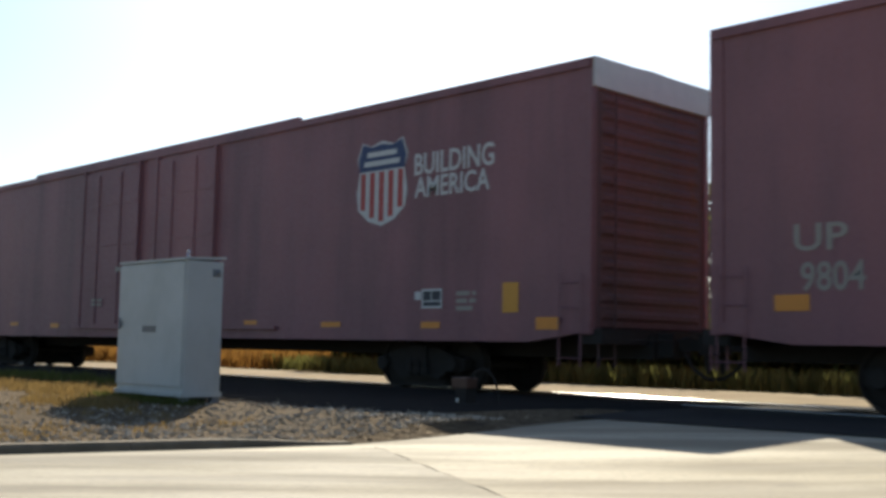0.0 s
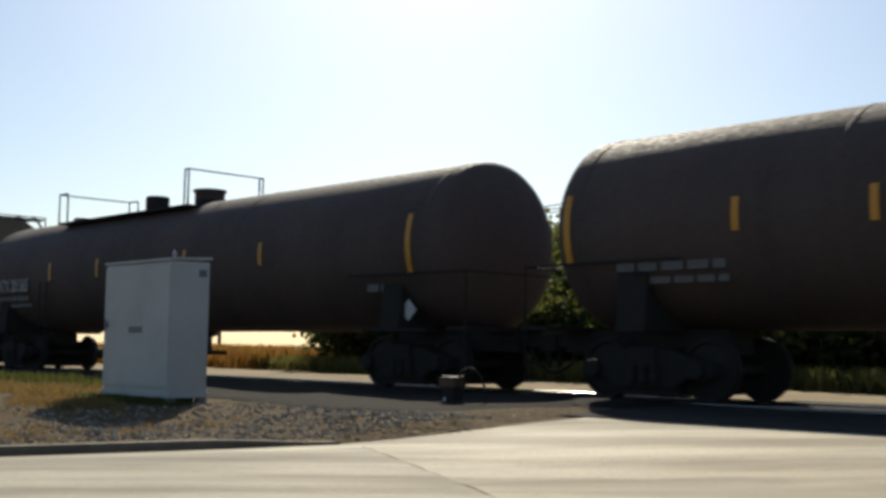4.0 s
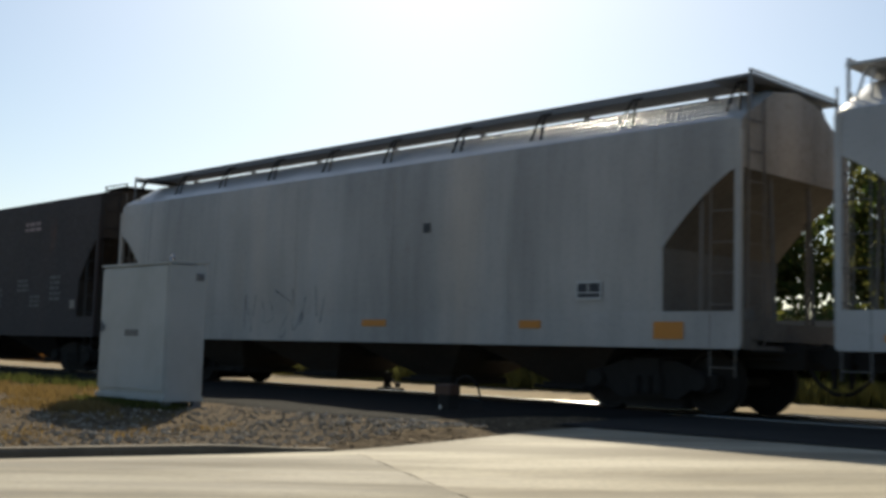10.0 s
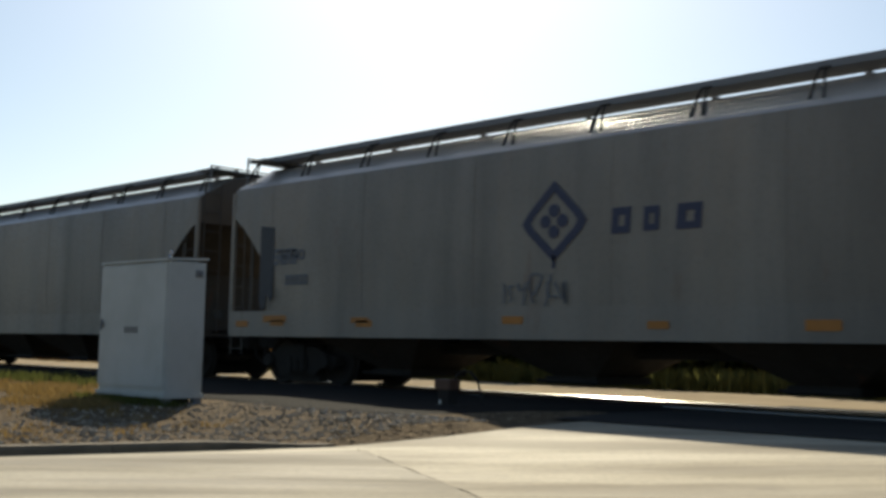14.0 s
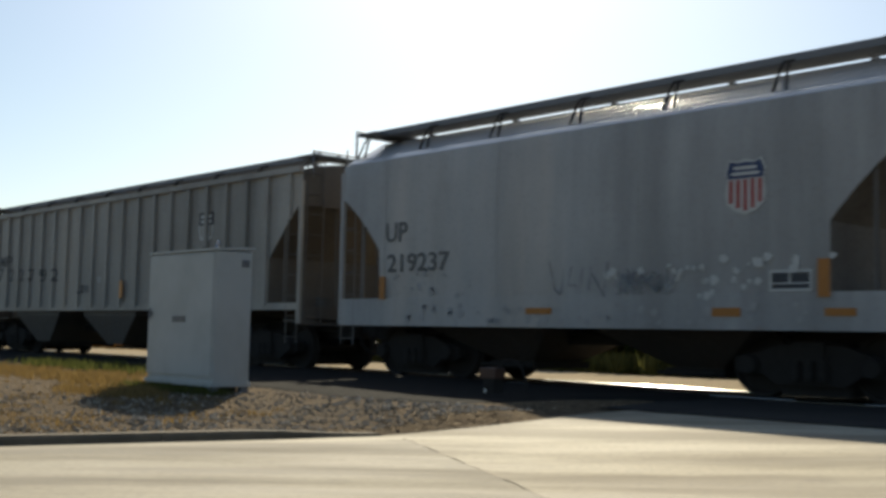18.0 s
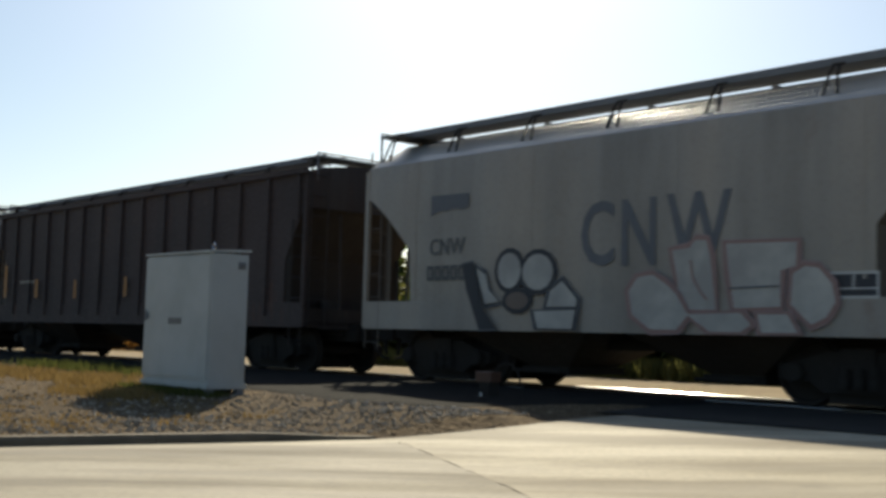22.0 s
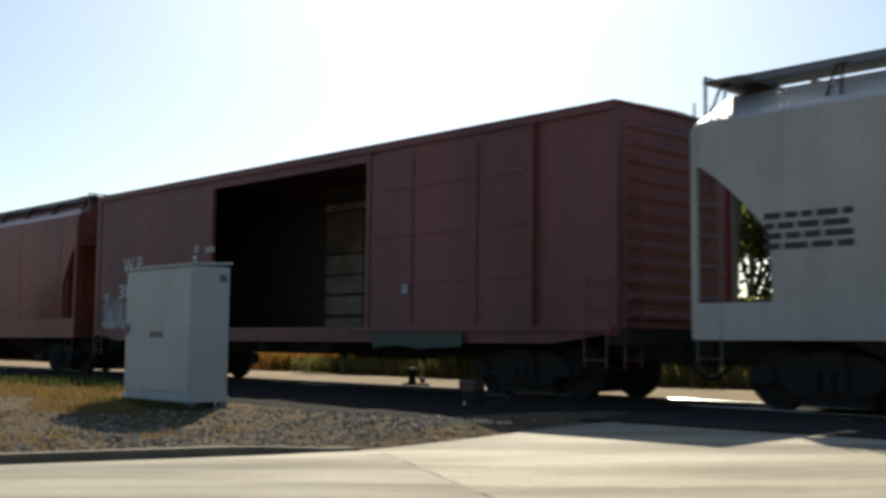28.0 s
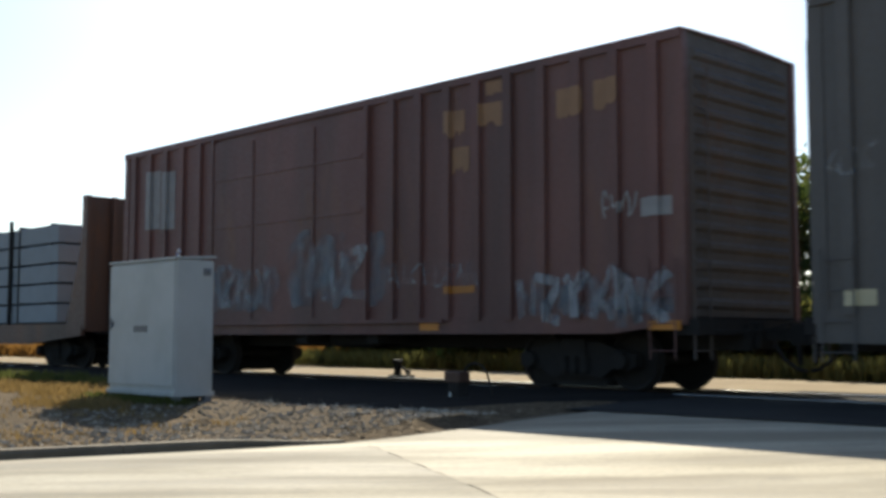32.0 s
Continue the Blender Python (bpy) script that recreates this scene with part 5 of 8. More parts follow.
def on_tank(car, x, a0, a1, w, zc, r, material, name="reflector", label="", n=6):
    """A strip on the near side of a tank between two angles above the level of its axis."""
    vs, fs = [], []
    for i in range(n + 1):
        a = radians(a0 + (a1 - a0) * i / n)
        y, z = -math.cos(a) * (r + 0.016), zc + math.sin(a) * (r + 0.016)
        vs += [(x - w / 2, y, z), (x + w / 2, y, z)]
    fs = [(2 * i, 2 * i + 1, 2 * i + 3, 2 * i + 2) for i in range(n)]
    return part(name, Mesh().add(vs, fs), material, car, label)


def bulkhead_flat(u_front, u_rear, u_cf, u_cr, label):
    """A flat car with tall end bulkheads, loaded with banded stacks of grey boards."""
    centre, half = (u_front + u_rear) / 2, (u_front - u_rear) / 2
    car = thing("bulkhead_flatcar", label, "flatcar", "freight cars of the train", (centre, TRACK_Y, 0))
    part("deck", Mesh().box(-half, half, -1.5, 1.5, 0.95, 1.15), M_BULK, car)
    for y in (-1, 1):
        part("side_sill", Mesh().prism([(-half, 0.85), (-half + 3, 0.62), (half - 3, 0.62), (half, 0.85), (half, 1.12), (-half, 1.12)], y * 1.42, y * 1.52), M_BULK, car)
    for s in (-1, 1):
        e = s * half
        m = Mesh().box(min(e, e - s * 0.12), max(e, e - s * 0.12), -1.5, 1.5, 1.15, 4.38)
        bk = part("bulkhead", m, M_BULK, car, "rusty brown steel bulkhead")
        for y in (-1.44, -0.72, 0, 0.72, 1.44):
            part("bulkhead_post", Mesh().box(min(e, e + s * 0.14), max(e, e + s * 0.14), y - 0.06, y + 0.06, 1.0, 4.38), M_BULK, bk)
        part("bulkhead_brace", Mesh().prism([(e - s * 0.12, 1.15), (e - s * 0.9, 1.15), (e - s * 0.12, 3.4)], -1.48, -1.40), M_BULK, bk)
    part("centre_sill", Mesh().box(-half - 0.3, half + 0.3, -0.35, 0.35, 0.62, 0.95), M_STEEL, car)
    load = thing("lumber_load", "wrapped grey bundles of lumber strapped on the flatcar", "lumber", "", (centre, TRACK_Y, 0))
    q = random.Random(4)
    x = half - 1.75
    while x > -half + 4:
        z = 1.2
        for k in range(5):
            part("lumber_pack", Mesh().box(x - 4.75, x, -1.35, 1.35, z, z + 0.47, 0.02), M_LUMBER, load)
            part("spacer", Mesh().box(x - 4.2, x - 4.1, -1.3, 1.3, z + 0.47, z + 0.53).box(x - 0.6, x - 0.5, -1.3, 1.3, z + 0.47, z + 0.53), M_TIE, load)
            z += 0.53
        part("strap", Mesh().box(x - 2.4, x - 2.32, -1.37, 1.37, 1.18, z + 0.01), M_STEEL, load)
        x -= 4.95
    part("stake", Mesh().box(half - 4.6, half - 4.5, -1.45, -1.37, 1.15, 4.05), M_STEEL, load)
    running_gear(car, half, (u_cf - u_cr) / 2, 2.2)
    return car, load


# ---- what is painted on the cars ----
def side_y(car, z0=2.0, z1=2.4, x0=None, x1=None):
    """The near face of a car's side between two heights."""
    if car["side"] == "box":
        d = list(car["doors"])
        if x0 is not None and any(a < x1 and x0 < b for a, b in zip(d[::2], d[1::2])):
            return -1.66
        return -1.556 if z0 > 1.1 else -1.584
    if z1 < 1.42 and car["side"] == "round":
        return -1.57
    if car["side"] == "rib":
        return -1.508 if z1 > 1.2 else -1.535
    return -(max(w for w in [1.54] + [y for y, z in HOPPER_PROFILE if z0 - 0.35 < z < z1 + 0.35]) + 0.008)


def plate(car, x0, x1, z0, z1, material, name="reflector", ragged=0):
    y = side_y(car, z0, z1, x0, x1)
    if name == "reflector" and car["side"] == "rib":
        y = -1.582
    if ragged:
        q = random.Random(int(abs(x0) * 100))
        n = 7
        pts = [(x0 + (x1 - x0) * i / n, z0 + (z1 - z0) * (q.uniform(-0.05, 0.28))) for i in range(n + 1)] + [(x1 + (x1 - x0) * 0.02, (z0 + z1) / 2), (x1, z1), (x0, z1 + (z1 - z0) * 0.03)]
        return part(name, Mesh().prism(pts, y - 0.003, y), material, car)
    return part(name, Mesh().box(x0, x1, y - 0.005, y, z0, z1), material, car)


def words_in(car, words, x0, x1, z0, z1, material):
    y = side_y(car, z0, z1, x0, x1)
    ob = letters(car, words, 0, 0, z1 - z0, material, 0)
    xs = [v.co.x for v in ob.data.vertices]
    k = (x1 - x0) / max(0.01, max(xs) - min(xs))
    ob.data.transform(Matrix.Translation((x0, y, z0)) @ Matrix.Diagonal((k, 1, 1, 1)) @ Matrix.Translation((-min(xs), 0, 0)))
    return ob


def stencil(car, x0, x1, z0, z1):
    data_block(car, x0, z0, side_y(car, z0, z1, x0, x1), x1 - x0, z1 - z0)


def badge(car, x0, x1, z0, z1):
    """An old shield: dark head with two pale bars, pale striped field."""
    y = side_y(car, z0, z1)
    zm = z0 + (z1 - z0) * 0.58
    b = part("shield_badge", Mesh().prism([(x0, zm), (x0 + (x1 - x0) * 0.06, z0 + (zm - z0) * 0.25), ((x0 + x1) / 2, z0), (x1 - (x1 - x0) * 0.06, z0 + (zm - z0) * 0.25), (x1, zm)], y - 0.004, y), M_WHITE, car, "pale shield badge with a dark head")
    part("shield_head", Mesh().box(x0, x1, y - 0.005, y, zm, z1), M_BLACKLET, b)
    for k in (0.56, 0.16):
        bars(b, [(x0 + 0.08, x1 - 0.08, zm + (z1 - zm) * k, zm + (z1 - zm) * (k + 0.24))], M_WHITE, y - 0.006, "shield_bar")
    for i in range(4):
        cx = x0 + (x1 - x0) * (0.2 + 0.2 * i)
        part("shield_stripe", Mesh().box(cx - 0.04, cx + 0.04, y - 0.007, y, z0 + (zm - z0) * 0.35, zm), M_TAN, b)


def diamond(car, x0, x1, z0, z1):
    """A navy diamond frame with rounded shoulders, five round petals within and a short stem."""
    y = side_y(car, z0 + 0.4, z1 - 0.4)
    cx, zb = (x0 + x1) / 2, z0 + (z1 - z0) * 0.11
    w, cz, h = (x1 - x0) / 2, (zb + z1) / 2 - 0.06, (z1 - zb) / 2
    def ring(k):
        return [(cx + w * k * px, cz + h * k * pz) for px, pz in ((0, 1), (-0.82, 0.22), (-1, -0.02), (-0.86, -0.24), (0, -1), (0.86, -0.24), (1, -0.02), (0.82, 0.22))]
    a, b = ring(1.0), ring(0.72)
    n = len(a)
    vs = [(x, y - 0.004, z) for x, z in a] + [(x, y - 0.004, z) for x, z in b]
    d = part("diamond_logo", Mesh().add(vs, [(i, (i + 1) % n, n + (i + 1) % n, n + i) for i in range(n)]), M_NAVY, car, "navy diamond emblem with round petals")
    for px, pz in ((0.26, 0), (-0.26, 0), (0, 0.26), (0, -0.26)):
        m = Mesh()
        k = 0.17
        m.prism([(cx + w * px + w * k * math.cos(t * math.pi / 5), cz + h * pz + h * k * math.sin(t * math.pi / 5)) for t in range(10)], y - 0.004, y)
        part("petal", m, M_NAVY, d)
    part("stem", Mesh().box(cx - 0.03, cx + 0.03, y - 0.004, y, z0, zb + 0.05), M_NAVY, d)


def ring_mark(car, x0, x1, z0, z1, material):
    y = side_y(car, z0, z1)
    cx, cz, a, b = (x0 + x1) / 2, (z0 + z1) / 2, (x1 - x0) / 2, (z1 - z0) / 2
    n = 16
    vs = [(cx + a * k * math.cos(i * 2 * math.pi / n), y - 0.004, cz + b * k * math.sin(i * 2 * math.pi / n)) for k in (1, 0.8) for i in range(n)]
    part("ring_mark", Mesh().add(vs, [(i, (i + 1) % n, n + (i + 1) % n, n + i) for i in range(n)]), material, car)
    bars(car, [(cx - a * 0.6, cx + a * 0.6, cz - 0.015, cz + 0.015)], material, y, "ring_bar")


def blocks(car, n, x0, x1, z0, z1, material):
    """A word that stays plain bars: one upright block for each letter."""
    w = (x1 - x0) / n
    for i in range(n):
        a, b = x0 + w * i + w * 0.08, x0 + w * (i + 1) - w * 0.1
        y = side_y(car, z0, z1, a, b)
        e, h = (b - a) * 0.3, (z1 - z0) * 0.24
        out, hole = [(a, z0), (b, z0), (b, z1), (a, z1)], [(a + e, z0 + h), (b - e, z0 + h), (b - e, z1 - h), (a + e, z1 - h)]
        vs = [(x, y - 0.004, z) for x, z in out + hole] + [(x, y, z) for x, z in out + hole]
        fs = [(k, (k + 1) % 4, 4 + (k + 1) % 4, 4 + k) for k in range(4)] + [(k, (k + 1) % 4, 8 + (k + 1) % 4, 8 + k) for k in range(4)]
        part("lettering_block", Mesh().add(vs, fs), material, car)


def glyph(car, letter, x0, x1, z0, z1, material):
    """One large block of a trade mark, slanted a little."""
    y = side_y(car, z0, z1, x0, x1)
    s, w, h = (x1 - x0) * 0.06, x1 - x0, z1 - z0
    out = [(x0 + s, z0), (x1 - s * 2, z0), (x1 - s, z1), (x0 + s * 2, z1)]
    hole = [(x0 + w * 0.38, z0 + h * 0.28), (x1 - w * 0.36, z0 + h * 0.28), (x1 - w * 0.33, z1 - h * 0.3), (x0 + w * 0.41, z1 - h * 0.3)]
    vs = [(x, y - 0.004, z) for x, z in out + hole] + [(x, y, z) for x, z in out + hole]
    fs = [(k, (k + 1) % 4, 4 + (k + 1) % 4, 4 + k) for k in range(4)] + [(k, (k + 1) % 4, 8 + (k + 1) % 4, 8 + k) for k in range(4)]
    part("logo_block", Mesh().add(vs, fs), material, car)


def rules(car, x0, x1, z0, z1, material):
    """Small print as bars."""
    n = max(1, round((z1 - z0) / 0.13))
    h = (z1 - z0) / n
    q = random.Random(int(abs(x0 * 100)))
    for i in range(n):
        x = x0
        while x < x1 - 0.05:
            e = min(x1, x + q.uniform(0.14, 0.4))
            y = side_y(car, z0, z1, x, e)
            part("print_bar", Mesh().box(x, e, y - 0.004, y, z0 + h * i + h * 0.2, z0 + h * (i + 1) - h * 0.2), material, car)
            x = e + 0.06


def tag(car, x0, x1, z0, z1, material, seed):
    """A scrawled tag: thin sprayed strokes that read as no word."""
    q = random.Random(seed)
    n = max(2, round((x1 - x0) / max(0.16, (z1 - z0) * 0.7)))
    piece(car, [q.choice("cuapnekwzy") for i in range(n)], x0, x1, z0, z1, 0.018, material, None, seed, 0.24)


def stroke(car, pts, r, material, y, name="spray_stroke"):
    vs, fs = [], []
    for i, p in enumerate(pts):
        a, b = Vector(pts[max(0, i - 1)]), Vector(pts[min(len(pts) - 1, i + 1)])
        d = (b - a).normalized()
        nx, nz = -d.y * r, d.x * r
        vs += [(p[0] + nx, y - 0.005, p[1] + nz), (p[0] - nx, y - 0.005, p[1] - nz)]
    fs = [(2 * i, 2 * i + 1, 2 * i + 3, 2 * i + 2) for i in range(len(pts) - 1)]
    return part(name, Mesh().add(vs, fs), material, car)


def scuff(car, x0, x1, z0, z1, material, seed):
    q = random.Random(seed)
    for i in range(int((x1 - x0) * 7)):
        a, c = q.uniform(x0, x1), q.uniform(z0, z1)
        s = q.uniform(0.02, 0.085)
        y = side_y(car, c - s, c + s)
        part("paint_chip", Mesh().prism([(a + s * math.cos(k * 1.05) * q.uniform(0.6, 1.3), c + s * math.sin(k * 1.05) * q.uniform(0.6, 1.2)) for k in range(6)], y - 0.003, y), material, car)


FORMS = {
    "c": (((0.95, 0.85), (0.5, 1.0), (0.1, 0.6), (0.15, 0.2), (0.55, 0.02), (0.95, 0.2)),),
    "u": (((0.1, 1.0), (0.1, 0.4), (0.4, 0.03), (0.8, 0.15), (0.9, 1.0)),),
    "a": (((0.05, 0.0), (0.3, 0.8), (0.5, 1.0), (0.7, 0.8), (0.95, 0.0)), ((0.25, 0.33), (0.75, 0.33))),
    "p": (((0.15, 0.0), (0.15, 0.5), (0.2, 1.0), (0.75, 0.95), (0.85, 0.65), (0.6, 0.42), (0.2, 0.4)),),
    "o": (((0.5, 1.0), (0.1, 0.75), (0.1, 0.2), (0.5, 0.0), (0.9, 0.25), (0.9, 0.75), (0.5, 1.0)),),
    "k": (((0.12, 0.0), (0.15, 0.5), (0.1, 1.0)), ((0.95, 1.0), (0.3, 0.5), (1.0, 0.0))),
    "n": (((0.05, 0.0), (0.15, 1.0), (0.3, 0.95), (0.75, 0.05), (0.85, 0.05), (0.95, 1.0)),),
    "e": (((0.95, 0.95), (0.2, 1.0), (0.12, 0.5), (0.2, 0.0), (0.95, 0.05)), ((0.15, 0.52), (0.75, 0.55))),
    "y": (((0.0, 1.0), (0.35, 0.55), (0.5, 0.5)), ((1.0, 1.0), (0.55, 0.5), (0.4, 0.0))),
    "w": (((0.0, 1.0), (0.2, 0.05), (0.5, 0.7), (0.8, 0.05), (1.0, 1.0)),),
    "z": (((0.05, 0.95), (0.8, 1.0), (0.9, 0.85), (0.1, 0.15), (0.2, 0.02), (1.0, 0.05)),),
}


def flowing(pts, n=6):
    """A smooth line through pts."""
    p = [Vector(q) for q in pts]
    p = [2 * p[0] - p[1]] + p + [2 * p[-1] - p[-2]]
    out = []
    for a, b, c, d in zip(p, p[1:], p[2:], p[3:]):
        for i in range(n):
            t = i / n
            out.append(0.5 * (2 * b + (c - a) * t + (2 * a - 5 * b + 4 * c - d) * t * t + (3 * b - a - 3 * c + d) * t ** 3))
    return [tuple(v) for v in out + [p[-2]]]


def piece(car, forms, x0, x1, z0, z1, r, material, rim=None, seed=1, wild=0.07, angular=False, out=0.0):
    """A row of fat sprayed shapes with dark rims; forms: a key of FORMS for each shape."""
    q = random.Random(seed)
    w = (x1 - x0) / len(forms)
    for i, key in enumerate(forms):
        a, lean = x0 + w * i, q.uniform(-0.05, 0.1)
        lo, hi = z0 + (z1 - z0) * q.uniform(0, 0.1), z1 - (z1 - z0) * q.uniform(0, 0.12)
        y = side_y(car, z0, z1, a, a + w) - out
        for k, line in enumerate(FORMS[key]):
            pts = [(a + w * (0.1 + 0.8 * u + lean * v + q.uniform(-wild, wild)), lo + r + (hi - lo - 2 * r) * (v + q.uniform(-wild, wild))) for u, v in line]
            pts = pts if angular else flowing(pts)
            shape = stroke(car, pts, r, material, y - 0.003 - 0.004 * k, "graffiti_letter")
            if rim:
                stroke(shape, pts, r + 0.035, rim, y - 0.001 - 0.004 * k, "graffiti_outline")


def oval(cx, cz, rx, rz, n=14):
    return [(cx + rx * math.cos(2 * math.pi * k / n), cz + rz * math.sin(2 * math.pi * k / n)) for k in range(n)]


def haze(car, x0, x1, z0, z1, material, seed):
    """Worn spray paint: many faint overlapping dabs with a ragged outline."""
    q = random.Random(seed)
    z0 = max(z0, 1.06)
    w, h = x1 - x0, z1 - z0
    n = max(2, round(w / (0.6 * h)))
    for k in range(n + 1):
        cx = x0 + w * (0.08 + 0.84 * k / n)
        rx, top = w / n * q.uniform(0.5, 0.68), z1 - h * q.uniform(0.0, 0.25)
        y = side_y(car, max(z0, 1.2), z1, cx, cx + 0.01) - 0.003 * (k % 4)
        ring = [(px, max(z0, pz)) for px, pz in oval(cx, (z0 + top) / 2, rx * q.uniform(0.85, 1.1), (top - z0) / 2, 18)]
        ring = [(px + q.uniform(-0.09, 0.09), max(z0, pz + q.uniform(-0.1, 0.1))) for px, pz in ring]
        part("faded_graffiti", Mesh().prism(ring, y - 0.001, y), material, car, "worn pale spray paint")


def fat_letter(car, pts, material, halo=None, rim=None):
    """One angular sprayed shape with a dark rim and a thin pale line round it."""
    cx, cz = sum(p[0] for p in pts) / len(pts), sum(p[1] for p in pts) / len(pts)
    lo, hi = min(p[0] for p in pts), max(p[0] for p in pts)
    y = side_y(car, 1.2, 2.0, lo, hi) - (0.036 if min(p[1] for p in pts) < 1.06 else 0.012)
    y -= 0.001 * (int(abs(cx) * 10) % 4)
    for k, (g, m, name) in enumerate(((0.085, halo or M_GRAF_T, "graffiti_outline"), (0.055, rim or M_BLACKLET, "graffiti_outline"), (0.0, material, "graffiti_fill"))):
        ring = []
        for px, pz in pts:
            d = max(0.05, math.hypot(px - cx, pz - cz))
            ring.append((px + (px - cx) / d * g, pz + (pz - cz) / d * g))
        part(name, Mesh().prism(ring, y - 0.002 - 0.004 * k, y - 0.004 * k), m, car)


def throw_up(car, x0, x1, z0, z1):
    """Four dark rounded cups with thin pale rims, heavy below, that grow along the side, and a pale end block."""
    cuts = (0.0, 0.165, 0.345, 0.6, 0.93)
    w = x1 - x0
    for i in range(4):
        a, b = x0 + w * cuts[i], x0 + w * cuts[i + 1]
        top, lowz = z1 - 0.02, z0 + (0.16, 0.12, 0.1, 0.0)[i]
        arc = [(a + (b - a) * (0.5 - 0.5 * math.cos(math.pi * g / 10)), top - (top - lowz) * (0.35 + 0.65 * math.sin(math.pi * g / 10))) for g in range(11)]
        y = side_y(car, lowz, top)
        part("graffiti_fill", Mesh().prism([(a + 0.02, top)] + arc + [(b - 0.02, top)], y - 0.002, y), M_BLACKLET, car)
        stroke(car, [(a + 0.02, top)] + arc[:2], 0.022, M_GRAF_T, y - 0.003, "graffiti_outline")
        stroke(car, arc[-2:] + [(b - 0.02, top)], 0.022, M_GRAF_T, y - 0.003, "graffiti_outline")
        heavy = (0.06, 0.07, 0.085, 0.1)[i]
        under = [(px, pz - heavy * math.sin(math.pi * (0.1 + 0.8 * g / 8))) for g, (px, pz) in enumerate(arc[1:10])]
        part("graffiti_outline", Mesh().prism(under + [(px, pz + 0.02) for px, pz in arc[9:0:-1]], y - 0.005, y), M_GRAF_T, car)
    y = side_y(car, z0, z1)
    stroke(car, [(x0, z1), (x0 + w * 0.5, z1), (x1, z1)], 0.022, M_GRAF_T, y - 0.006, "graffiti_outline")
    part("graffiti_outline", Mesh().prism([(x0 + w * 0.17, z1 - 0.02), (x0 + w * 0.185, z1 - 0.2), (x0 + w * 0.21, z1 - 0.02)], y - 0.007, y), M_GRAF_T, car)
    part("graffiti_outline", Mesh().prism([(x0 + w * 0.9, z1 - 0.62), (x1 + 0.35, z1 - 0.52), (x1 + 0.35, z1 - 0.34), (x1 - 0.12, z1 - 0.3), (x1 - 0.15, z1), (x0 + w * 0.93, z1)], y - 0.008, y), M_GRAF_T, car)
    part("graffiti_outline", Mesh().prism([(x1 - 0.1, z0 + 0.42), (x1 + 0.2, z0 + 0.5), (x1 + 0.16, z0 + 0.62), (x1 + 0.02, z0 + 0.75), (x1 - 0.16, z0 + 0.5)], y - 0.009, y), M_GRAF_T, car)
    stroke(car, flowing([(x0 + w * 0.79, z1 - 0.42), (x0 + w * 0.82, z1 - 0.6), (x0 + w * 0.88, z1 - 0.58), (x0 + w * 0.92, z1 - 0.5)]), 0.022, M_GRAF_T, y - 0.006)
    stroke(car, [(x0 + w * 0.47, z0 + 0.5), (x0 + w * 0.5, z0 + 0.5)], 0.02, M_GRAF_T, y - 0.006)
    stroke(car, [(x0 + w * 0.485, z0 + 0.44), (x0 + w * 0.485, z0 + 0.56)], 0.02, M_GRAF_T, y - 0.006)


DECALS = ("lettering", "lettering_block", "logo_block", "painted_mark", "paint_patch", "print_bar", "graffiti_letter", "graffiti_outline", "graffiti_line", "spray_stroke", "paint_chip", "ring_mark", "ring_bar", "graffiti_fill", "faded_graffiti", "stencil_plate", "stencil_rule")


def wrap_posts(car):
    """Lay what is painted on a ribbed side over its posts."""
    w, lift = (0.09, 0.07) if car["side"] == "box" else (0.055, 0.075)
    d = list(car["doors"]) if car["side"] == "box" else []
    posts = [p for p in car["posts"] if not any(a - 0.12 < p < b + 0.12 for a, b in zip(d[::2], d[1::2]))]
    for ob in car.children_recursive:
        if ob.name.split(".")[0] not in DECALS:
            continue
        co = [v.co for v in ob.data.vertices]
        lo, hi = min(c.x for c in co), max(c.x for c in co)
        hit = [p for p in posts if lo < p + w and p - w < hi]
        if not hit or min(c.y for c in co) < -1.6:
            continue
        bm = bmesh.new()
        bm.from_mesh(ob.data)
        for p in hit:
            for e in (-w - 0.004, -w, w, w + 0.004):
                bmesh.ops.bisect_plane(bm, geom=bm.verts[:] + bm.edges[:] + bm.faces[:], plane_co=(p + e, 0, 0), plane_no=(1, 0, 0))
        for v in bm.verts:
            if any(abs(v.co.x - p) < w + 0.001 for p in hit):
                v.co.y -= lift
        bm.to_mesh(ob.data)
        bm.free()


# ---- the train ----
M_BULK = paint("rusty_flatcar_paint", (0.13, 0.065, 0.045), 0.4, 0.3, seed=8)
M_LUMBER = plain("weathered_grey_wrap", (0.30, 0.32, 0.33), 0.7, 0, 3, 0.25)
M_UPBROWN = paint("oxide_brown_paint", (0.235, 0.098, 0.108), 0.06, 0.14, 0.5, seed=2)
# End paint darkened for grime and for the shade on the car's end.
M_UPEND = paint("grimy_shaded_brown_end_paint", (0.13, 0.06, 0.064), 0.2, 0.5, 0.8, seed=21)
M_TANK = paint("black_tank_paint", (0.075, 0.05, 0.043), 0.2, 0.2, 0.75, (0.075, 0.036, 0.024), seed=3)
M_WP = paint("faded_red_brown_paint", (0.19, 0.056, 0.052), 0.12, 0.35, seed=4)
M_GW = paint("dark_slate_paint", (0.102, 0.092, 0.085), 0.12, 0.3, seed=5)
M_GWDOOR = paint("crimson_door_paint", (0.38, 0.033, 0.055), 0.04, 0.2, seed=6)
M_ZZ = paint("rusty_brown_paint", (0.16, 0.068, 0.056), 0.3, 0.35, seed=7, rust_col=(0.17, 0.075, 0.04))
M_ZZEND = paint("grimy_grey_brown_end_paint", (0.115, 0.09, 0.078), 0.25, 0.4, 0.7, seed=23)
T, LOADS = {}, []
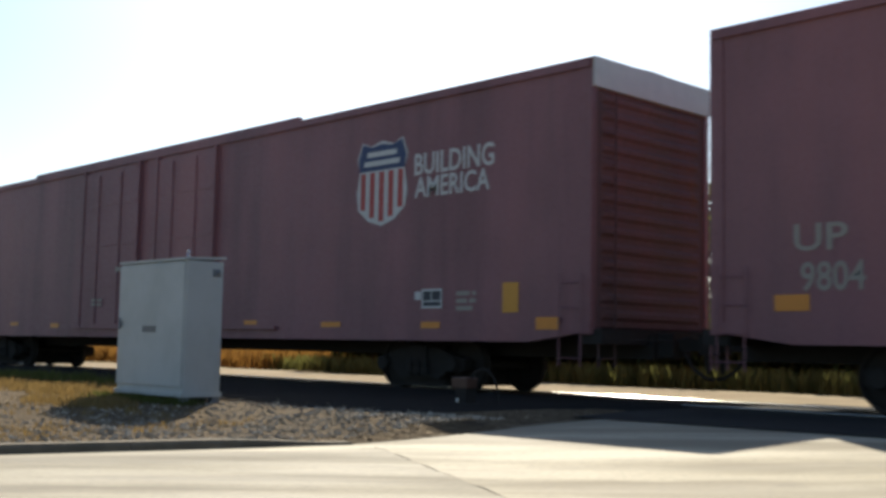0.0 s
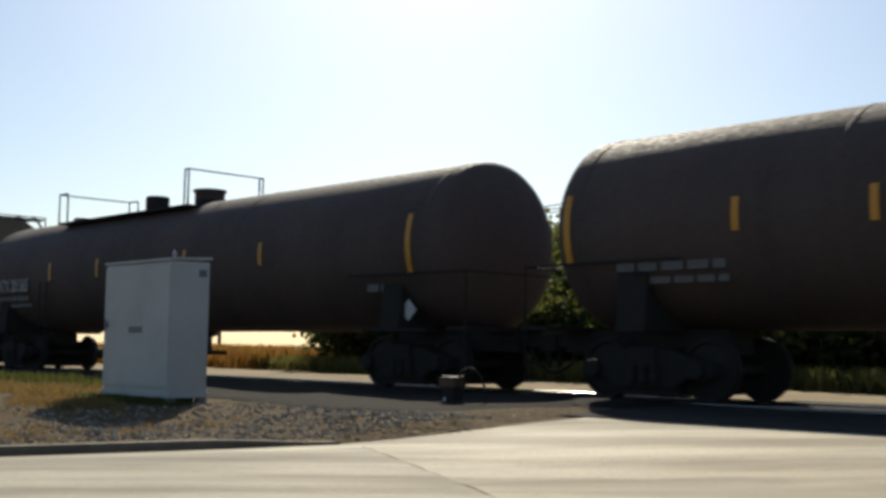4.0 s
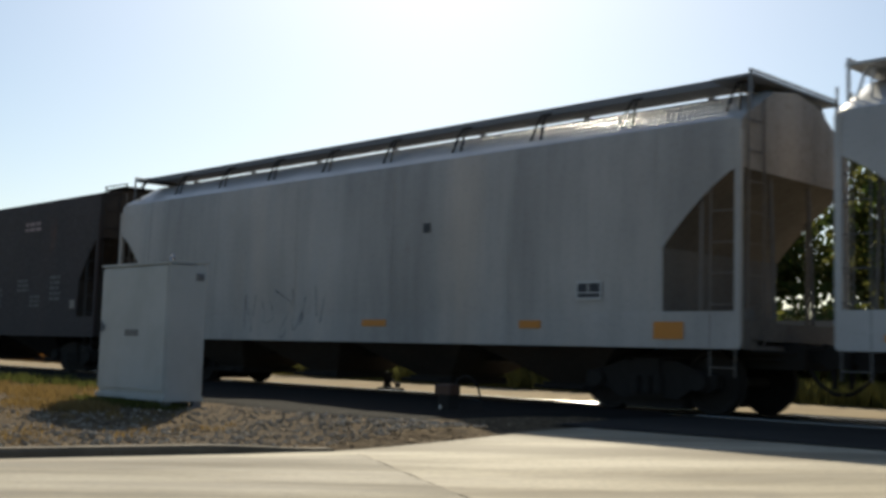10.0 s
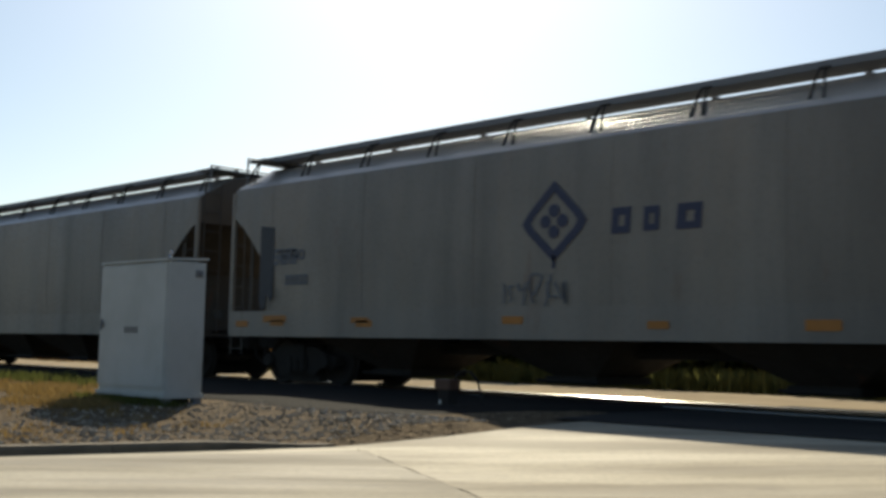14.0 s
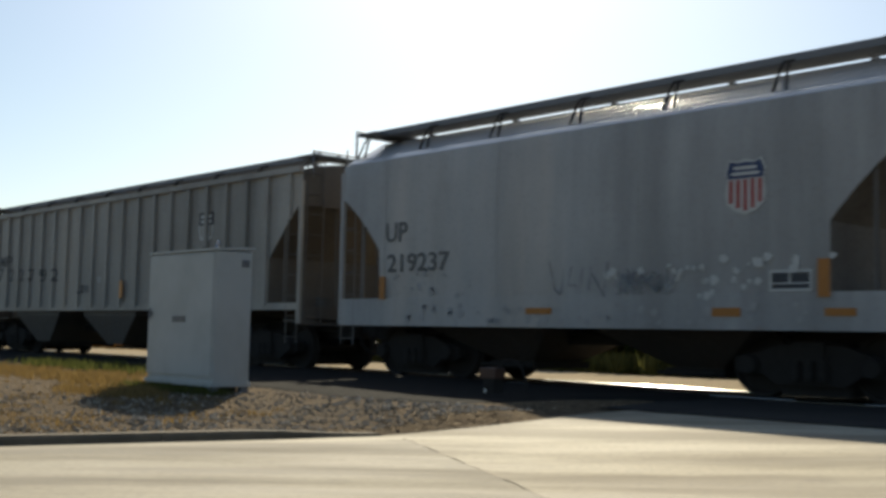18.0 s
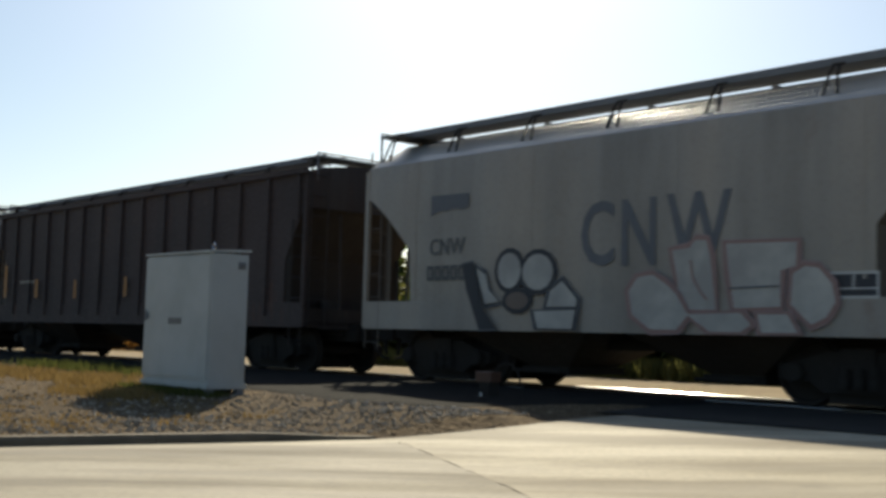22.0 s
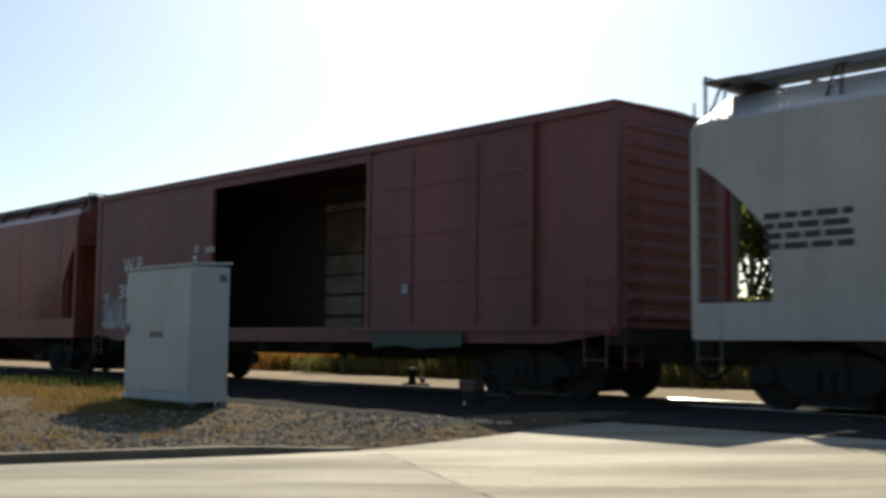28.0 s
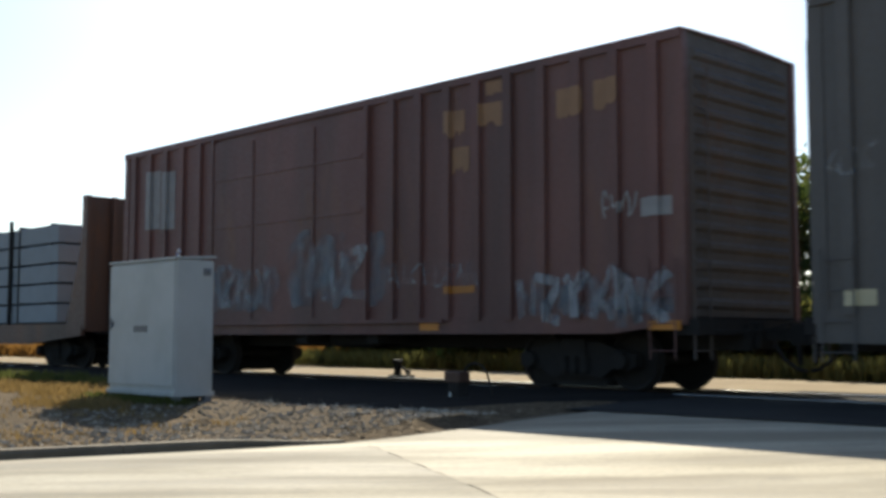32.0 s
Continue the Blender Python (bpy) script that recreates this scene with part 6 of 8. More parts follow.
T["c0"] = boxcar(12.15, -8.5, 13.0, -9.5, 5.15, M_UPBROWN, "oxide-brown high boxcar with faded tan marks", doors=[(-2, 2)], inset=3.0)[0]
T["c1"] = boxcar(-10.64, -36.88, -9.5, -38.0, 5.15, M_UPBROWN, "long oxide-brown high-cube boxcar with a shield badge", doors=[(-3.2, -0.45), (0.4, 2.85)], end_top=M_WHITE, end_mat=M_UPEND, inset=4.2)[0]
part("roof_rail", Mesh().box(-6.2, 5.8, -1.6, -1.5, 5.17, 5.25, 0.01), M_UPBROWN, T["c1"])
for name, a, b, deck in (("c2", -38.0, -54.2, (-0.75, 0.95)), ("c3", -54.2, -70.6, (-0.75, 0.95)), ("c4", -70.6, -92.0, (-5.7, 0.7))):
    car, h, zc, r = tank_car(a - 0.55, b + (0.2 if name == "c2" else 0.55), a, b, M_TANK, "rust-stained black tank car with yellow reflective bars", 1.6 if name == "c2" else 1.52, deck)
    car["side"] = "tank"
    T[name] = car
    for x in ((h - (1.0 if name == "c2" else 1.5)), (-h + (1.2 if name == "c2" else 0.95))):
        on_tank(car, x, -20, 19, 0.12, zc, r, M_YELLOW, label="tall yellow reflective bar")
    for x in (h * 0.42, h * 0.14, -h * 0.25, -h * 0.5):
        on_tank(car, x + (0.14 if name == "c2" else 0), -8, 9, 0.11, zc, r, M_YELLOW)
    on_tank(car, h - 1.72, -42, -28, 0.02, zc, r, M_STEEL, "strip")
    ya = -math.cos(radians(-37)) * r - 0.04
    part("placard", Mesh().prism([(h - 1.72 - 0.19, 1.38), (h - 1.72, 1.19), (h - 1.72 + 0.19, 1.38), (h - 1.72, 1.57)], ya - 0.03, ya), M_PLACARD, car, "white diamond placard")
    part("step", Mesh().box(h - 2.6, h - 1.0, -1.56, -1.40, 1.0, 1.05), M_STEEL, car)
    for z0, z1, x0, x1 in ((1.72, 1.90, h - 2.75, h - 2.2), (1.86, 2.0, -h + 1.8, -h + 3.6), (1.68, 1.8, -h + 1.8, -h + 3.6)):
        q = random.Random(int(z0 * 100))
        x = x0
        while x < x1:
            e = min(x1, x + q.uniform(0.2, 0.5))
            zm = (z0 + z1) / 2
            y = -math.sqrt(max(0.1, (r + 0.006) ** 2 - (zm - zc) ** 2))
            part("print_bar", Mesh().box(x, e, y - 0.015, y, z0, z1), M_FADED, car)
            x = e + 0.07
for name, words, x0, x1 in (("c2", "TILX 251912", -5.88, -3.83), ("c4", "GATX 201365", -8.45, -6.35)):
    ob = letters(T[name], words, 0, 0, 0.33, M_GRAF_T, 0)
    xs = [v.co.x for v in ob.data.vertices]
    ob.data.transform(Matrix.Translation((x0, -1.605 if name == "c2" else -1.535, 2.10)) @ Matrix.Diagonal(((x1 - x0) / (max(xs) - min(xs)), 1, 1, 1)))
HOP = [
    # name, front, rear, coupling in front, coupling behind, style, bays, paint, rust, posts
    ("h1", -92.7, -104.2, -92.0, -104.85, "round", 2, (0.42, 0.37, 0.26), 0.15, 0),
    ("h2", -105.45, -121.9, -104.85, -122.65, "round", 3, (0.36, 0.35, 0.34), 0.1, 0),
    ("h3", -123.4, -139.6, -122.65, -140.2, "rib", 3, (0.44, 0.39, 0.33), 0.42, 19),
    ("h4", -140.75, -152.15, -140.2, -152.85, "round", 2, (0.515, 0.51, 0.505), 0.04, 0),
    ("h5", -153.5, -169.95, -152.85, -170.55, "round", 4, (0.47, 0.44, 0.41), 0.08, 0),
    ("h6", -171.1, -186.85, -170.55, -187.55, "rib", 3, (0.045, 0.034, 0.034), 0.08, 0),
    ("h7", -188.3, -205.4, -187.55, -206.2, "round", 3, (0.43, 0.39, 0.325), 0.2, 0),
    ("h8", -206.95, -223.5, -206.2, -224.2, "round", 3, (0.25, 0.22, 0.185), 0.2, 0),
    ("h9", -224.85, -241.6, -224.2, -242.3, "round", 4, (0.24, 0.212, 0.18), 0.18, 0),
    ("hA", -243.0, -254.0, -242.3, -254.65, "round", 2, (0.43, 0.36, 0.28), 0.12, 0),
    ("hB", -255.2, -266.85, -254.65, -267.5, "round", 2, (0.515, 0.51, 0.505), 0.03, 0),
    ("hC", -268.2, -279.6, -267.5, -280.3, "round", 2, (0.42, 0.41, 0.40), 0.06, 0),
    ("hD", -281.0, -298.2, -280.3, -298.9, "rib", 3, (0.38, 0.35, 0.31), 0.12, 21),
    ("hE", -299.6, -311.3, -298.9, -311.95, "round", 2, (0.50, 0.48, 0.44), 0.06, 0),
    ("hF", -312.6, -324.05, -311.95, -324.85, "round", 2, (0.43, 0.39, 0.32), 0.08, 0),
    ("hG", -325.7, -337.0, -324.85, -338.0, "round", 2, (0.35, 0.315, 0.275), 0.08, 0),
    ("hH", -339.0, -354.9, -338.0, -355.85, "rib", 3, (0.064, 0.042, 0.038), 0.2, 15),
    ("hI", -356.6, -368.15, -355.85, -368.9, "round", 2, (0.515, 0.51, 0.505), 0.03, 0),
    ("hJ", -369.65, -381.15, -368.9, -381.9, "round", 2, (0.515, 0.51, 0.505), 0.03, 0),
    ("hK", -382.6, -398.85, -381.9, -399.7, "round", 3, (0.08, 0.024, 0.022), 0.06, 0),
    ("hL", -400.6, -416.75, -399.7, -417.4, "round", 4, (0.45, 0.43, 0.39), 0.06, 0),
    ("hN", -435.7, -455.6, -435.1, -456.4, "round", 4, (0.262, 0.058, 0.03), 0.15, 0),
]
LOOKS = {"h1": "faded cream-grey two-bay covered hopper", "h2": "grey covered hopper with block graffiti along its foot", "h3": "rust-streaked pale ribbed covered hopper",
         "h4": "clean pale grey two-bay covered hopper", "h5": "pale grey long covered hopper with dark stencils", "h6": "black smooth-sided covered hopper with white stencils",
         "h7": "dirty cream covered hopper with a navy diamond", "h8": "grimy tan covered hopper with a navy diamond", "h9": "grimy grey-tan long covered hopper",
         "hA": "dusty beige two-bay covered hopper", "hB": "clean pale grey two-bay covered hopper", "hC": "grey two-bay covered hopper with a shield badge",
         "hD": "dull grey ribbed covered hopper with large numbers", "hE": "pale cream two-bay covered hopper with a navy logo", "hF": "beige two-bay covered hopper with a shield badge",
         "hG": "beige two-bay covered hopper with pale graffiti", "hH": "dark brown ribbed covered hopper with yellow bars", "hI": "clean pale grey two-bay covered hopper",
         "hJ": "clean pale grey two-bay covered hopper", "hK": "maroon covered hopper with silver graffiti", "hL": "pale grey long covered hopper", "hN": "rust-orange long covered hopper"}
THIN = ("h1", "h7", "hA", "hF", "hD", "h3")
for i, (name, a, b, ca, cb, style, bays, col, rust, posts) in enumerate(HOP):
    pm = paint("hopper_paint", col, 0.62 if name == "h3" else rust, 0.22, 0.32 if name in ("h4", "hB", "hI", "hJ") else 0.7 if name in ("h6", "hH") else 0.45, (0.27, 0.145, 0.08) if name == "h3" else (0.16, 0.06, 0.025), 10 + i * 3.7)
    # Bay steel: body colour cut to an eighth, underside shade plus grime.
    gm = paint("grimy_shaded_hopper_steel", (0.13 * col[0], 0.107 * col[1], 0.09 * col[2]), rust, 0.45, 0.7, seed=12 + i * 3.1)
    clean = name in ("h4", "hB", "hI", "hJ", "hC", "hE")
    # Inner slopes, end frames, ladders: body colour cut down to put in recess shade.
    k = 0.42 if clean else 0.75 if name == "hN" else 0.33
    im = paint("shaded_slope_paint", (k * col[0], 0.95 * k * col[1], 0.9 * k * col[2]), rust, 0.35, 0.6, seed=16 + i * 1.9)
    # End sheets: body colour darkened for dirt and for shade between the cars.
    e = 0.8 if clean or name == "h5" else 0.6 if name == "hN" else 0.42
    xm = paint("dirty_shaded_end_paint", (e * col[0], 0.92 * e * col[1], 0.84 * e * col[2]), min(0.4, rust + 0.1), 0.55, 0.6, seed=18 + i * 2.9)
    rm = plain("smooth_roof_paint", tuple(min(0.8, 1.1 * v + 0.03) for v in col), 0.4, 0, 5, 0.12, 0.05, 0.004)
    coat = rm.node_tree.nodes["Principled BSDF"].inputs
    coat["Coat Weight"].default_value, coat["Coat Roughness"].default_value = (0.9, 0.13) if clean else (0.35, 0.22)
    thin = name in THIN
    T[name] = hopper(a, b, ca, cb, pm, LOOKS[name], style, bays, posts=posts, catwalk=name not in ("h3", "h6"), pale_walk=name in ("h4", "hB", "hI", "hJ"), step_hatches=8 if name == "h3" else 0,
                     lift=0.15 if thin else 0.0, sill_z=(1.22, 1.36) if thin else (0.92, 1.42), rise={"h6": 0.36, "h3": 0.2, "hN": 0.22, "h5": 0.1, "hC": 0.08, "h1": 0.05}.get(name, 0.0),
                     # Thin-sill bays: body colour near a quarter, shade under the car put in.
                     bay_mat=paint("dusty_shaded_bay_paint", tuple(0.23 * v for v in col), rust, 0.4, 0.6, seed=14 + i * 2.3) if thin else gm, bay_in=1.22 if thin else 0.62, drop={"hN": 0.13}.get(name, 0.0),
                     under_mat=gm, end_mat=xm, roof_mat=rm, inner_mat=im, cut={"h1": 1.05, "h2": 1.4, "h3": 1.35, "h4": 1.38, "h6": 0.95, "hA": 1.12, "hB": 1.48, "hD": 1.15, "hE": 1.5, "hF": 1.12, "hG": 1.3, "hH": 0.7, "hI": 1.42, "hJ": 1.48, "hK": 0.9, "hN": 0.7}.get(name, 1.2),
                     cut_high=3.75 if name == "h3" else 3.35)[0]
T["WP"] = boxcar(-418.1, -434.5, -417.4, -435.1, 4.46, M_WP, "faded red-brown boxcar with its door slid open", open_door=(-2.85, 2.5), doors=[(2.6, 6.6)], inset=2.2)[0]
T["GW"] = boxcar(-457.25, -472.95, -456.4, -473.9, 5.12, M_GW, "dark slate boxcar with crimson doors and graffiti", posts=22, doors=[(-2.8, -0.17), (-0.13, 2.35)], door_mat=M_GWDOOR, sill_bottom=0.72, sill_end=0.74)[0]
T["ZZ"] = boxcar(-474.9, -490.5, -473.9, -491.4, 5.12, M_ZZ, "rusty brown ribbed boxcar with faint gold lettering", posts=22, doors=[(-3.95, 1.1)], end_mat=M_ZZEND)[0]
fl, ld = bulkhead_flat(-492.7, -512.5, -491.4, -513.5, "bulkhead flatcar with rusty end walls, loaded with lumber")
T["FL"] = fl
LOADS.append(ld)
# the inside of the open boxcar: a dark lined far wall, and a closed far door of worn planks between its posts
# Lining colour set near black to hold the shade inside the car.
M_LINING = plain("shade_dark_plywood_lining", (0.05, 0.04, 0.034), 0.85, 0, 4, 0.3)
M_PLANK = plain("worn_grey_planks", (0.27, 0.215, 0.16), 0.8, 0, 3, 0.4, second=(0.16, 0.125, 0.09), second_scale=1.1)
M_INNER = plain("stained_brown_board", (0.17, 0.115, 0.07), 0.8, 0, 3, 0.4, second=(0.08, 0.05, 0.035), second_scale=0.9)
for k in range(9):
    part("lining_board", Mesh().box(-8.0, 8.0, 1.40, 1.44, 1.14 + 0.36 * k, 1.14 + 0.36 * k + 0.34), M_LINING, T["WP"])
for xa, xb in ((-2.55, -1.2), (-1.14, 0.12), (0.5, 1.8)):
    for za, zb in ((1.12, 1.42), (1.5, 1.92), (1.99, 2.38), (2.43, 2.86)):
        part("door_plank", Mesh().box(xa, xb, 1.35, 1.39, za, zb, 0.01), M_PLANK, T["WP"])
    part("door_panel", Mesh().box(xa, xb, 1.35, 1.39, 2.91, 3.86, 0.01), M_INNER, T["WP"])
part("door_post", Mesh().box(0.17, 0.45, 1.31, 1.39, 1.12, 3.9, 0.01), M_PLANK, T["WP"])
part("door_beam", Mesh().box(-2.55, 1.85, 1.3, 1.39, 3.9, 4.06, 0.01), M_PLANK, T["WP"])
# tall block shapes along the grey hopper's foot
xg, y = -5.1, side_y(T["h2"], 1.0, 2.1)
SHAPES = ((1.25, ((0.42, 0.55, 0.0, 0.42),)), (0.95, ((0.38, 0.62, 0.3, 0.72),)), (2.05, ((0.26, 0.38, 0.42, 1.0), (0.62, 0.74, 0.42, 1.0))), (0.72, ((0.0, 0.9, 0.78, 0.84),)),
          (1.25, ((0.5, 1.0, 0.3, 0.42), (0.0, 0.45, 0.66, 0.76))), (1.3, ((0.38, 0.62, 0.35, 0.75),)), (1.45, ((0.32, 0.5, 0.0, 0.5), (0.52, 0.7, 0.62, 1.0))), (1.2, ((0.3, 0.62, 0.1, 0.42), (0.0, 0.8, 0.6, 0.7))), (0.75, ((0.3, 0.6, 0.2, 0.5),)))
for k, (w, gaps) in enumerate(SHAPES):
    b0, b1 = xg + 0.05, xg + w - 0.06
    blk = part("graffiti_block", Mesh().prism([(b0 - (0.35 if k == 0 else 0), 0.98), (b1, 0.98), (b1 + 0.02, 1.5), (b1 - 0.02, 2.12), (b0 + 0.03, 2.13), (b0 - 0.02, 1.6)], y - 0.006, y), M_GRAF_W, T["h2"], "white block of graffiti")
    for a, b, c, d in gaps:
        part("graffiti_gap", Mesh().prism([(b0 + (b1 - b0) * a, 0.98 + 1.14 * c), (b0 + (b1 - b0) * b, 0.98 + 1.14 * c), (b0 + (b1 - b0) * b - 0.03, 0.98 + 1.14 * d), (b0 + (b1 - b0) * a + 0.02, 0.98 + 1.14 * d)], y - 0.009, y), M_BLACKLET, blk)
    stroke(blk, [(b1 + 0.03, 0.98), (b1 + 0.05, 1.5), (b1 + 0.02, 2.13)], 0.045, M_BLACKLET, y - 0.004, "graffiti_outline")
    stroke(blk, [(b0 - 0.05, 2.15), (b1 + 0.05, 2.14)], 0.03, M_BLACKLET, y - 0.004, "graffiti_outline")
    xg += w
words_in(T["c0"], "UP", -9.13, -8.4, 2.06, 2.4, M_TAN)
words_in(T["c0"], "9804", -9.04, -8.18, 1.55, 1.91, M_TAN)
plate(T["c0"], -9.41, -8.92, 1.29, 1.5, M_ORANGE, "reflector")
shield(T["c1"], 8.32, 3.69, 1.35, 1.51, side_y(T["c1"], 2.93, 4.44))
words_in(T["c1"], "BUILDING", 9.2, 11.12, 3.75, 4.12, M_WHITE)
words_in(T["c1"], "AMERICA", 9.21, 11.03, 3.35, 3.7, M_WHITE)
plate(T["c1"], 11.36, 11.7, 1.32, 1.8, M_YELLOW, "reflector")
plate(T["c1"], 12.1, 12.58, 1.05, 1.24, M_ORANGE, "reflector")
plate(T["c1"], 9.48, 9.94, 1.07, 1.18, M_ORANGE, "reflector")
plate(T["c1"], 6.69, 7.27, 1.09, 1.19, M_ORANGE, "reflector")
plate(T["c1"], 4.07, 4.52, 1.14, 1.23, M_ORANGE, "reflector")
stencil(T["c1"], 9.46, 9.96, 1.41, 1.74)
plate(T["c1"], 9.28, 9.43, 1.56, 1.7, M_WHITE, "painted_mark", 0)
rules(T["c1"], 10.3, 10.76, 1.34, 1.71, M_TAN)
words_in(T["c1"], "MP", -11.14, -10.34, 2.39, 2.73, M_WHITE)
words_in(T["c1"], "271700", -11.14, -8.9, 1.84, 2.21, M_WHITE)
rules(T["c1"], -11.11, -10.47, 1.5, 1.62, M_TAN)
rules(T["c1"], -1.33, -0.73, 2.38, 2.57, M_TAN)
rules(T["c1"], 0.66, 1.27, 2.35, 2.54, M_TAN)
rules(T["c1"], 0.9, 1.28, 1.54, 1.7, M_TAN)
rules(T["c1"], -2.49, -1.97, 1.59, 1.81, M_TAN)
plate(T["c1"], 0.41, 0.84, 1.28, 1.37, M_ORANGE, "reflector")
plate(T["c1"], 2.68, 3.04, 1.25, 1.33, M_ORANGE, "reflector")
plate(T["c1"], -4.89, -4.42, 1.08, 1.2, M_ORANGE, "reflector")
plate(T["c1"], -7.49, -6.99, 1.13, 1.24, M_ORANGE, "reflector")
plate(T["c1"], -10.16, -9.68, 1.13, 1.23, M_ORANGE, "reflector")
plate(T["h1"], 4.43, 4.66, 1.51, 2.39, M_YELLOW, "reflector")
plate(T["h1"], -4.67, -4.55, 1.78, 2.42, M_YELLOW, "reflector")
stencil(T["h1"], 2.71, 3.18, 1.57, 1.87)
plate(T["h1"], 2.15, 2.4, 1.58, 1.68, M_WHITE, "painted_mark", 0)
blocks(T["h1"], 4, -4.57, -3.57, 2.48, 2.67, M_FADED)
blocks(T["h1"], 5, -4.55, -3.56, 2.05, 2.21, M_FADED)
rules(T["h1"], -4.54, -3.62, 1.66, 1.91, M_BLACKLET)
words_in(T["h2"], "CNW", -6.44, -5.32, 2.67, 3.0, M_FADED)
words_in(T["h2"], "180000", -6.57, -5.21, 2.14, 2.45, M_FADED)
shield(T["h2"], 5.08, 3.04, 0.49, 0.54, side_y(T["h2"], 2.77, 3.31))
rules(T["h2"], 5.47, 5.7, 3.1, 3.19, M_RED)
plate(T["h3"], 2.62, 4.27, 2.44, 3.28, M_RUSTPATCH, "paint_patch", 1)
plate(T["h3"], 2.55, 3.03, 3.29, 4.28, M_RUSTPATCH, "paint_patch", 1)
stencil(T["h3"], 5.56, 6.04, 1.71, 2.02)
plate(T["h3"], 5.21, 5.37, 1.53, 2.06, M_ORANGE, "reflector")
plate(T["h3"], 6.81, 6.94, 2.94, 4.21, M_STREAK, "paint_patch", 1)
plate(T["h3"], 5.57, 5.81, 2.56, 4.05, M_STREAK, "paint_patch", 1)
plate(T["h3"], 5.08, 5.2, 3.17, 4.05, M_STREAK, "paint_patch", 1)
plate(T["h3"], 1.77, 2.1, 2.85, 3.94, M_STREAK, "paint_patch", 1)
plate(T["h3"], 1.3, 1.44, 2.55, 3.9, M_STREAK, "paint_patch", 1)
plate(T["h3"], -0.46, -0.27, 2.85, 3.88, M_STREAK, "paint_patch", 1)
plate(T["h3"], -1.9, -1.66, 3.26, 3.96, M_STREAK, "paint_patch", 1)
plate(T["h3"], -2.73, -2.46, 2.55, 3.88, M_STREAK, "paint_patch", 1)
plate(T["h3"], -5.1, -4.83, 2.83, 3.97, M_STREAK, "paint_patch", 1)
plate(T["h3"], -6.78, -6.5, 3.23, 3.93, M_STREAK, "paint_patch", 1)
plate(T["h3"], 7.92, 8.04, 3.42, 4.15, M_STREAK, "paint_patch", 1)
plate(T["h3"], 3.56, 4.07, 3.47, 3.91, M_STREAK, "paint_patch", 1)
stencil(T["h4"], 2.8, 3.33, 1.58, 1.88)
words_in(T["h4"], "WWUX", -4.31, -3.18, 2.65, 2.81, M_FADED)
words_in(T["h4"], "1244", -4.24, -3.5, 2.19, 2.35, M_FADED)
plate(T["h4"], -0.68, 0.3, 1.84, 2.06, M_REDFADE, "paint_patch", 1)
rules(T["h4"], 2.24, 3.13, 2.01, 2.12, M_FADED)
plate(T["h4"], 4.04, 5.07, 0.94, 1.05, M_ORANGE, "reflector")
plate(T["h4"], 1.88, 2.27, 0.95, 1.02, M_ORANGE, "reflector")
plate(T["h4"], -2.57, -2.07, 1.01, 1.09, M_ORANGE, "reflector")
plate(T["h4"], -5.09, -4.56, 1.03, 1.12, M_ORANGE, "reflector")
rules(T["h4"], -1.9, -0.8, 1.13, 1.23, M_FADED)
words_in(T["h5"], "ACFX", -6.65, -5.72, 2.4, 2.65, M_FADED)
words_in(T["h5"], "58013", -6.63, -5.51, 1.94, 2.18, M_FADED)
plate(T["h5"], -5.31, -5.07, 1.91, 2.19, M_GRAF_Y, "painted_mark", 0)
rules(T["h5"], -6.38, -5.42, 1.54, 1.74, M_FADED)
plate(T["h5"], -7.14, -6.63, 1.06, 1.27, M_ORANGE, "reflector")
plate(T["h5"], -5.16, -4.9, 1.04, 1.2, M_BLACKLET, "painted_mark", 0)
stencil(T["h5"], 5.52, 5.99, 1.6, 1.88)
plate(T["h5"], 6.89, 7.38, 1.04, 1.28, M_ORANGE, "reflector")
plate(T["h5"], 0.65, 1.29, 1.2, 1.32, M_ORANGE, "reflector")
plate(T["h5"], 4.39, 4.83, 1.18, 1.3, M_ORANGE, "reflector")
tag(T["h5"], -3.04, -0.32, 1.06, 1.88, M_FADEMARK, 73)
plate(T["h5"], 2.19, 2.36, 2.79, 2.95, M_BLACKLET, "painted_mark", 0)
words_in(T["h6"], "SRCX", -4.78, -3.99, 2.59, 2.83, M_WHITE)
words_in(T["h6"], "3021", -4.71, -4.06, 2.14, 2.38, M_WHITE)
rules(T["h6"], -4.8, -3.87, 1.58, 1.82, M_TAN)
rules(T["h6"], -2.26, -1.85, 1.57, 1.8, M_TAN)
rules(T["h6"], -3.25, -2.96, 2.28, 2.57, M_FADED)
plate(T["h6"], -6.25, -5.99, 1.63, 1.73, M_TAN, "painted_mark", 0)
rules(T["h6"], -5.92, -5.54, 1.5, 1.6, M_TAN)
rules(T["h6"], 3.78, 4.73, 3.67, 3.96, M_PINKISH)
rules(T["h6"], 5.41, 6.0, 1.81, 2.5, M_FADED)
plate(T["h6"], 6.55, 6.81, 1.62, 1.83, M_TAN, "painted_mark", 0)
rules(T["h6"], 4.26, 4.88, 1.66, 2.0, M_FADED)
rules(T["h6"], 3.47, 4.17, 2.07, 2.44, M_FADED)
rules(T["h6"], 1.77, 2.53, 1.65, 2.23, M_FADED)
plate(T["h6"], -1.37, -0.75, 1.7, 2.04, M_FADED, "painted_mark", 0)
diamond(T["h7"], -0.5, 0.77, 2.39, 3.83)
words_in(T["h7"], "ADMX", -7.24, -6.36, 2.49, 2.71, M_FADED)
words_in(T["h7"], "54053", -7.12, -6.09, 2.02, 2.21, M_FADED)
rules(T["h7"], -7.13, -6.08, 1.51, 1.84, M_BLACKLET)
tag(T["h7"], -1.8, -1.33, 1.55, 1.79, M_GRAF_D, 93)
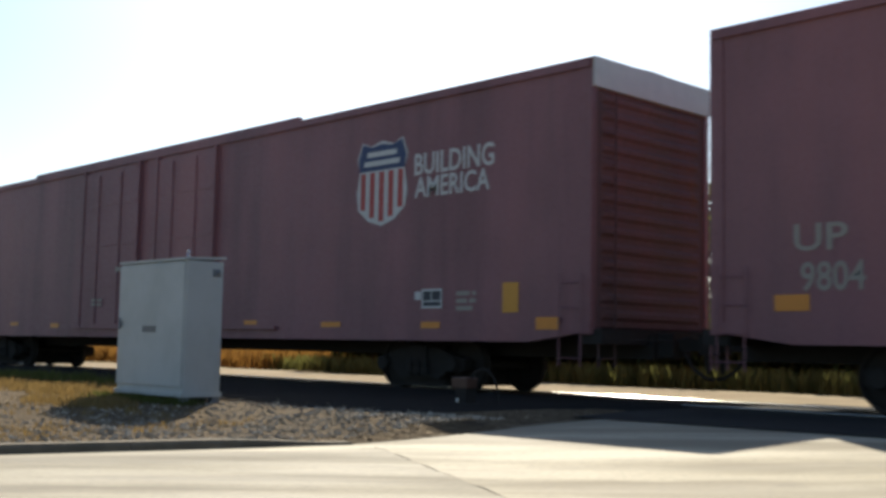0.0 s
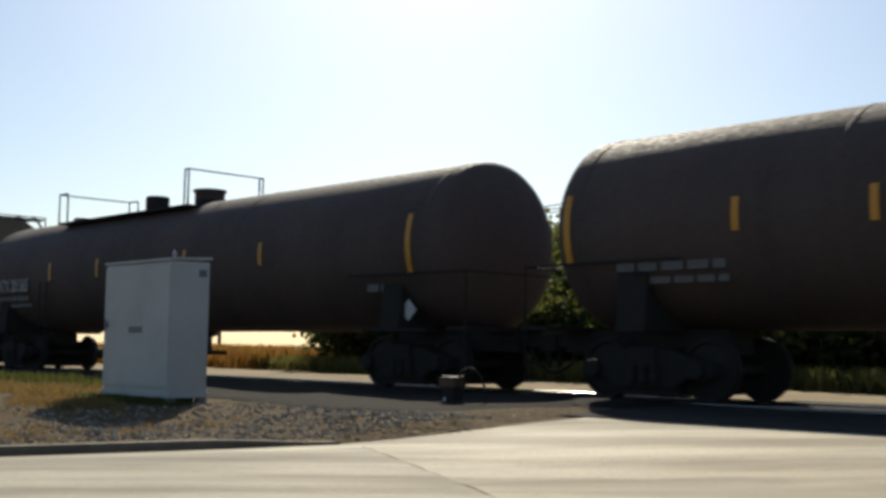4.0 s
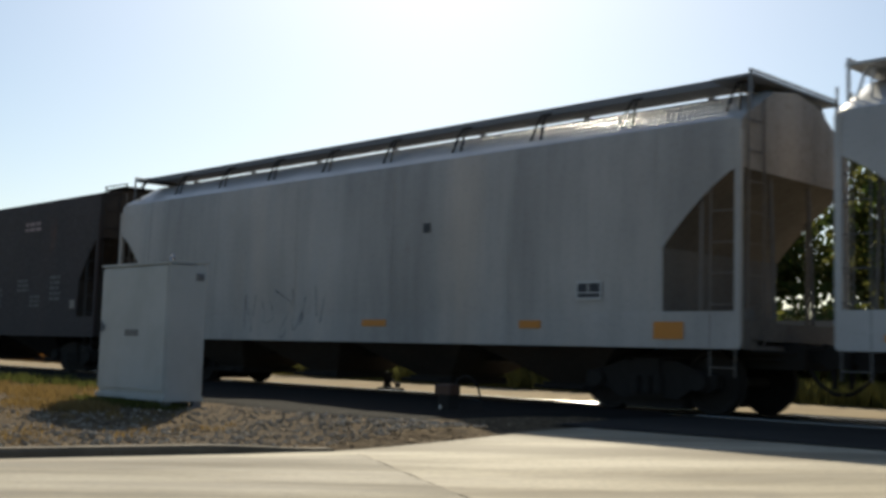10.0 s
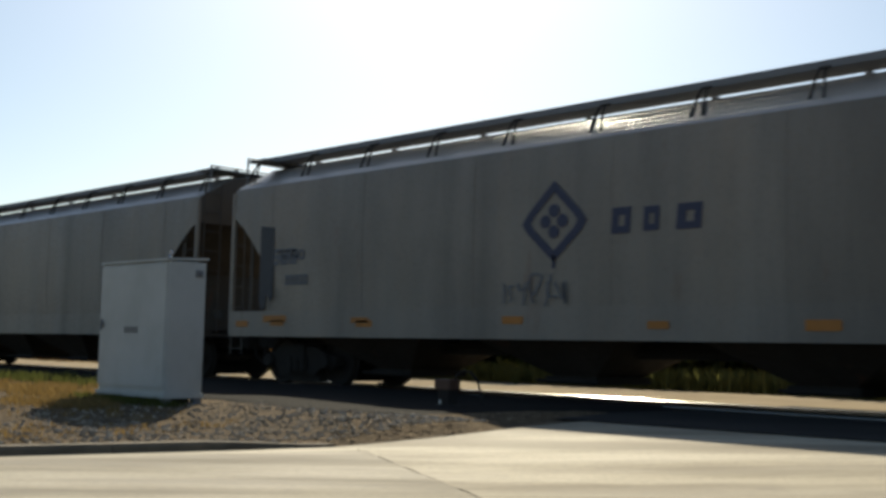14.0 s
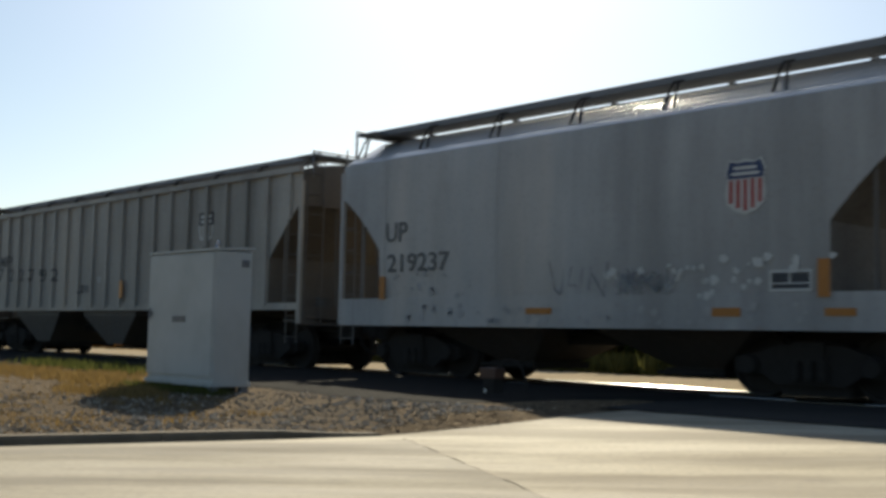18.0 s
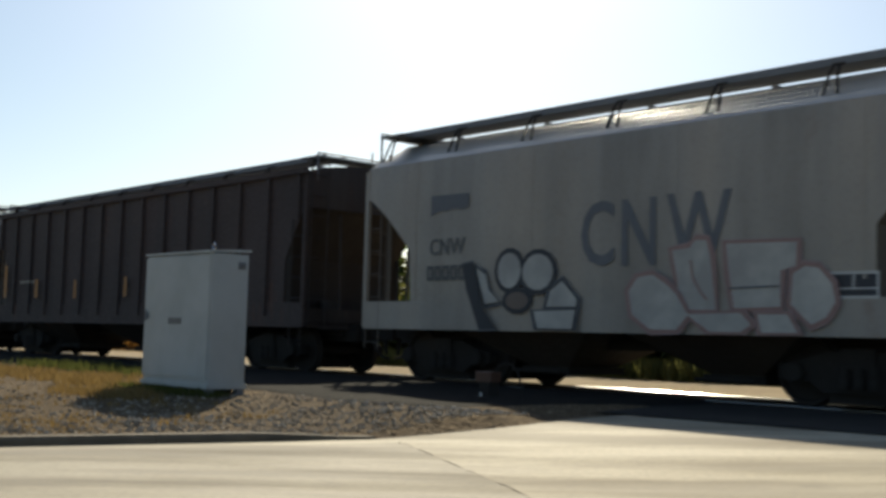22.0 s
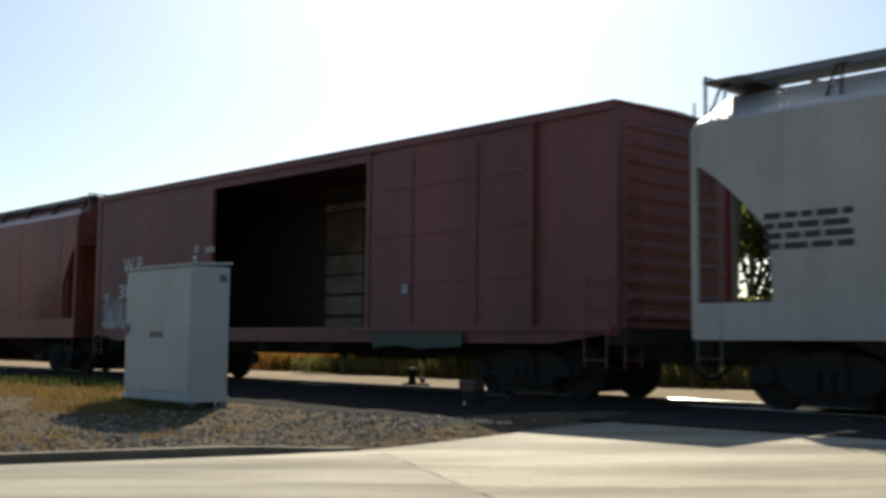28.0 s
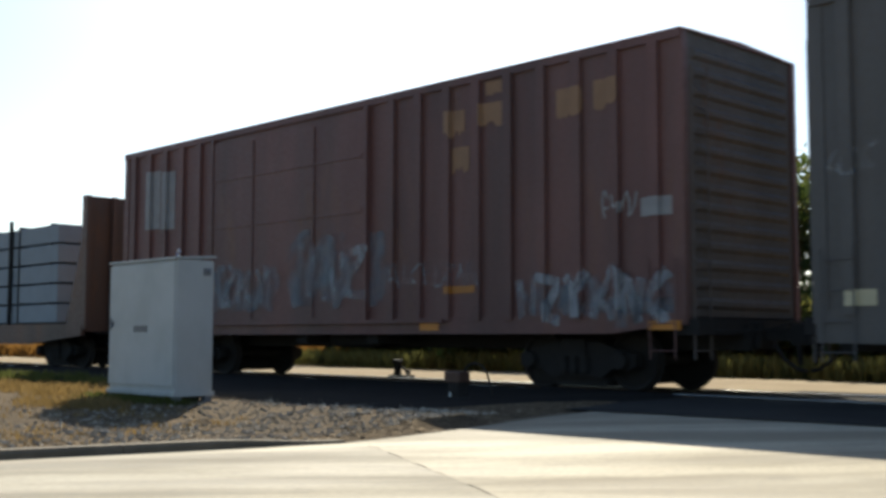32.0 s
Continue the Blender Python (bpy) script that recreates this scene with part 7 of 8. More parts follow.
plate(T["h7"], -0.88, -0.72, 1.61, 1.99, M_STREAK, "paint_patch", 1)
plate(T["h7"], -4.36, -4.15, 1.62, 2.05, M_STREAK, "paint_patch", 1)
plate(T["h7"], -1.2, -1.06, 2.51, 2.61, M_BLACKLET, "painted_mark", 0)
rules(T["h7"], -2.2, -1.82, 2.48, 2.59, M_BLACKLET)
stencil(T["h7"], 5.32, 5.71, 1.66, 1.92)
plate(T["h7"], 6.66, 7.42, 2.72, 3.58, M_STREAK, "paint_patch", 1)
diamond(T["h8"], -0.3, 0.97, 2.0, 3.4)
glyph(T["h8"], "A", 1.39, 1.79, 2.46, 2.84, M_NAVY)
glyph(T["h8"], "D", 1.95, 2.27, 2.47, 2.82, M_NAVY)
glyph(T["h8"], "M", 2.49, 2.98, 2.46, 2.82, M_NAVY)
rules(T["h8"], -6.78, -5.97, 2.29, 2.65, M_GRAF_D)
plate(T["h8"], -0.71, -0.28, 1.16, 1.28, M_DULLOR, "reflector")
plate(T["h8"], 2.04, 2.4, 1.09, 1.2, M_DULLOR, "reflector")
plate(T["h8"], 4.42, 4.9, 1.07, 1.21, M_DULLOR, "reflector")
plate(T["h8"], -4.4, -3.94, 1.18, 1.28, M_DULLOR, "reflector")
plate(T["h8"], -7.09, -6.35, 1.2, 1.33, M_DULLOR, "reflector")
tag(T["h8"], -0.7, 0.67, 1.45, 1.88, M_GRAF_D, 110)
plate(T["h8"], -7.23, -6.78, 1.42, 3.06, M_BLACKLET, "paint_patch", 1)
blocks(T["h8"], 4, -6.66, -5.78, 2.39, 2.59, M_GRAF_D)
blocks(T["h8"], 5, -6.41, -5.69, 1.91, 2.11, M_GRAF_D)
plate(T["h8"], -4.26, -3.83, 1.11, 1.23, M_DULLOR, "reflector")
plate(T["h8"], -6.85, -6.42, 1.13, 1.24, M_DULLOR, "reflector")
plate(T["h8"], -8.02, -7.61, 1.11, 1.23, M_DULLOR, "reflector")
words_in(T["hA"], "CHDX", -3.69, -2.82, 2.61, 2.84, M_FADED)
words_in(T["hA"], "25757", -3.8, -2.82, 2.13, 2.38, M_FADED)
ring_mark(T["hA"], -1.52, -1.25, 1.97, 2.22, M_WHITE)
tag(T["hA"], -3.93, -1.28, 1.5, 1.97, M_GRAF_D, 120)
plate(T["hA"], -4.34, -4.12, 1.58, 2.32, M_GRAF_O, "paint_patch", 1)
plate(T["hA"], 0.1, 0.36, 1.42, 1.55, M_WHITE, "painted_mark", 0)
rules(T["hA"], -0.1, 0.69, 1.9, 2.12, M_GRAF_D)
plate(T["hA"], 0.32, 0.45, 1.45, 1.86, M_DULLOR, "reflector")
words_in(T["hB"], "WWUX", -4.24, -3.07, 2.61, 2.83, M_FADED)
words_in(T["hB"], "1246", -4.19, -3.37, 2.15, 2.37, M_FADED)
plate(T["hB"], -0.69, 0.43, 1.79, 2.07, M_REDFADE, "paint_patch", 1)
rules(T["hB"], 2.37, 3.39, 2.07, 2.19, M_FADED)
stencil(T["hB"], 2.92, 3.47, 1.56, 1.89)
rules(T["hB"], -3.81, -3.12, 1.62, 1.86, M_FADED)
plate(T["hB"], 4.19, 5.17, 0.93, 1.03, M_ORANGE, "reflector")
plate(T["hB"], 1.79, 2.19, 0.96, 1.05, M_ORANGE, "reflector")
plate(T["hB"], -0.25, 0.25, 0.97, 1.06, M_ORANGE, "reflector")
plate(T["hB"], -4.94, -4.18, 1.04, 1.16, M_ORANGE, "reflector")
rules(T["hB"], -1.74, -0.71, 1.15, 1.24, M_FADED)
words_in(T["hC"], "UP", -4.3, -3.7, 2.45, 2.8, M_FADED)
words_in(T["hC"], "219237", -4.25, -2.58, 1.9, 2.22, M_FADED)
shield(T["hC"], 3.29, 2.85, 0.59, 0.71, side_y(T["hC"], 2.49, 3.2))
stencil(T["hC"], 3.64, 4.25, 1.43, 1.71)
plate(T["hC"], 4.34, 4.51, 1.35, 1.84, M_DULLOR, "reflector")
plate(T["hC"], -4.46, -4.3, 1.4, 1.82, M_DULLOR, "reflector")
scuff(T["hC"], -4.17, -1.67, 1.44, 1.98, M_GRAF_T, 142)
scuff(T["hC"], 0.75, 2.28, 1.5, 1.76, M_WHITE, 143)
scuff(T["hC"], 2.04, 3.67, 1.35, 1.91, M_WHITE, 144)
scuff(T["hC"], 2.14, 3.71, 1.35, 1.91, M_WHITE, 145)
scuff(T["hC"], 3.96, 4.55, 1.72, 1.9, M_WHITE, 146)
haze(T["hC"], 1.13, 2.04, 1.41, 1.77, M_HAZE_B, 147)
scuff(T["hC"], -3.99, 4.58, 0.98, 1.27, M_GRAF_T, 148)
tag(T["hC"], -0.22, 0.91, 1.44, 1.92, M_FADEMARK, 149)
tag(T["hC"], 1.29, 2.19, 1.43, 1.77, M_FADEMARK, 150)
plate(T["hC"], 2.75, 3.2, 1.1, 1.22, M_DULLOR, "reflector")
plate(T["hC"], -0.76, -0.21, 1.13, 1.23, M_DULLOR, "reflector")
plate(T["hC"], 4.43, 4.85, 1.11, 1.21, M_DULLOR, "reflector")
words_in(T["hD"], "M", -7.2, -6.87, 2.55, 2.86, M_FADED)
words_in(T["hD"], "P", -6.62, -6.29, 2.55, 2.86, M_FADED)
words_in(T["hD"], "7", -7.3, -6.92, 2.13, 2.51, M_FADED)
words_in(T["hD"], "2", -6.49, -6.14, 2.11, 2.48, M_FADED)
words_in(T["hD"], "2", -5.69, -5.37, 2.1, 2.45, M_FADED)
words_in(T["hD"], "7", -4.94, -4.63, 2.08, 2.43, M_FADED)
words_in(T["hD"], "9", -4.13, -3.78, 2.05, 2.41, M_FADED)
words_in(T["hD"], "2", -3.33, -3.02, 2.04, 2.39, M_FADED)
badge(T["hD"], 4.55, 5.18, 2.75, 3.44)
stencil(T["hD"], 5.58, 6.01, 1.59, 1.89)
plate(T["hD"], 0.86, 1.01, 1.53, 1.97, M_ORANGE, "reflector")
plate(T["hD"], 4.43, 4.56, 1.49, 1.99, M_ORANGE, "reflector")
plate(T["hD"], 4.83, 4.96, 2.3, 2.64, M_STREAK, "paint_patch", 1)
plate(T["hD"], 4.75, 4.87, 1.93, 2.32, M_STREAK, "paint_patch", 1)
rules(T["hD"], 3.93, 4.37, 1.66, 1.98, M_GRAF_D)
rules(T["hD"], 4.69, 5.47, 1.6, 1.79, M_GRAF_D)
plate(T["hD"], 6.01, 6.12, 2.11, 2.46, M_STREAK, "paint_patch", 1)
tag(T["hD"], -1.57, -1.0, 1.66, 1.9, M_GRAF_D, 171)
plate(T["hD"], -0.57, -0.36, 1.95, 2.1, M_GRAF_T, "painted_mark", 0)
glyph(T["hE"], "G", 3.38, 3.88, 3.06, 3.62, M_NAVY)
glyph(T["hE"], "A", 3.81, 4.27, 3.05, 3.61, M_NAVY)
glyph(T["hE"], "T", 4.22, 4.59, 3.06, 3.61, M_NAVY)
glyph(T["hE"], "X", 4.55, 5.0, 3.07, 3.62, M_NAVY)
words_in(T["hE"], "GACX", -4.23, -3.38, 2.59, 2.81, M_FADED)
words_in(T["hE"], "3381", -4.18, -3.49, 2.09, 2.29, M_FADED)
stencil(T["hE"], 2.83, 3.35, 1.58, 1.88)
plate(T["hE"], -0.8, 0.32, 1.74, 2.06, M_REDFADE, "paint_patch", 1)
rules(T["hE"], 2.29, 3.29, 2.09, 2.19, M_FADED)
plate(T["hE"], 4.04, 5.08, 0.93, 1.09, M_ORANGE, "reflector")
plate(T["hE"], 1.84, 2.29, 0.95, 1.11, M_ORANGE, "reflector")
plate(T["hE"], -0.33, 0.17, 0.98, 1.1, M_ORANGE, "reflector")
plate(T["hE"], -2.66, -2.14, 1.0, 1.12, M_ORANGE, "reflector")
plate(T["hE"], -5.02, -4.39, 1.06, 1.18, M_ORANGE, "reflector")
rules(T["hE"], -2.03, -0.88, 1.14, 1.24, M_FADED)
shield(T["hF"], 2.47, 3.44, 0.66, 0.7, side_y(T["hF"], 3.09, 3.79))
words_in(T["hF"], "BUILDING", 3.04, 3.98, 3.46, 3.6, M_GRAF_D)
words_in(T["hF"], "AMERICA", 3.04, 4.0, 3.27, 3.4, M_GRAF_D)
stencil(T["hF"], 2.59, 3.09, 1.59, 1.87)
words_in(T["hF"], "CMO", -4.63, -3.87, 2.62, 2.84, M_FADED)
words_in(T["hF"], "15178", -4.6, -3.68, 2.13, 2.32, M_FADED)
plate(T["hF"], 2.73, 3.2, 1.28, 1.43, M_DULLOR, "reflector")
plate(T["hF"], 0.75, 1.17, 1.31, 1.43, M_DULLOR, "reflector")
plate(T["hF"], -5.85, -4.63, 1.36, 1.52, M_DULLOR, "reflector")
tag(T["hF"], 4.45, 5.45, 3.62, 3.77, M_GRAF_D, 197)
words_in(T["hG"], "C", -0.34, 0.3, 1.95, 2.9, M_GRAF_D)
words_in(T["hG"], "N", 0.44, 1.06, 1.92, 2.9, M_GRAF_D)
words_in(T["hG"], "W", 1.24, 2.32, 1.95, 2.92, M_GRAF_D)
words_in(T["hG"], "CNW", -3.8, -2.91, 2.22, 2.5, M_FADED)
blocks(T["hG"], 5, -3.88, -2.88, 1.77, 2.03, M_FADED)
fat_letter(T["hG"], [(-2.9, 1.98), (-2.66, 2.01), (-2.45, 1.32), (-2.12, 0.99), (-2.5, 0.99), (-2.76, 1.58)], M_BLACKLET, M_GRAF_D, M_BLACKLET)
fat_letter(T["hG"], [(-2.6, 1.96), (-2.37, 1.84), (-2.29, 1.58), (-2.05, 1.4), (-2.38, 1.36)], M_GRAF_C, M_GRAF_D)
fat_letter(T["hG"], [(-0.94, 1.56), (-0.7, 1.71), (-0.4, 1.43), (-0.41, 1.31), (-1.02, 1.31)], M_GRAF_C, M_GRAF_D)
fat_letter(T["hG"], [(-1.27, 1.24), (-0.41, 1.26), (-0.47, 0.97), (-1.18, 0.97)], M_GRAF_C, M_GRAF_D)
fat_letter(T["hG"], oval(-1.84, 1.9, 0.26, 0.29), M_GRAF_C, M_BLACKLET)
fat_letter(T["hG"], oval(-1.22, 1.86, 0.33, 0.29), M_GRAF_C, M_BLACKLET)
fat_letter(T["hG"], oval(-1.66, 1.41, 0.25, 0.14), M_RUSTPATCH, M_BLACKLET)
for pts in ([(0.61, 1.53), (0.77, 1.73), (1.04, 1.76), (1.27, 1.63), (1.45, 1.48), (1.65, 1.19), (1.46, 0.98), (1.01, 0.98), (0.68, 1.19)],
            [(1.35, 2.1), (1.66, 2.13), (1.74, 2.23), (1.93, 2.22), (2.0, 1.97), (2.09, 1.26), (1.49, 1.26), (1.45, 1.7)],
            [(2.24, 2.16), (3.31, 2.14), (3.29, 1.83), (3.07, 1.77), (3.07, 1.3), (2.37, 1.28), (2.29, 1.75)],
            [(1.62, 1.2), (2.49, 1.22), (2.65, 1.06), (2.49, 0.96), (2.01, 0.96)],
            [(3.25, 1.73), (3.43, 1.82), (3.61, 1.79), (3.79, 1.59), (3.84, 1.36), (3.72, 1.17), (3.51, 1.07), (3.22, 1.33)],
            [(2.75, 1.2), (3.18, 1.2), (3.33, 0.96), (2.8, 0.96)]):
    fat_letter(T["hG"], pts, M_GRAF_C, M_PINKISH, M_REDFADE)
stroke(T["hG"], [(2.3, 1.55), (2.7, 1.56), (3.05, 1.57)], 0.014, M_GRAF_D, side_y(T["hG"], 1.0, 2.1) - 0.03)
stroke(T["hG"], [(1.68, 1.95), (1.72, 1.7), (1.85, 1.5), (1.95, 1.4)], 0.016, M_REDFADE, side_y(T["hG"], 1.0, 2.1) - 0.03)
stencil(T["hG"], 3.75, 4.39, 1.4, 1.74)
plate(T["hG"], -3.79, -2.85, 2.91, 3.25, M_GRAF_D, "paint_patch", 1)
plate(T["hH"], -7.23, -7.05, 1.64, 2.59, M_DULLOR, "reflector")
plate(T["hH"], -2.46, -2.32, 1.58, 2.06, M_DULLOR, "reflector")
plate(T["hH"], 0.4, 0.54, 1.6, 2.09, M_DULLOR, "reflector")
plate(T["hH"], 3.15, 3.31, 1.59, 2.07, M_DULLOR, "reflector")
plate(T["hH"], 3.58, 3.71, 2.02, 2.14, M_GRAF_T, "painted_mark", 0)
plate(T["hH"], 3.71, 3.81, 2.11, 2.2, M_GRAF_T, "painted_mark", 0)
plate(T["hH"], 4.65, 4.86, 1.91, 2.01, M_GRAF_T, "painted_mark", 0)
rules(T["hH"], -6.25, -4.93, 2.02, 2.14, M_TAN)
plate(T["hH"], -4.99, -4.81, 1.61, 2.14, M_DULLOR, "reflector")
rules(T["hH"], 5.21, 5.41, 1.63, 2.11, M_TAN)
words_in(T["hI"], "WWUX", -4.33, -3.24, 2.62, 2.85, M_FADED)
words_in(T["hI"], "1247", -4.31, -3.57, 2.16, 2.36, M_FADED)
plate(T["hI"], -0.86, 0.29, 1.76, 2.08, M_REDFADE, "paint_patch", 1)
rules(T["hI"], 2.22, 3.31, 2.06, 2.19, M_FADED)
stencil(T["hI"], 2.82, 3.33, 1.55, 1.87)
rules(T["hI"], -4.05, -3.29, 1.64, 1.85, M_FADED)
plate(T["hI"], 4.15, 5.2, 0.91, 1.04, M_ORANGE, "reflector")
plate(T["hI"], 1.76, 2.24, 0.96, 1.06, M_ORANGE, "reflector")
plate(T["hI"], -0.47, 0.05, 0.95, 1.07, M_ORANGE, "reflector")
plate(T["hI"], -2.59, -2.01, 0.97, 1.09, M_ORANGE, "reflector")
plate(T["hI"], -5.09, -4.42, 1.0, 1.13, M_ORANGE, "reflector")
rules(T["hI"], -1.97, -0.78, 1.12, 1.23, M_FADED)
words_in(T["hJ"], "WWUX", -4.2, -3.06, 2.54, 2.8, M_FADED)
words_in(T["hJ"], "1248", -4.19, -3.43, 2.1, 2.34, M_FADED)
rules(T["hJ"], -4.05, -3.15, 1.64, 1.81, M_FADED)
plate(T["hJ"], -0.66, 0.33, 1.7, 2.03, M_REDFADE, "paint_patch", 1)
rules(T["hJ"], 2.44, 3.51, 2.02, 2.16, M_FADED)
stencil(T["hJ"], 3.01, 3.56, 1.51, 1.87)
plate(T["hJ"], -4.94, -4.26, 0.94, 1.12, M_ORANGE, "reflector")
plate(T["hJ"], -2.43, -1.86, 0.96, 1.08, M_ORANGE, "reflector")
plate(T["hJ"], -0.27, 0.17, 0.93, 1.04, M_ORANGE, "reflector")
plate(T["hJ"], 1.84, 2.39, 0.91, 1.02, M_ORANGE, "reflector")
plate(T["hJ"], 4.42, 4.7, 0.87, 0.99, M_ORANGE, "reflector")
rules(T["hJ"], -1.83, -0.77, 1.1, 1.19, M_FADED)
haze(T["hK"], -5.6, -1.47, 1.33, 3.2, M_HAZE, 242)
haze(T["hK"], -7.13, -5.47, 1.42, 2.83, M_HAZE, 243)
tag(T["hK"], -1.25, -0.17, 2.54, 3.0, M_GRAF_T, 244)
tag(T["hK"], -1.31, 0.71, 1.88, 2.4, M_GRAF_T, 245)
tag(T["hK"], -0.18, 1.16, 1.52, 1.89, M_GRAF_T, 246)
throw_up(T["hK"], 0.83, 5.42, 1.59, 2.86)
tag(T["hK"], 1.94, 3.2, 1.38, 1.71, M_GRAF_R, 248)
plate(T["hK"], -5.15, -4.63, 1.0, 1.1, M_DULLOR, "reflector")
plate(T["hK"], -2.0, -1.51, 0.97, 1.08, M_DULLOR, "reflector")
plate(T["hK"], 1.18, 1.74, 0.97, 1.08, M_DULLOR, "reflector")
plate(T["hK"], 4.98, 5.4, 0.93, 1.06, M_DULLOR, "reflector")
glyph(T["hL"], "A", -2.89, -2.17, 2.31, 2.94, M_GRAF_D)
plate(T["hL"], 6.18, 6.46, 1.84, 2.1, M_WHITE, "painted_mark", 0)
rules(T["hL"], -6.95, -5.72, 2.07, 2.6, M_BLACKLET)
words_in(T["WP"], "W P", -6.82, -5.89, 2.48, 2.85, M_WHITE)
words_in(T["WP"], "38 71", -7.0, -5.56, 1.87, 2.21, M_WHITE)
haze(T["WP"], -7.75, -5.75, 1.06, 2.0, M_SMEAR, 258)
plate(T["WP"], -3.53, -3.37, 2.81, 2.98, M_GRAF_T, "painted_mark", 0)
plate(T["WP"], -3.1, -2.73, 2.79, 2.92, M_GRAF_T, "painted_mark", 0)
plate(T["WP"], -2.88, -2.72, 2.47, 2.58, M_GRAF_T, "painted_mark", 0)
plate(T["WP"], -2.88, -2.72, 2.12, 2.2, M_GRAF_T, "painted_mark", 0)
plate(T["WP"], -4.51, -4.35, 1.11, 1.2, M_WHITE, "painted_mark", 0)
plate(T["WP"], -5.25, -5.15, 2.2, 2.28, M_GRAF_T, "painted_mark", 0)
plate(T["WP"], -5.25, -5.15, 1.88, 1.99, M_GRAF_T, "painted_mark", 0)
tag(T["WP"], -4.37, -2.93, 1.65, 2.09, M_GHOST, 266)
tag(T["WP"], -3.63, -3.01, 1.18, 1.5, M_GHOST, 267)
plate(T["WP"], 2.8, 5.08, 0.74, 1.02, M_GREENSTRIP, "paint_patch", 1)
plate(T["WP"], 3.58, 3.74, 1.71, 1.88, M_GRAF_T, "painted_mark", 0)
plate(T["hN"], -7.69, -6.98, 1.17, 1.42, M_ORANGE, "reflector")
plate(T["hN"], -5.08, -4.59, 1.17, 1.29, M_ORANGE, "reflector")
plate(T["hN"], -1.91, -1.41, 1.18, 1.31, M_ORANGE, "reflector")
plate(T["hN"], 1.73, 2.39, 1.17, 1.29, M_ORANGE, "reflector")
plate(T["hN"], 0.01, 0.32, 1.65, 1.77, M_TAN, "painted_mark", 0)
plate(T["hN"], 0.08, 0.21, 1.24, 1.39, M_TAN, "painted_mark", 0)
plate(T["hN"], -2.11, -1.97, 1.24, 1.36, M_TAN, "painted_mark", 0)
rules(T["hN"], -6.43, -6.01, 1.22, 1.38, M_TAN)
blocks(T["GW"], 6, 3.56, 5.42, 3.96, 4.34, M_CREAM)
blocks(T["GW"], 4, 4.17, 5.42, 3.45, 3.83, M_CREAM)
blocks(T["GW"], 7, 3.58, 5.49, 2.91, 3.31, M_CREAM)
plate(T["GW"], 5.71, 6.16, 3.93, 4.37, M_PINK, "painted_mark", 0)
plate(T["GW"], 5.74, 6.17, 3.44, 3.84, M_PINK, "painted_mark", 0)
plate(T["GW"], 5.78, 6.2, 2.92, 3.32, M_PINK, "painted_mark", 0)
plate(T["GW"], 6.47, 6.9, 3.47, 3.89, M_CREAM, "painted_mark", 0)
plate(T["GW"], 6.51, 6.93, 2.95, 3.36, M_CREAM, "painted_mark", 0)
plate(T["GW"], 7.26, 7.7, 2.95, 3.36, M_CREAM, "painted_mark", 0)
haze(T["GW"], -5.0, -0.3, 1.06, 2.1, M_HAZE_Q, 286)
haze(T["GW"], 2.5, 7.2, 1.06, 1.9, M_HAZE_S, 285)
fat_letter(T["GW"], [(-4.65, 2.18), (-3.9, 2.2), (-3.76, 1.75), (-4.15, 1.32), (-4.31, 1.12), (-4.9, 1.12), (-4.92, 1.53), (-4.54, 1.72)], M_GRAF_Q)
fat_letter(T["GW"], [(-3.69, 2.05), (-3.3, 2.0), (-2.98, 1.55), (-2.95, 2.08), (-2.68, 2.06), (-2.43, 1.16), (-2.9, 1.14), (-3.2, 1.5), (-3.25, 1.14), (-3.58, 1.14)], M_GRAF_N)
fat_letter(T["GW"], [(-2.46, 2.1), (-1.81, 2.03), (-1.72, 1.29), (-2.21, 1.16), (-2.5, 1.18)], M_GRAF_N)
fat_letter(T["GW"], [(-1.59, 1.66), (-1.53, 2.07), (-1.12, 2.21), (-0.59, 2.16), (-0.4, 1.94), (-0.39, 1.6)], M_GRAF_S)
fat_letter(T["GW"], [(-1.78, 1.13), (-1.65, 1.43), (-0.71, 1.55), (-0.26, 1.41), (-0.19, 1.19), (-0.57, 1.12)], M_GRAF_Q)
part("painted_mark", Mesh().box(-1.38, -0.75, -1.695, -1.69, 1.69, 2.05), M_BLACKLET, T["GW"])
part("painted_mark", Mesh().box(-1.28, -0.95, -1.695, -1.69, 1.18, 1.34), M_BLACKLET, T["GW"])
fat_letter(T["GW"], [(0.17, 1.62), (0.22, 2.13), (0.64, 2.2), (0.77, 1.81), (0.52, 1.7), (0.75, 1.31), (0.48, 1.25), (0.3, 1.36)], M_GRAF_S)
fat_letter(T["GW"], [(0.89, 1.64), (0.99, 2.14), (1.33, 2.15), (1.45, 1.63), (1.62, 1.26), (1.29, 1.23), (1.18, 1.42), (1.05, 1.24), (0.83, 1.27)], M_GRAF_S)
fat_letter(T["GW"], [(1.39, 2.14), (1.99, 2.14), (1.99, 1.62), (1.5, 1.59)], M_GRAF_BT)
part("painted_mark", Mesh().box(1.46, 1.8, -1.685, -1.68, 1.78, 2.06), M_NAVY, T["GW"])
fat_letter(T["GW"], [(2.69, 1.83), (3.35, 1.9), (3.47, 1.71), (3.4, 1.12), (3.22, 1.12), (3.2, 1.5), (3.1, 1.12), (2.83, 1.11), (3.0, 1.56), (2.74, 1.61)], M_GRAF_S)
fat_letter(T["GW"], [(3.52, 2.05), (3.99, 2.09), (4.22, 1.78), (4.2, 1.42), (4.09, 1.12), (3.78, 1.1)], M_GRAF_S)
part("painted_mark", Mesh().prism([(3.93, 1.5), (4.06, 1.5), (3.96, 1.72)], -1.592, -1.588), M_BLACKLET, T["GW"])
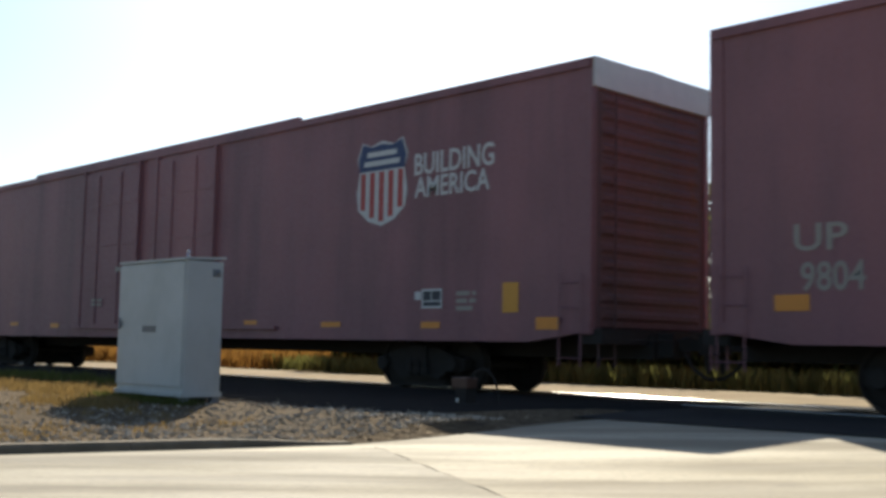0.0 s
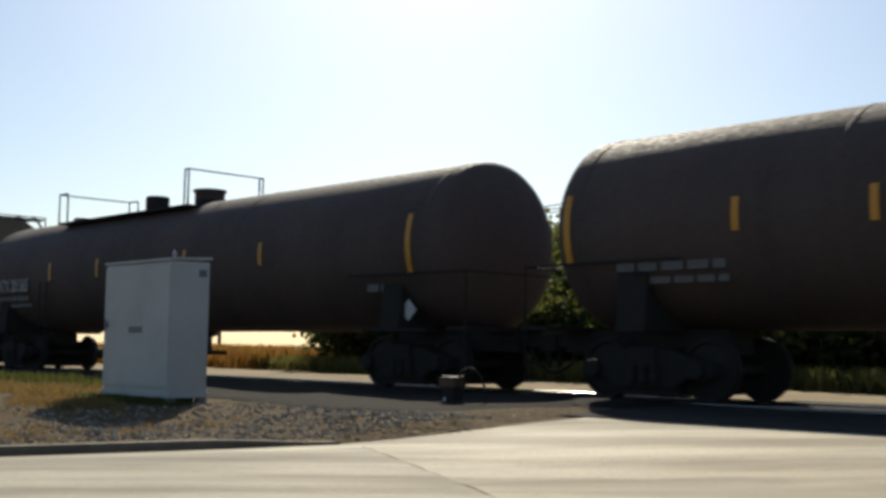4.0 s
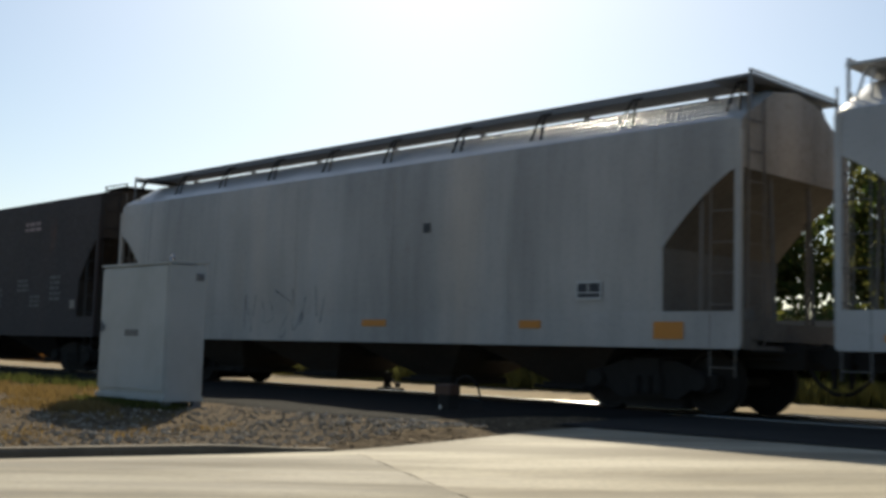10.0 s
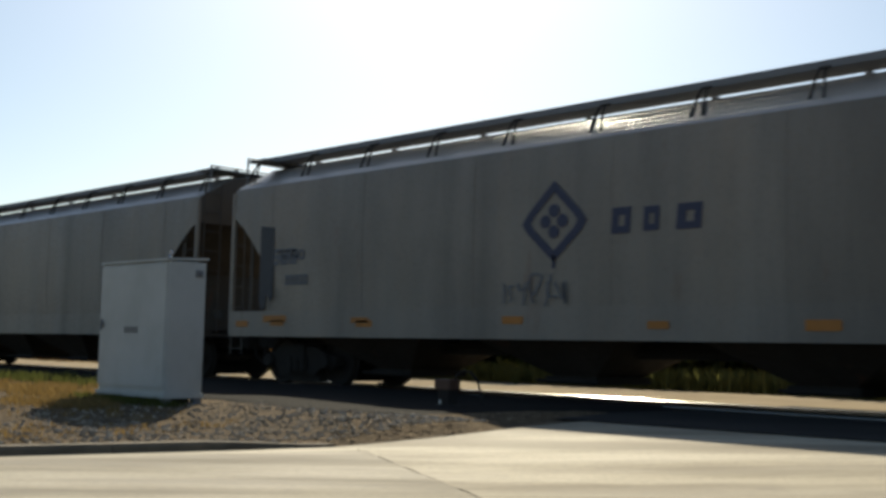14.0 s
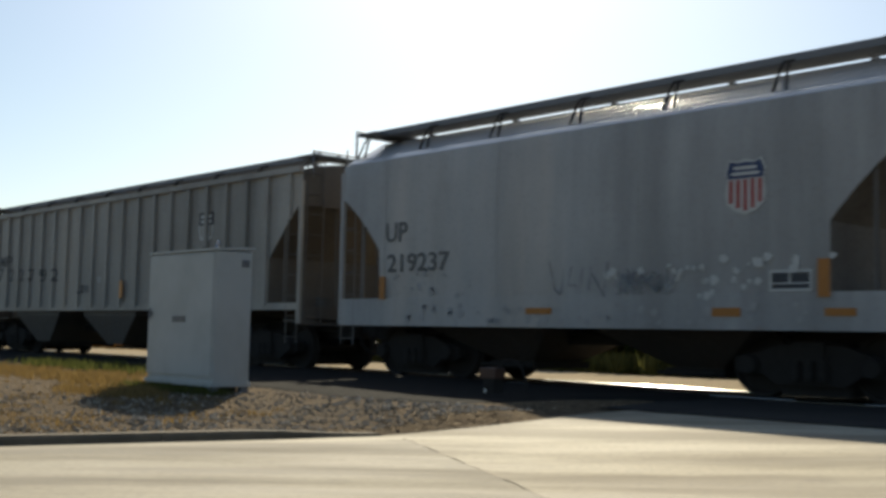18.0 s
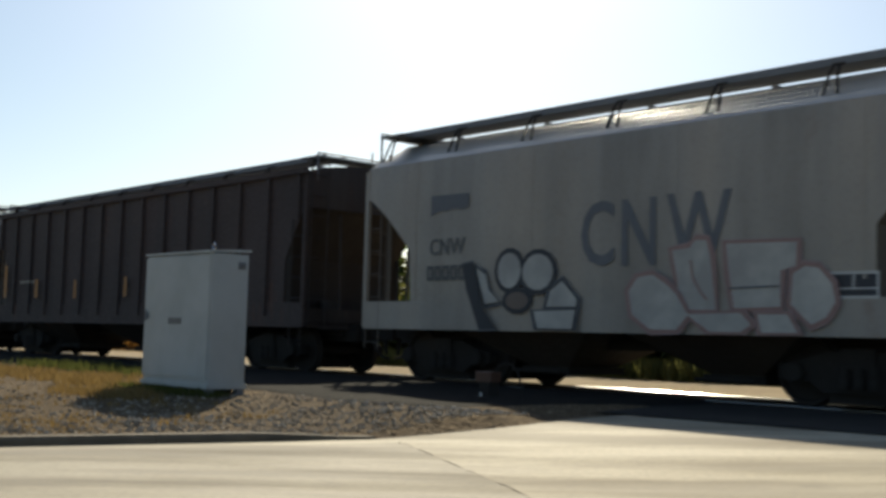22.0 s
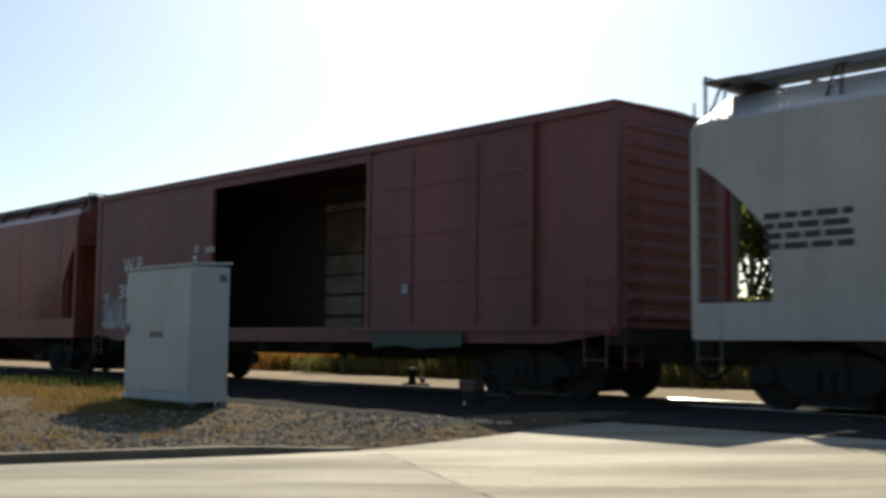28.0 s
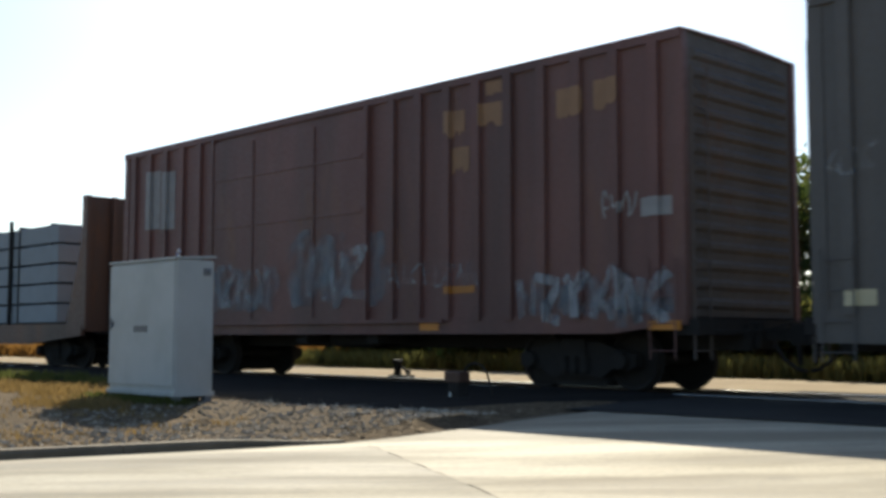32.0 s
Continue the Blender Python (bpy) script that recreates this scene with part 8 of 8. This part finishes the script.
fat_letter(T["GW"], [(4.31, 1.49), (4.65, 1.52), (4.56, 1.93), (4.86, 2.03), (4.91, 1.37), (4.82, 1.23), (4.56, 1.19), (4.34, 1.12)], M_GRAF_S)
fat_letter(T["GW"], [(5.01, 1.95), (5.2, 1.96), (5.18, 1.67), (5.05, 1.68)], M_GRAF_S)
fat_letter(T["GW"], [(4.95, 1.59), (5.24, 1.76), (5.39, 1.76), (5.41, 1.97), (5.71, 2.05), (5.71, 1.12), (5.2, 1.12), (5.2, 1.3), (5.01, 1.3)], M_GRAF_S)
fat_letter(T["GW"], [(5.79, 1.46), (6.08, 1.75), (6.31, 1.73), (6.29, 1.49), (6.08, 1.37), (6.41, 1.11), (6.63, 0.85), (6.63, 0.74), (6.19, 0.74), (6.04, 1.01)], M_GRAF_S)
fat_letter(T["GW"], [(6.58, 1.15), (6.92, 1.16), (6.88, 0.76), (6.72, 0.76)], M_GRAF_S)
fat_letter(T["GW"], [(6.95, 0.76), (7.06, 1.14), (7.16, 1.34), (7.26, 1.08), (7.59, 0.98), (7.56, 0.82), (7.29, 0.76)], M_GRAF_S)
for xa, xb in ((6.6, 6.88), (6.92, 7.1)):
    stroke(T["GW"], [(xa, 1.27), (xa, 1.46), (xb, 1.47), (xb, 1.28), (xa, 1.27)], 0.018, M_GRAF_T, -1.575)
plate(T["GW"], 6.06, 6.36, 1.94, 2.01, M_GRAF_T, "painted_mark", 0)
stroke(T["GW"], [(2.55, 1.94), (3.0, 1.98), (3.4, 2.02)], 0.022, M_GRAF_T, -1.575)
stroke(T["GW"], [(4.25, 1.8), (4.5, 2.05), (4.85, 2.16)], 0.022, M_GRAF_T, -1.575)
for xa, xb in ((2.75, 3.6), (3.9, 4.45), (5.0, 5.65), (-4.6, -3.9), (-3.8, -3.3), (-3.2, -2.2), (-2.0, -0.6), (-0.5, 0.4)):
    plate(T["GW"], xa, xb, 0.78, 0.99, M_HAZE_S if xa > 0 else M_HAZE_Q, "paint_patch", 1).location.y = -0.028
plate(T["GW"], -6.17, -5.76, 1.88, 2.16, M_WHITE, "painted_mark", 0)
plate(T["GW"], -5.42, -5.03, 1.86, 2.13, M_WHITE, "painted_mark", 0)
plate(T["GW"], -6.5, -5.2, 1.62, 1.86, M_GRAF_B, "paint_patch", 1)
plate(T["ZZ"], -6.77, -6.21, 3.26, 4.6, M_GRAF_F, "painted_mark", 0)
plate(T["ZZ"], -6.16, -5.57, 3.22, 4.53, M_GRAF_F, "painted_mark", 0)
plate(T["ZZ"], 3.12, 3.55, 4.16, 4.59, M_FADEGOLD, "paint_patch", 1)
plate(T["ZZ"], 3.92, 4.42, 4.2, 4.61, M_FADEGOLD, "paint_patch", 1)
plate(T["ZZ"], 5.54, 6.04, 4.13, 4.59, M_FADEGOLD, "paint_patch", 1)
plate(T["ZZ"], 6.26, 6.73, 4.18, 4.62, M_FADEGOLD, "paint_patch", 1)
plate(T["ZZ"], 3.26, 3.66, 3.53, 3.96, M_FADEGOLD, "paint_patch", 1)
plate(T["ZZ"], 4.04, 4.42, 4.74, 4.96, M_FADEGOLD, "paint_patch", 1)
haze(T["ZZ"], -3.69, -1.63, 1.31, 2.37, M_HAZE_B, 306)
haze(T["ZZ"], -0.76, 1.32, 1.34, 2.91, M_HAZE_B, 307)
tag(T["ZZ"], 1.7, 3.91, 1.67, 2.05, M_GHOST, 308)
piece(T["ZZ"], "wzyknc", 4.7, 7.7, 0.95, 1.86, 0.08, M_GRAF_SF, None, 309, 0.14, True)
haze(T["ZZ"], 4.95, 7.8, 1.06, 1.7, M_HAZE_B, 310)
piece(T["ZZ"], "zky", -3.6, -1.7, 1.35, 2.3, 0.07, M_GHOST, None, 311)
piece(T["ZZ"], "ynz", -0.8, 1.2, 1.35, 2.6, 0.08, M_GHOST, None, 312)
plate(T["ZZ"], 2.51, 2.97, 0.92, 1.06, M_ORANGE, "reflector")
plate(T["ZZ"], 7.22, 7.76, 0.91, 1.04, M_ORANGE, "reflector")
plate(T["ZZ"], 7.1, 7.63, 2.52, 2.79, M_GRAF_F, "painted_mark", 0)
tag(T["ZZ"], 6.4, 7.06, 2.57, 2.94, M_GRAF_F, 314)
plate(T["ZZ"], 3.13, 3.85, 1.53, 1.65, M_DULLOR, "painted_mark", 0)
tag(T["GW"], -7.68, -7.01, 2.79, 3.17, M_GHOST, 316)
plate(T["GW"], -7.45, -7.07, 1.19, 1.39, M_CREAM, "painted_mark", 0)
glyph(T["h7"], "A", 2.1, 2.46, 2.87, 3.28, M_NAVY)
glyph(T["h7"], "D", 2.63, 2.98, 2.85, 3.25, M_NAVY)
glyph(T["h7"], "M", 3.15, 3.63, 2.83, 3.22, M_NAVY)
plate(T["h7"], 3.54, 3.9, 2.27, 2.75, M_FADED, "paint_patch", 1)
plate(T["h7"], 6.96, 7.41, 1.53, 1.82, M_GRAF_D, "paint_patch", 1)
plate(T["c1"], -12.31, -11.85, 0.95, 1.18, M_ORANGE, "reflector")

for name in ("GW", "ZZ", "h3", "hD", "hH"):
    wrap_posts(T[name])


def motions():
    """All cars roll past at one speed; wheels turn while their car is near."""
    for ob in list(T.values()) + LOADS:
        x, y = ob.location.x, ob.location.y
        walk(ob, [(t, pose(x + SPEED * t, y, 0)) for t in range(0, 33, 2)])
    rate = math.degrees(SPEED / WHEEL_R)
    step, turn = 1.0 / FPS, rate / FPS
    for ws, car in WHEELSETS:
        x, z = ws.location.x, ws.location.z
        u = car.location.x - SPEED * 32 + ws.parent.location.x
        t0, t1 = max(0.0, round((-32 - u) / SPEED, 1)), min(32.0, (-3 - u) / SPEED)
        rows = [(0.0, pose(x, 0, z))]
        if t1 > t0:
            n = int((t1 - t0) / step)
            rows += [(t0 + step * k, pose(x, 0, z, 0, turn * k % 360, 0)) for k in range(1 if t0 == 0 else 0, n + 1)]
        if rows[-1][0] < 31.95:
            rows.append((32.0, rows[-1][1]))
        walk(ws, rows)


motions()
